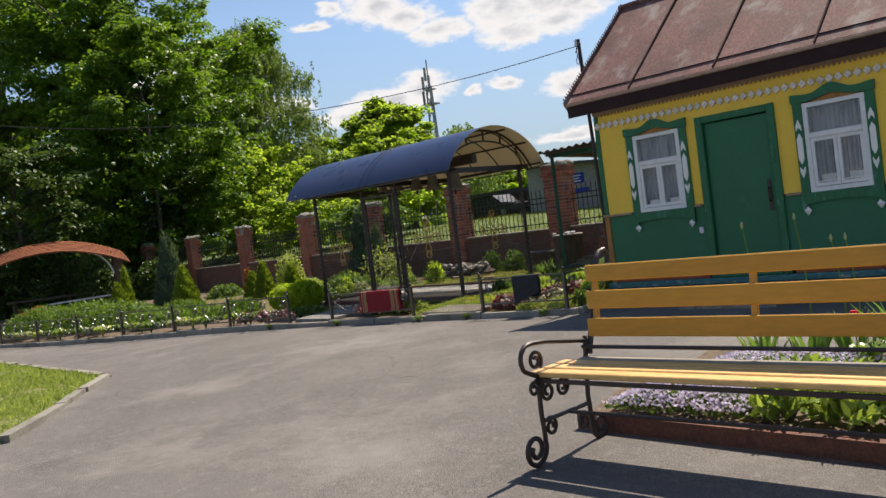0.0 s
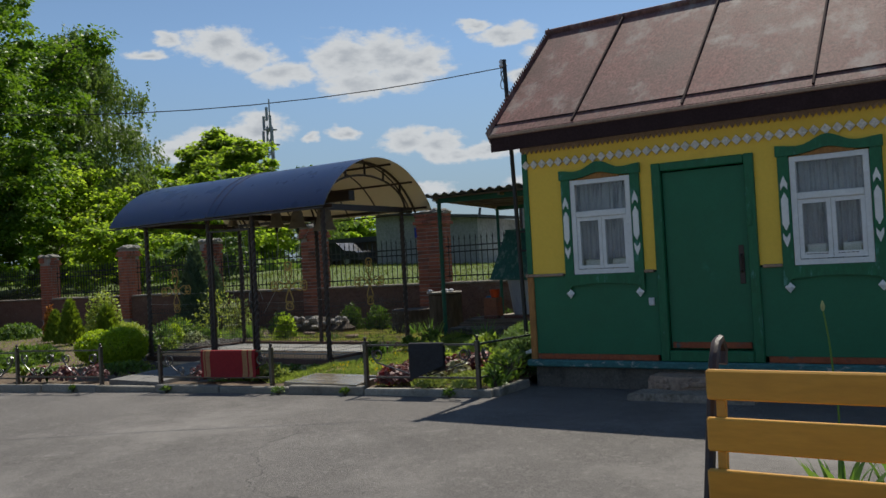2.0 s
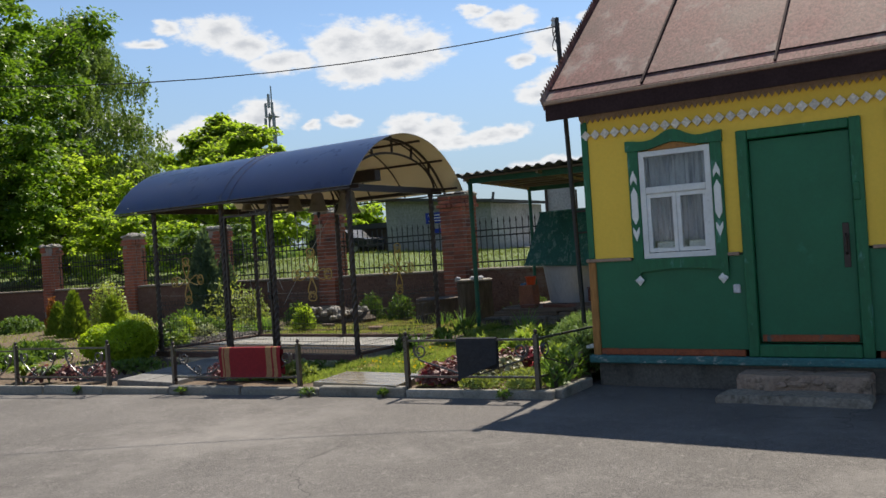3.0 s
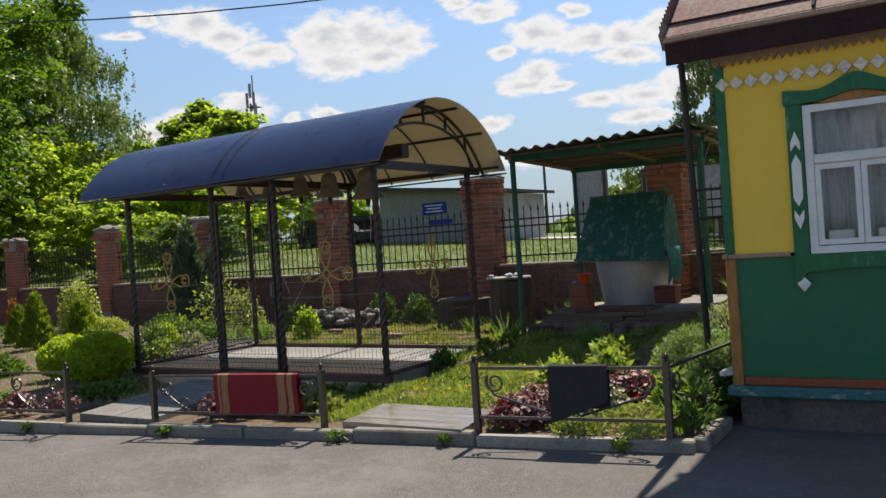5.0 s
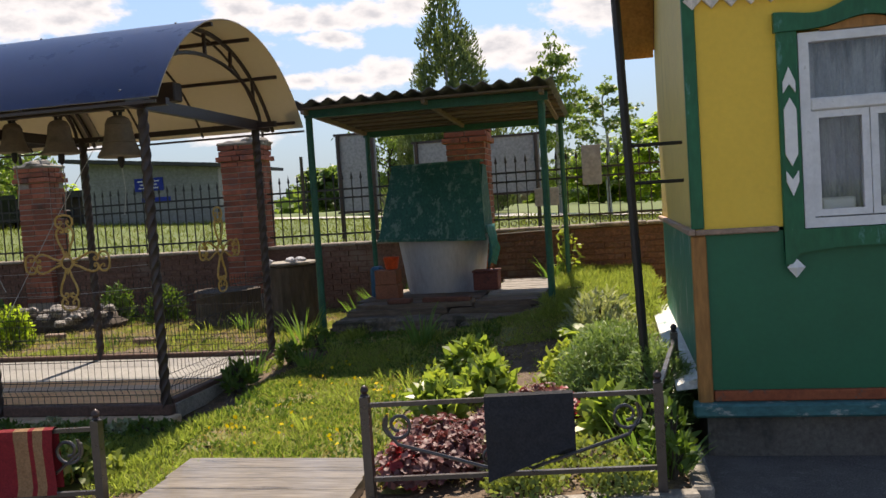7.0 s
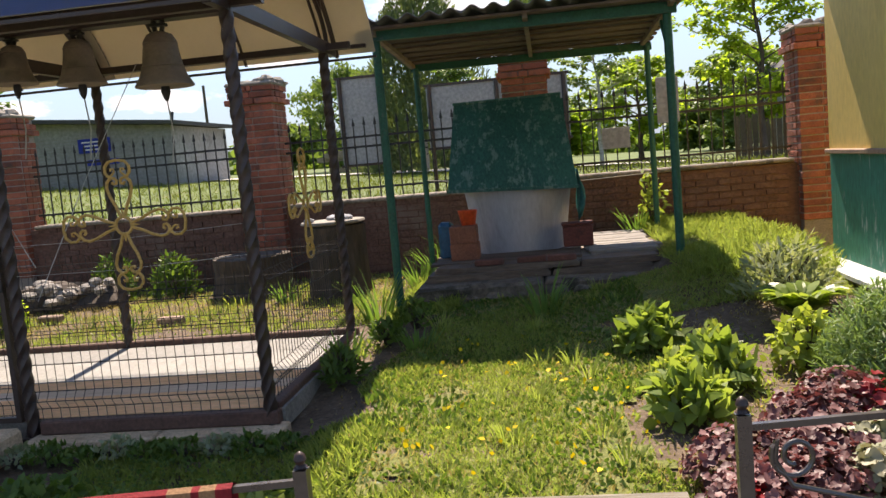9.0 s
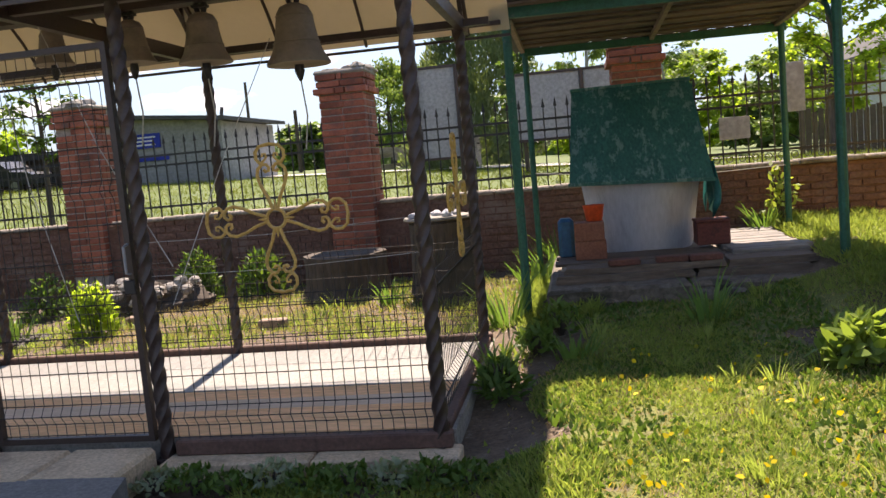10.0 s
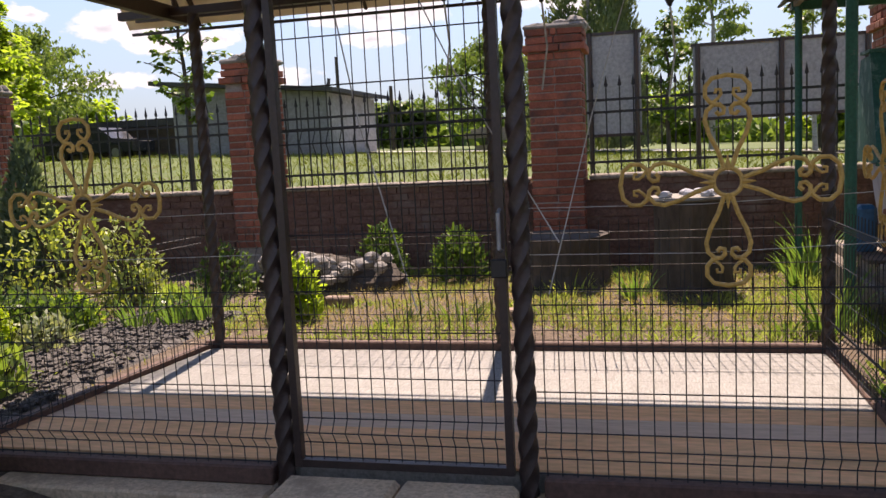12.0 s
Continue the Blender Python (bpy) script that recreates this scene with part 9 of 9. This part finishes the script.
for k, (bx, by, hh) in enumerate(((-2.0, 5.7, 0.34), (-1.93, 5.8, 0.3))):
    tl = thing("tulip", (bx, by, 0.03), "single red tulip in the flower bed", "flower", "red tulips")
    part("stem", Mesh().tube([(bx, by, 0.0), (bx + 0.01, by, 0.03 + hh)], 0.005, 5), "iris", tl)
    part("petals", Mesh().lathe([(0.008, 0), (0.028, 0.02), (0.032, 0.05), (0.022, 0.075)], (bx + 0.01, by, 0.03 + hh), 8), "red_petal", tl, "red tulip head")

# lawns
def not_lawn(x, y):
    if -9.7 < x < -7.5 and 12.98 < y < 15.25:
        return True
    if x > -8.25 and y < 11.9 and (x > -8.1 + 0.2 * math.sin(y * 3)):
        return True
    if -9.2 < x < -8.05 and y < 9.14:
        return True
    if x < -9.55 + 0.18 * math.sin(y * 2.7) and 10.3 < y < 13.0:
        return True
    if x < -9.95 and y < 12.62:
        return y > 10.25 or x < -11.0 or (y < 9.2 and x < -9.4)
    return False


turf = Mesh()
txs, tys = steps(-9.95, -5.6, 58), steps(8.8, 15.98, 96)
turf.v = [(x, y, ground_z(x, y) + 0.012 + 0.022 * noise.noise((x * 1.7, y * 1.7, 3.0))) for x in txs for y in tys]
turf.f = [(i * 97 + j, (i + 1) * 97 + j, (i + 1) * 97 + j + 1, i * 97 + j + 1) for i in range(58) for j in range(96)
          if not not_lawn(txs[i], tys[j]) and noise.noise((txs[i] * 2.1, tys[j] * 2.1, 9.0)) > -0.33 and not (txs[i] > -6.55 and tys[j] < 12.9)]
single("lawn_turf", turf, "turf", (0, 0, 0), "green turf with bare earthy spots", "lawn", kind="structure", smooth=True)
def lawn_z(x, y):
    return ground_z(x, y) + 0.012 + 0.022 * noise.noise((x * 1.7, y * 1.7, 3.0))


grass_patch("lawn_grass", [(-9.95, -6.5, 8.85, 13.0), (-9.95, -5.6, 13.0, 15.95)], 150000, 0.042, 0.0055, "grass", 400, "sunlit short lawn with dandelions before the well", lawn_z, not_lawn, -0.16)
grass_patch("dry_grass", [(-9.95, -6.5, 8.85, 13.4), (-14.2, -9.95, 12.65, 15.5)], 30000, 0.045, 0.005, "dry_grass", 407, "dry straw-coloured blades among the lawn", lawn_z, not_lawn, -0.6)
grass_patch("lawn_weeds", [(-9.8, -7.9, 9.2, 13.4)], 9000, 0.045, 0.022, "shrub", 406, "broad-leaved weeds among the lawn grass", lawn_z, not_lawn)
grass_patch("rough_grass", [(-7.6, -5.6, 12.4, 15.95), (-9.9, -9.3, 12.6, 15.9)], 22000, 0.12, 0.009, "grass", 401, "longer rough grass by the shelter", lawn_z, lambda x, y: -9.75 < x < -7.5 and 13.6 < y < 15.25)
grass_patch("back_grass", [(-14.6, -9.95, 12.65, 14.6), (-14.2, -9.95, 14.6, 15.9)], 15000, 0.07, 0.009, "grass", 402, "thin grass and weeds behind the pavilion", ground_z, None, -0.1)
grass_patch("corner_grass", [(-11.0, -9.4, 9.0, 10.25), (-9.6, -9.1, 8.7, 9.3)], 9000, 0.09, 0.009, "grass", 403, "grass between low fence and pavilion", ground_z)
grass_patch("garden_grass", [(-24, -14.2, 9.0, 15.8)], 5000, 0.08, 0.012, "grass", 404, "sparse weeds between garden shrubs", ground_z)
grass_patch("island_grass", [(-17, -8.4, 0.5, 5.2)], 52000, 0.085, 0.011, "grass", 405, "short lawn on the yard's grass island", lambda x, y: -0.065, lambda x, y: y > 4.48 + (-11.0 - x) * 0.05 or (x > -11.1 and y > 2.2 + (-8.2 - x) * 0.77) or x > -8.3)
# taller tufts that the mower left, and the coarse grains of the gravel strip
tuft = random.Random(52)
for k in range(34):
    bx, by = tuft.uniform(-9.6, -8.0), tuft.uniform(9.2, 13.2)
    if not not_lawn(bx, by):
        blade_clump("grass_tuft", bx, by, 0.12, 26, tuft.uniform(0.09, 0.17), 0.006, "grass", 800 + k, "taller tuft of green grass in the lawn", "grass", lawn_z(bx, by), "grass tufts in the lawn")
pebbles = Mesh()
for k in range(1500):
    bx, by = tuft.uniform(-15.25, -14.3), tuft.uniform(10.4, 13.5)
    q = tuft.uniform(0.012, 0.034)
    pebbles.rock((bx, by, ground_z(bx, by) + 0.038), (q, q * tuft.uniform(0.7, 1.0), q * 0.55), k, 5, 3)
tagged(new("gravel_stones", pebbles.data("gravel_stones", MAT["gravel"])), "loose grey stone chips on the gravel strip", "gravel", kind="stuff")
carpet("dandelions", ((-9.4, -8.1, 9.3, 11.8, 0.75), (-9.4, -8.0, 11.8, 13.4, 0.25)), 110, 0.03, "yellow_petal", 410, "scattered yellow dandelions in the lawn", 0.15, 0.03)
carpet("clover", ((-10.9, -9.35, 8.95, 10.2, 1.0),), 1300, 0.02, "shrub", 411, "low clover leaves in the grass", -0.02, 0.06)
carpet("clover", ((-14.3, -10.0, 12.8, 14.0, 1.0),), 720, 0.02, "shrub", 414, "low clover leaves in the grass", 0.1, 0.05)

# tall flower stalks with closed pale buds behind the bench
for k, (bx, by, hz) in enumerate(((-2.93, 6.23, 1.035), (-2.55, 6.3, 1.06), (-2.3, 6.3, 0.88), (-2.2, 6.3, 0.88))):
    al = thing("allium", (bx + 0.03, by, 0.02), "tall flower stalk with a closed pale bud", "flower", "budding stalks in the bed")
    part("stalk", Mesh().tube([(bx + 0.05, by, 0.0), (bx + 0.045, by, hz * 0.5), (bx + 0.02, by, hz * 0.85), (bx, by, hz)], [0.007, 0.006, 0.005, 0.004], 6), "iris", al, smooth=True)
    part("bud", Mesh().lathe([(0.004, -0.012), (0.009, 0.0), (0.012, 0.016), (0.007, 0.032), (0.002, 0.045)], (bx, by, hz), 10), "grey_leaf", al, "pale closed bud", smooth=True)

# leaves by the cottage corner
for k, (bx, by, rr_, hh) in enumerate(((-6.6, 9.06, 0.09, 0.16), (-6.6, 9.36, 0.12, 0.26), (-6.66, 9.6, 0.13, 0.26))):
    bush("leafy_plant", bx, by, rr_, hh, "shrub", 70, 0.09, 0.035, 720 + k, "leafy green plant by the cottage corner", "plant", z0=0.06, group="plants by the cottage corner", upright=0.7)
grass_patch("edge_weeds", [(-9.95, -9.3, 10.2, 13.0), (-11.2, -9.6, 8.95, 10.2), (-14.2, -12.98, 9.3, 10.2), (-9.95, -9.5, 10.4, 12.6)], 3000, 0.07, 0.018, "grass", 412, "small weeds on bare soil around the pavilion", ground_z, None, 0.0)
grass_patch("soil_litter", [(-10.0, -9.2, 10.2, 13.2), (-14.4, -9.6, 12.7, 15.6), (-11.2, -9.6, 8.95, 10.2), (-22.0, -14.2, 8.6, 14.0)], 9000, 0.03, 0.012, "dry_grass", 413, "dry scraps on bare garden soil", ground_z, None, -1.0)
# weeds in the joint between kerb and asphalt
for k, (bx, rr_) in enumerate(((-10.72, 0.09), (-9.07, 0.13), (-6.95, 0.1), (-8.2, 0.06), (-12.3, 0.06))):
    bush("kerb_weed", bx, kerb_y(bx) - 0.05, rr_ * 0.65, 0.05, "shrub", 90, 0.042, 0.016, 740 + k, "small green weed in the kerb joint", "plant", z0=0.0, group="weeds along the kerb", upright=0.5)
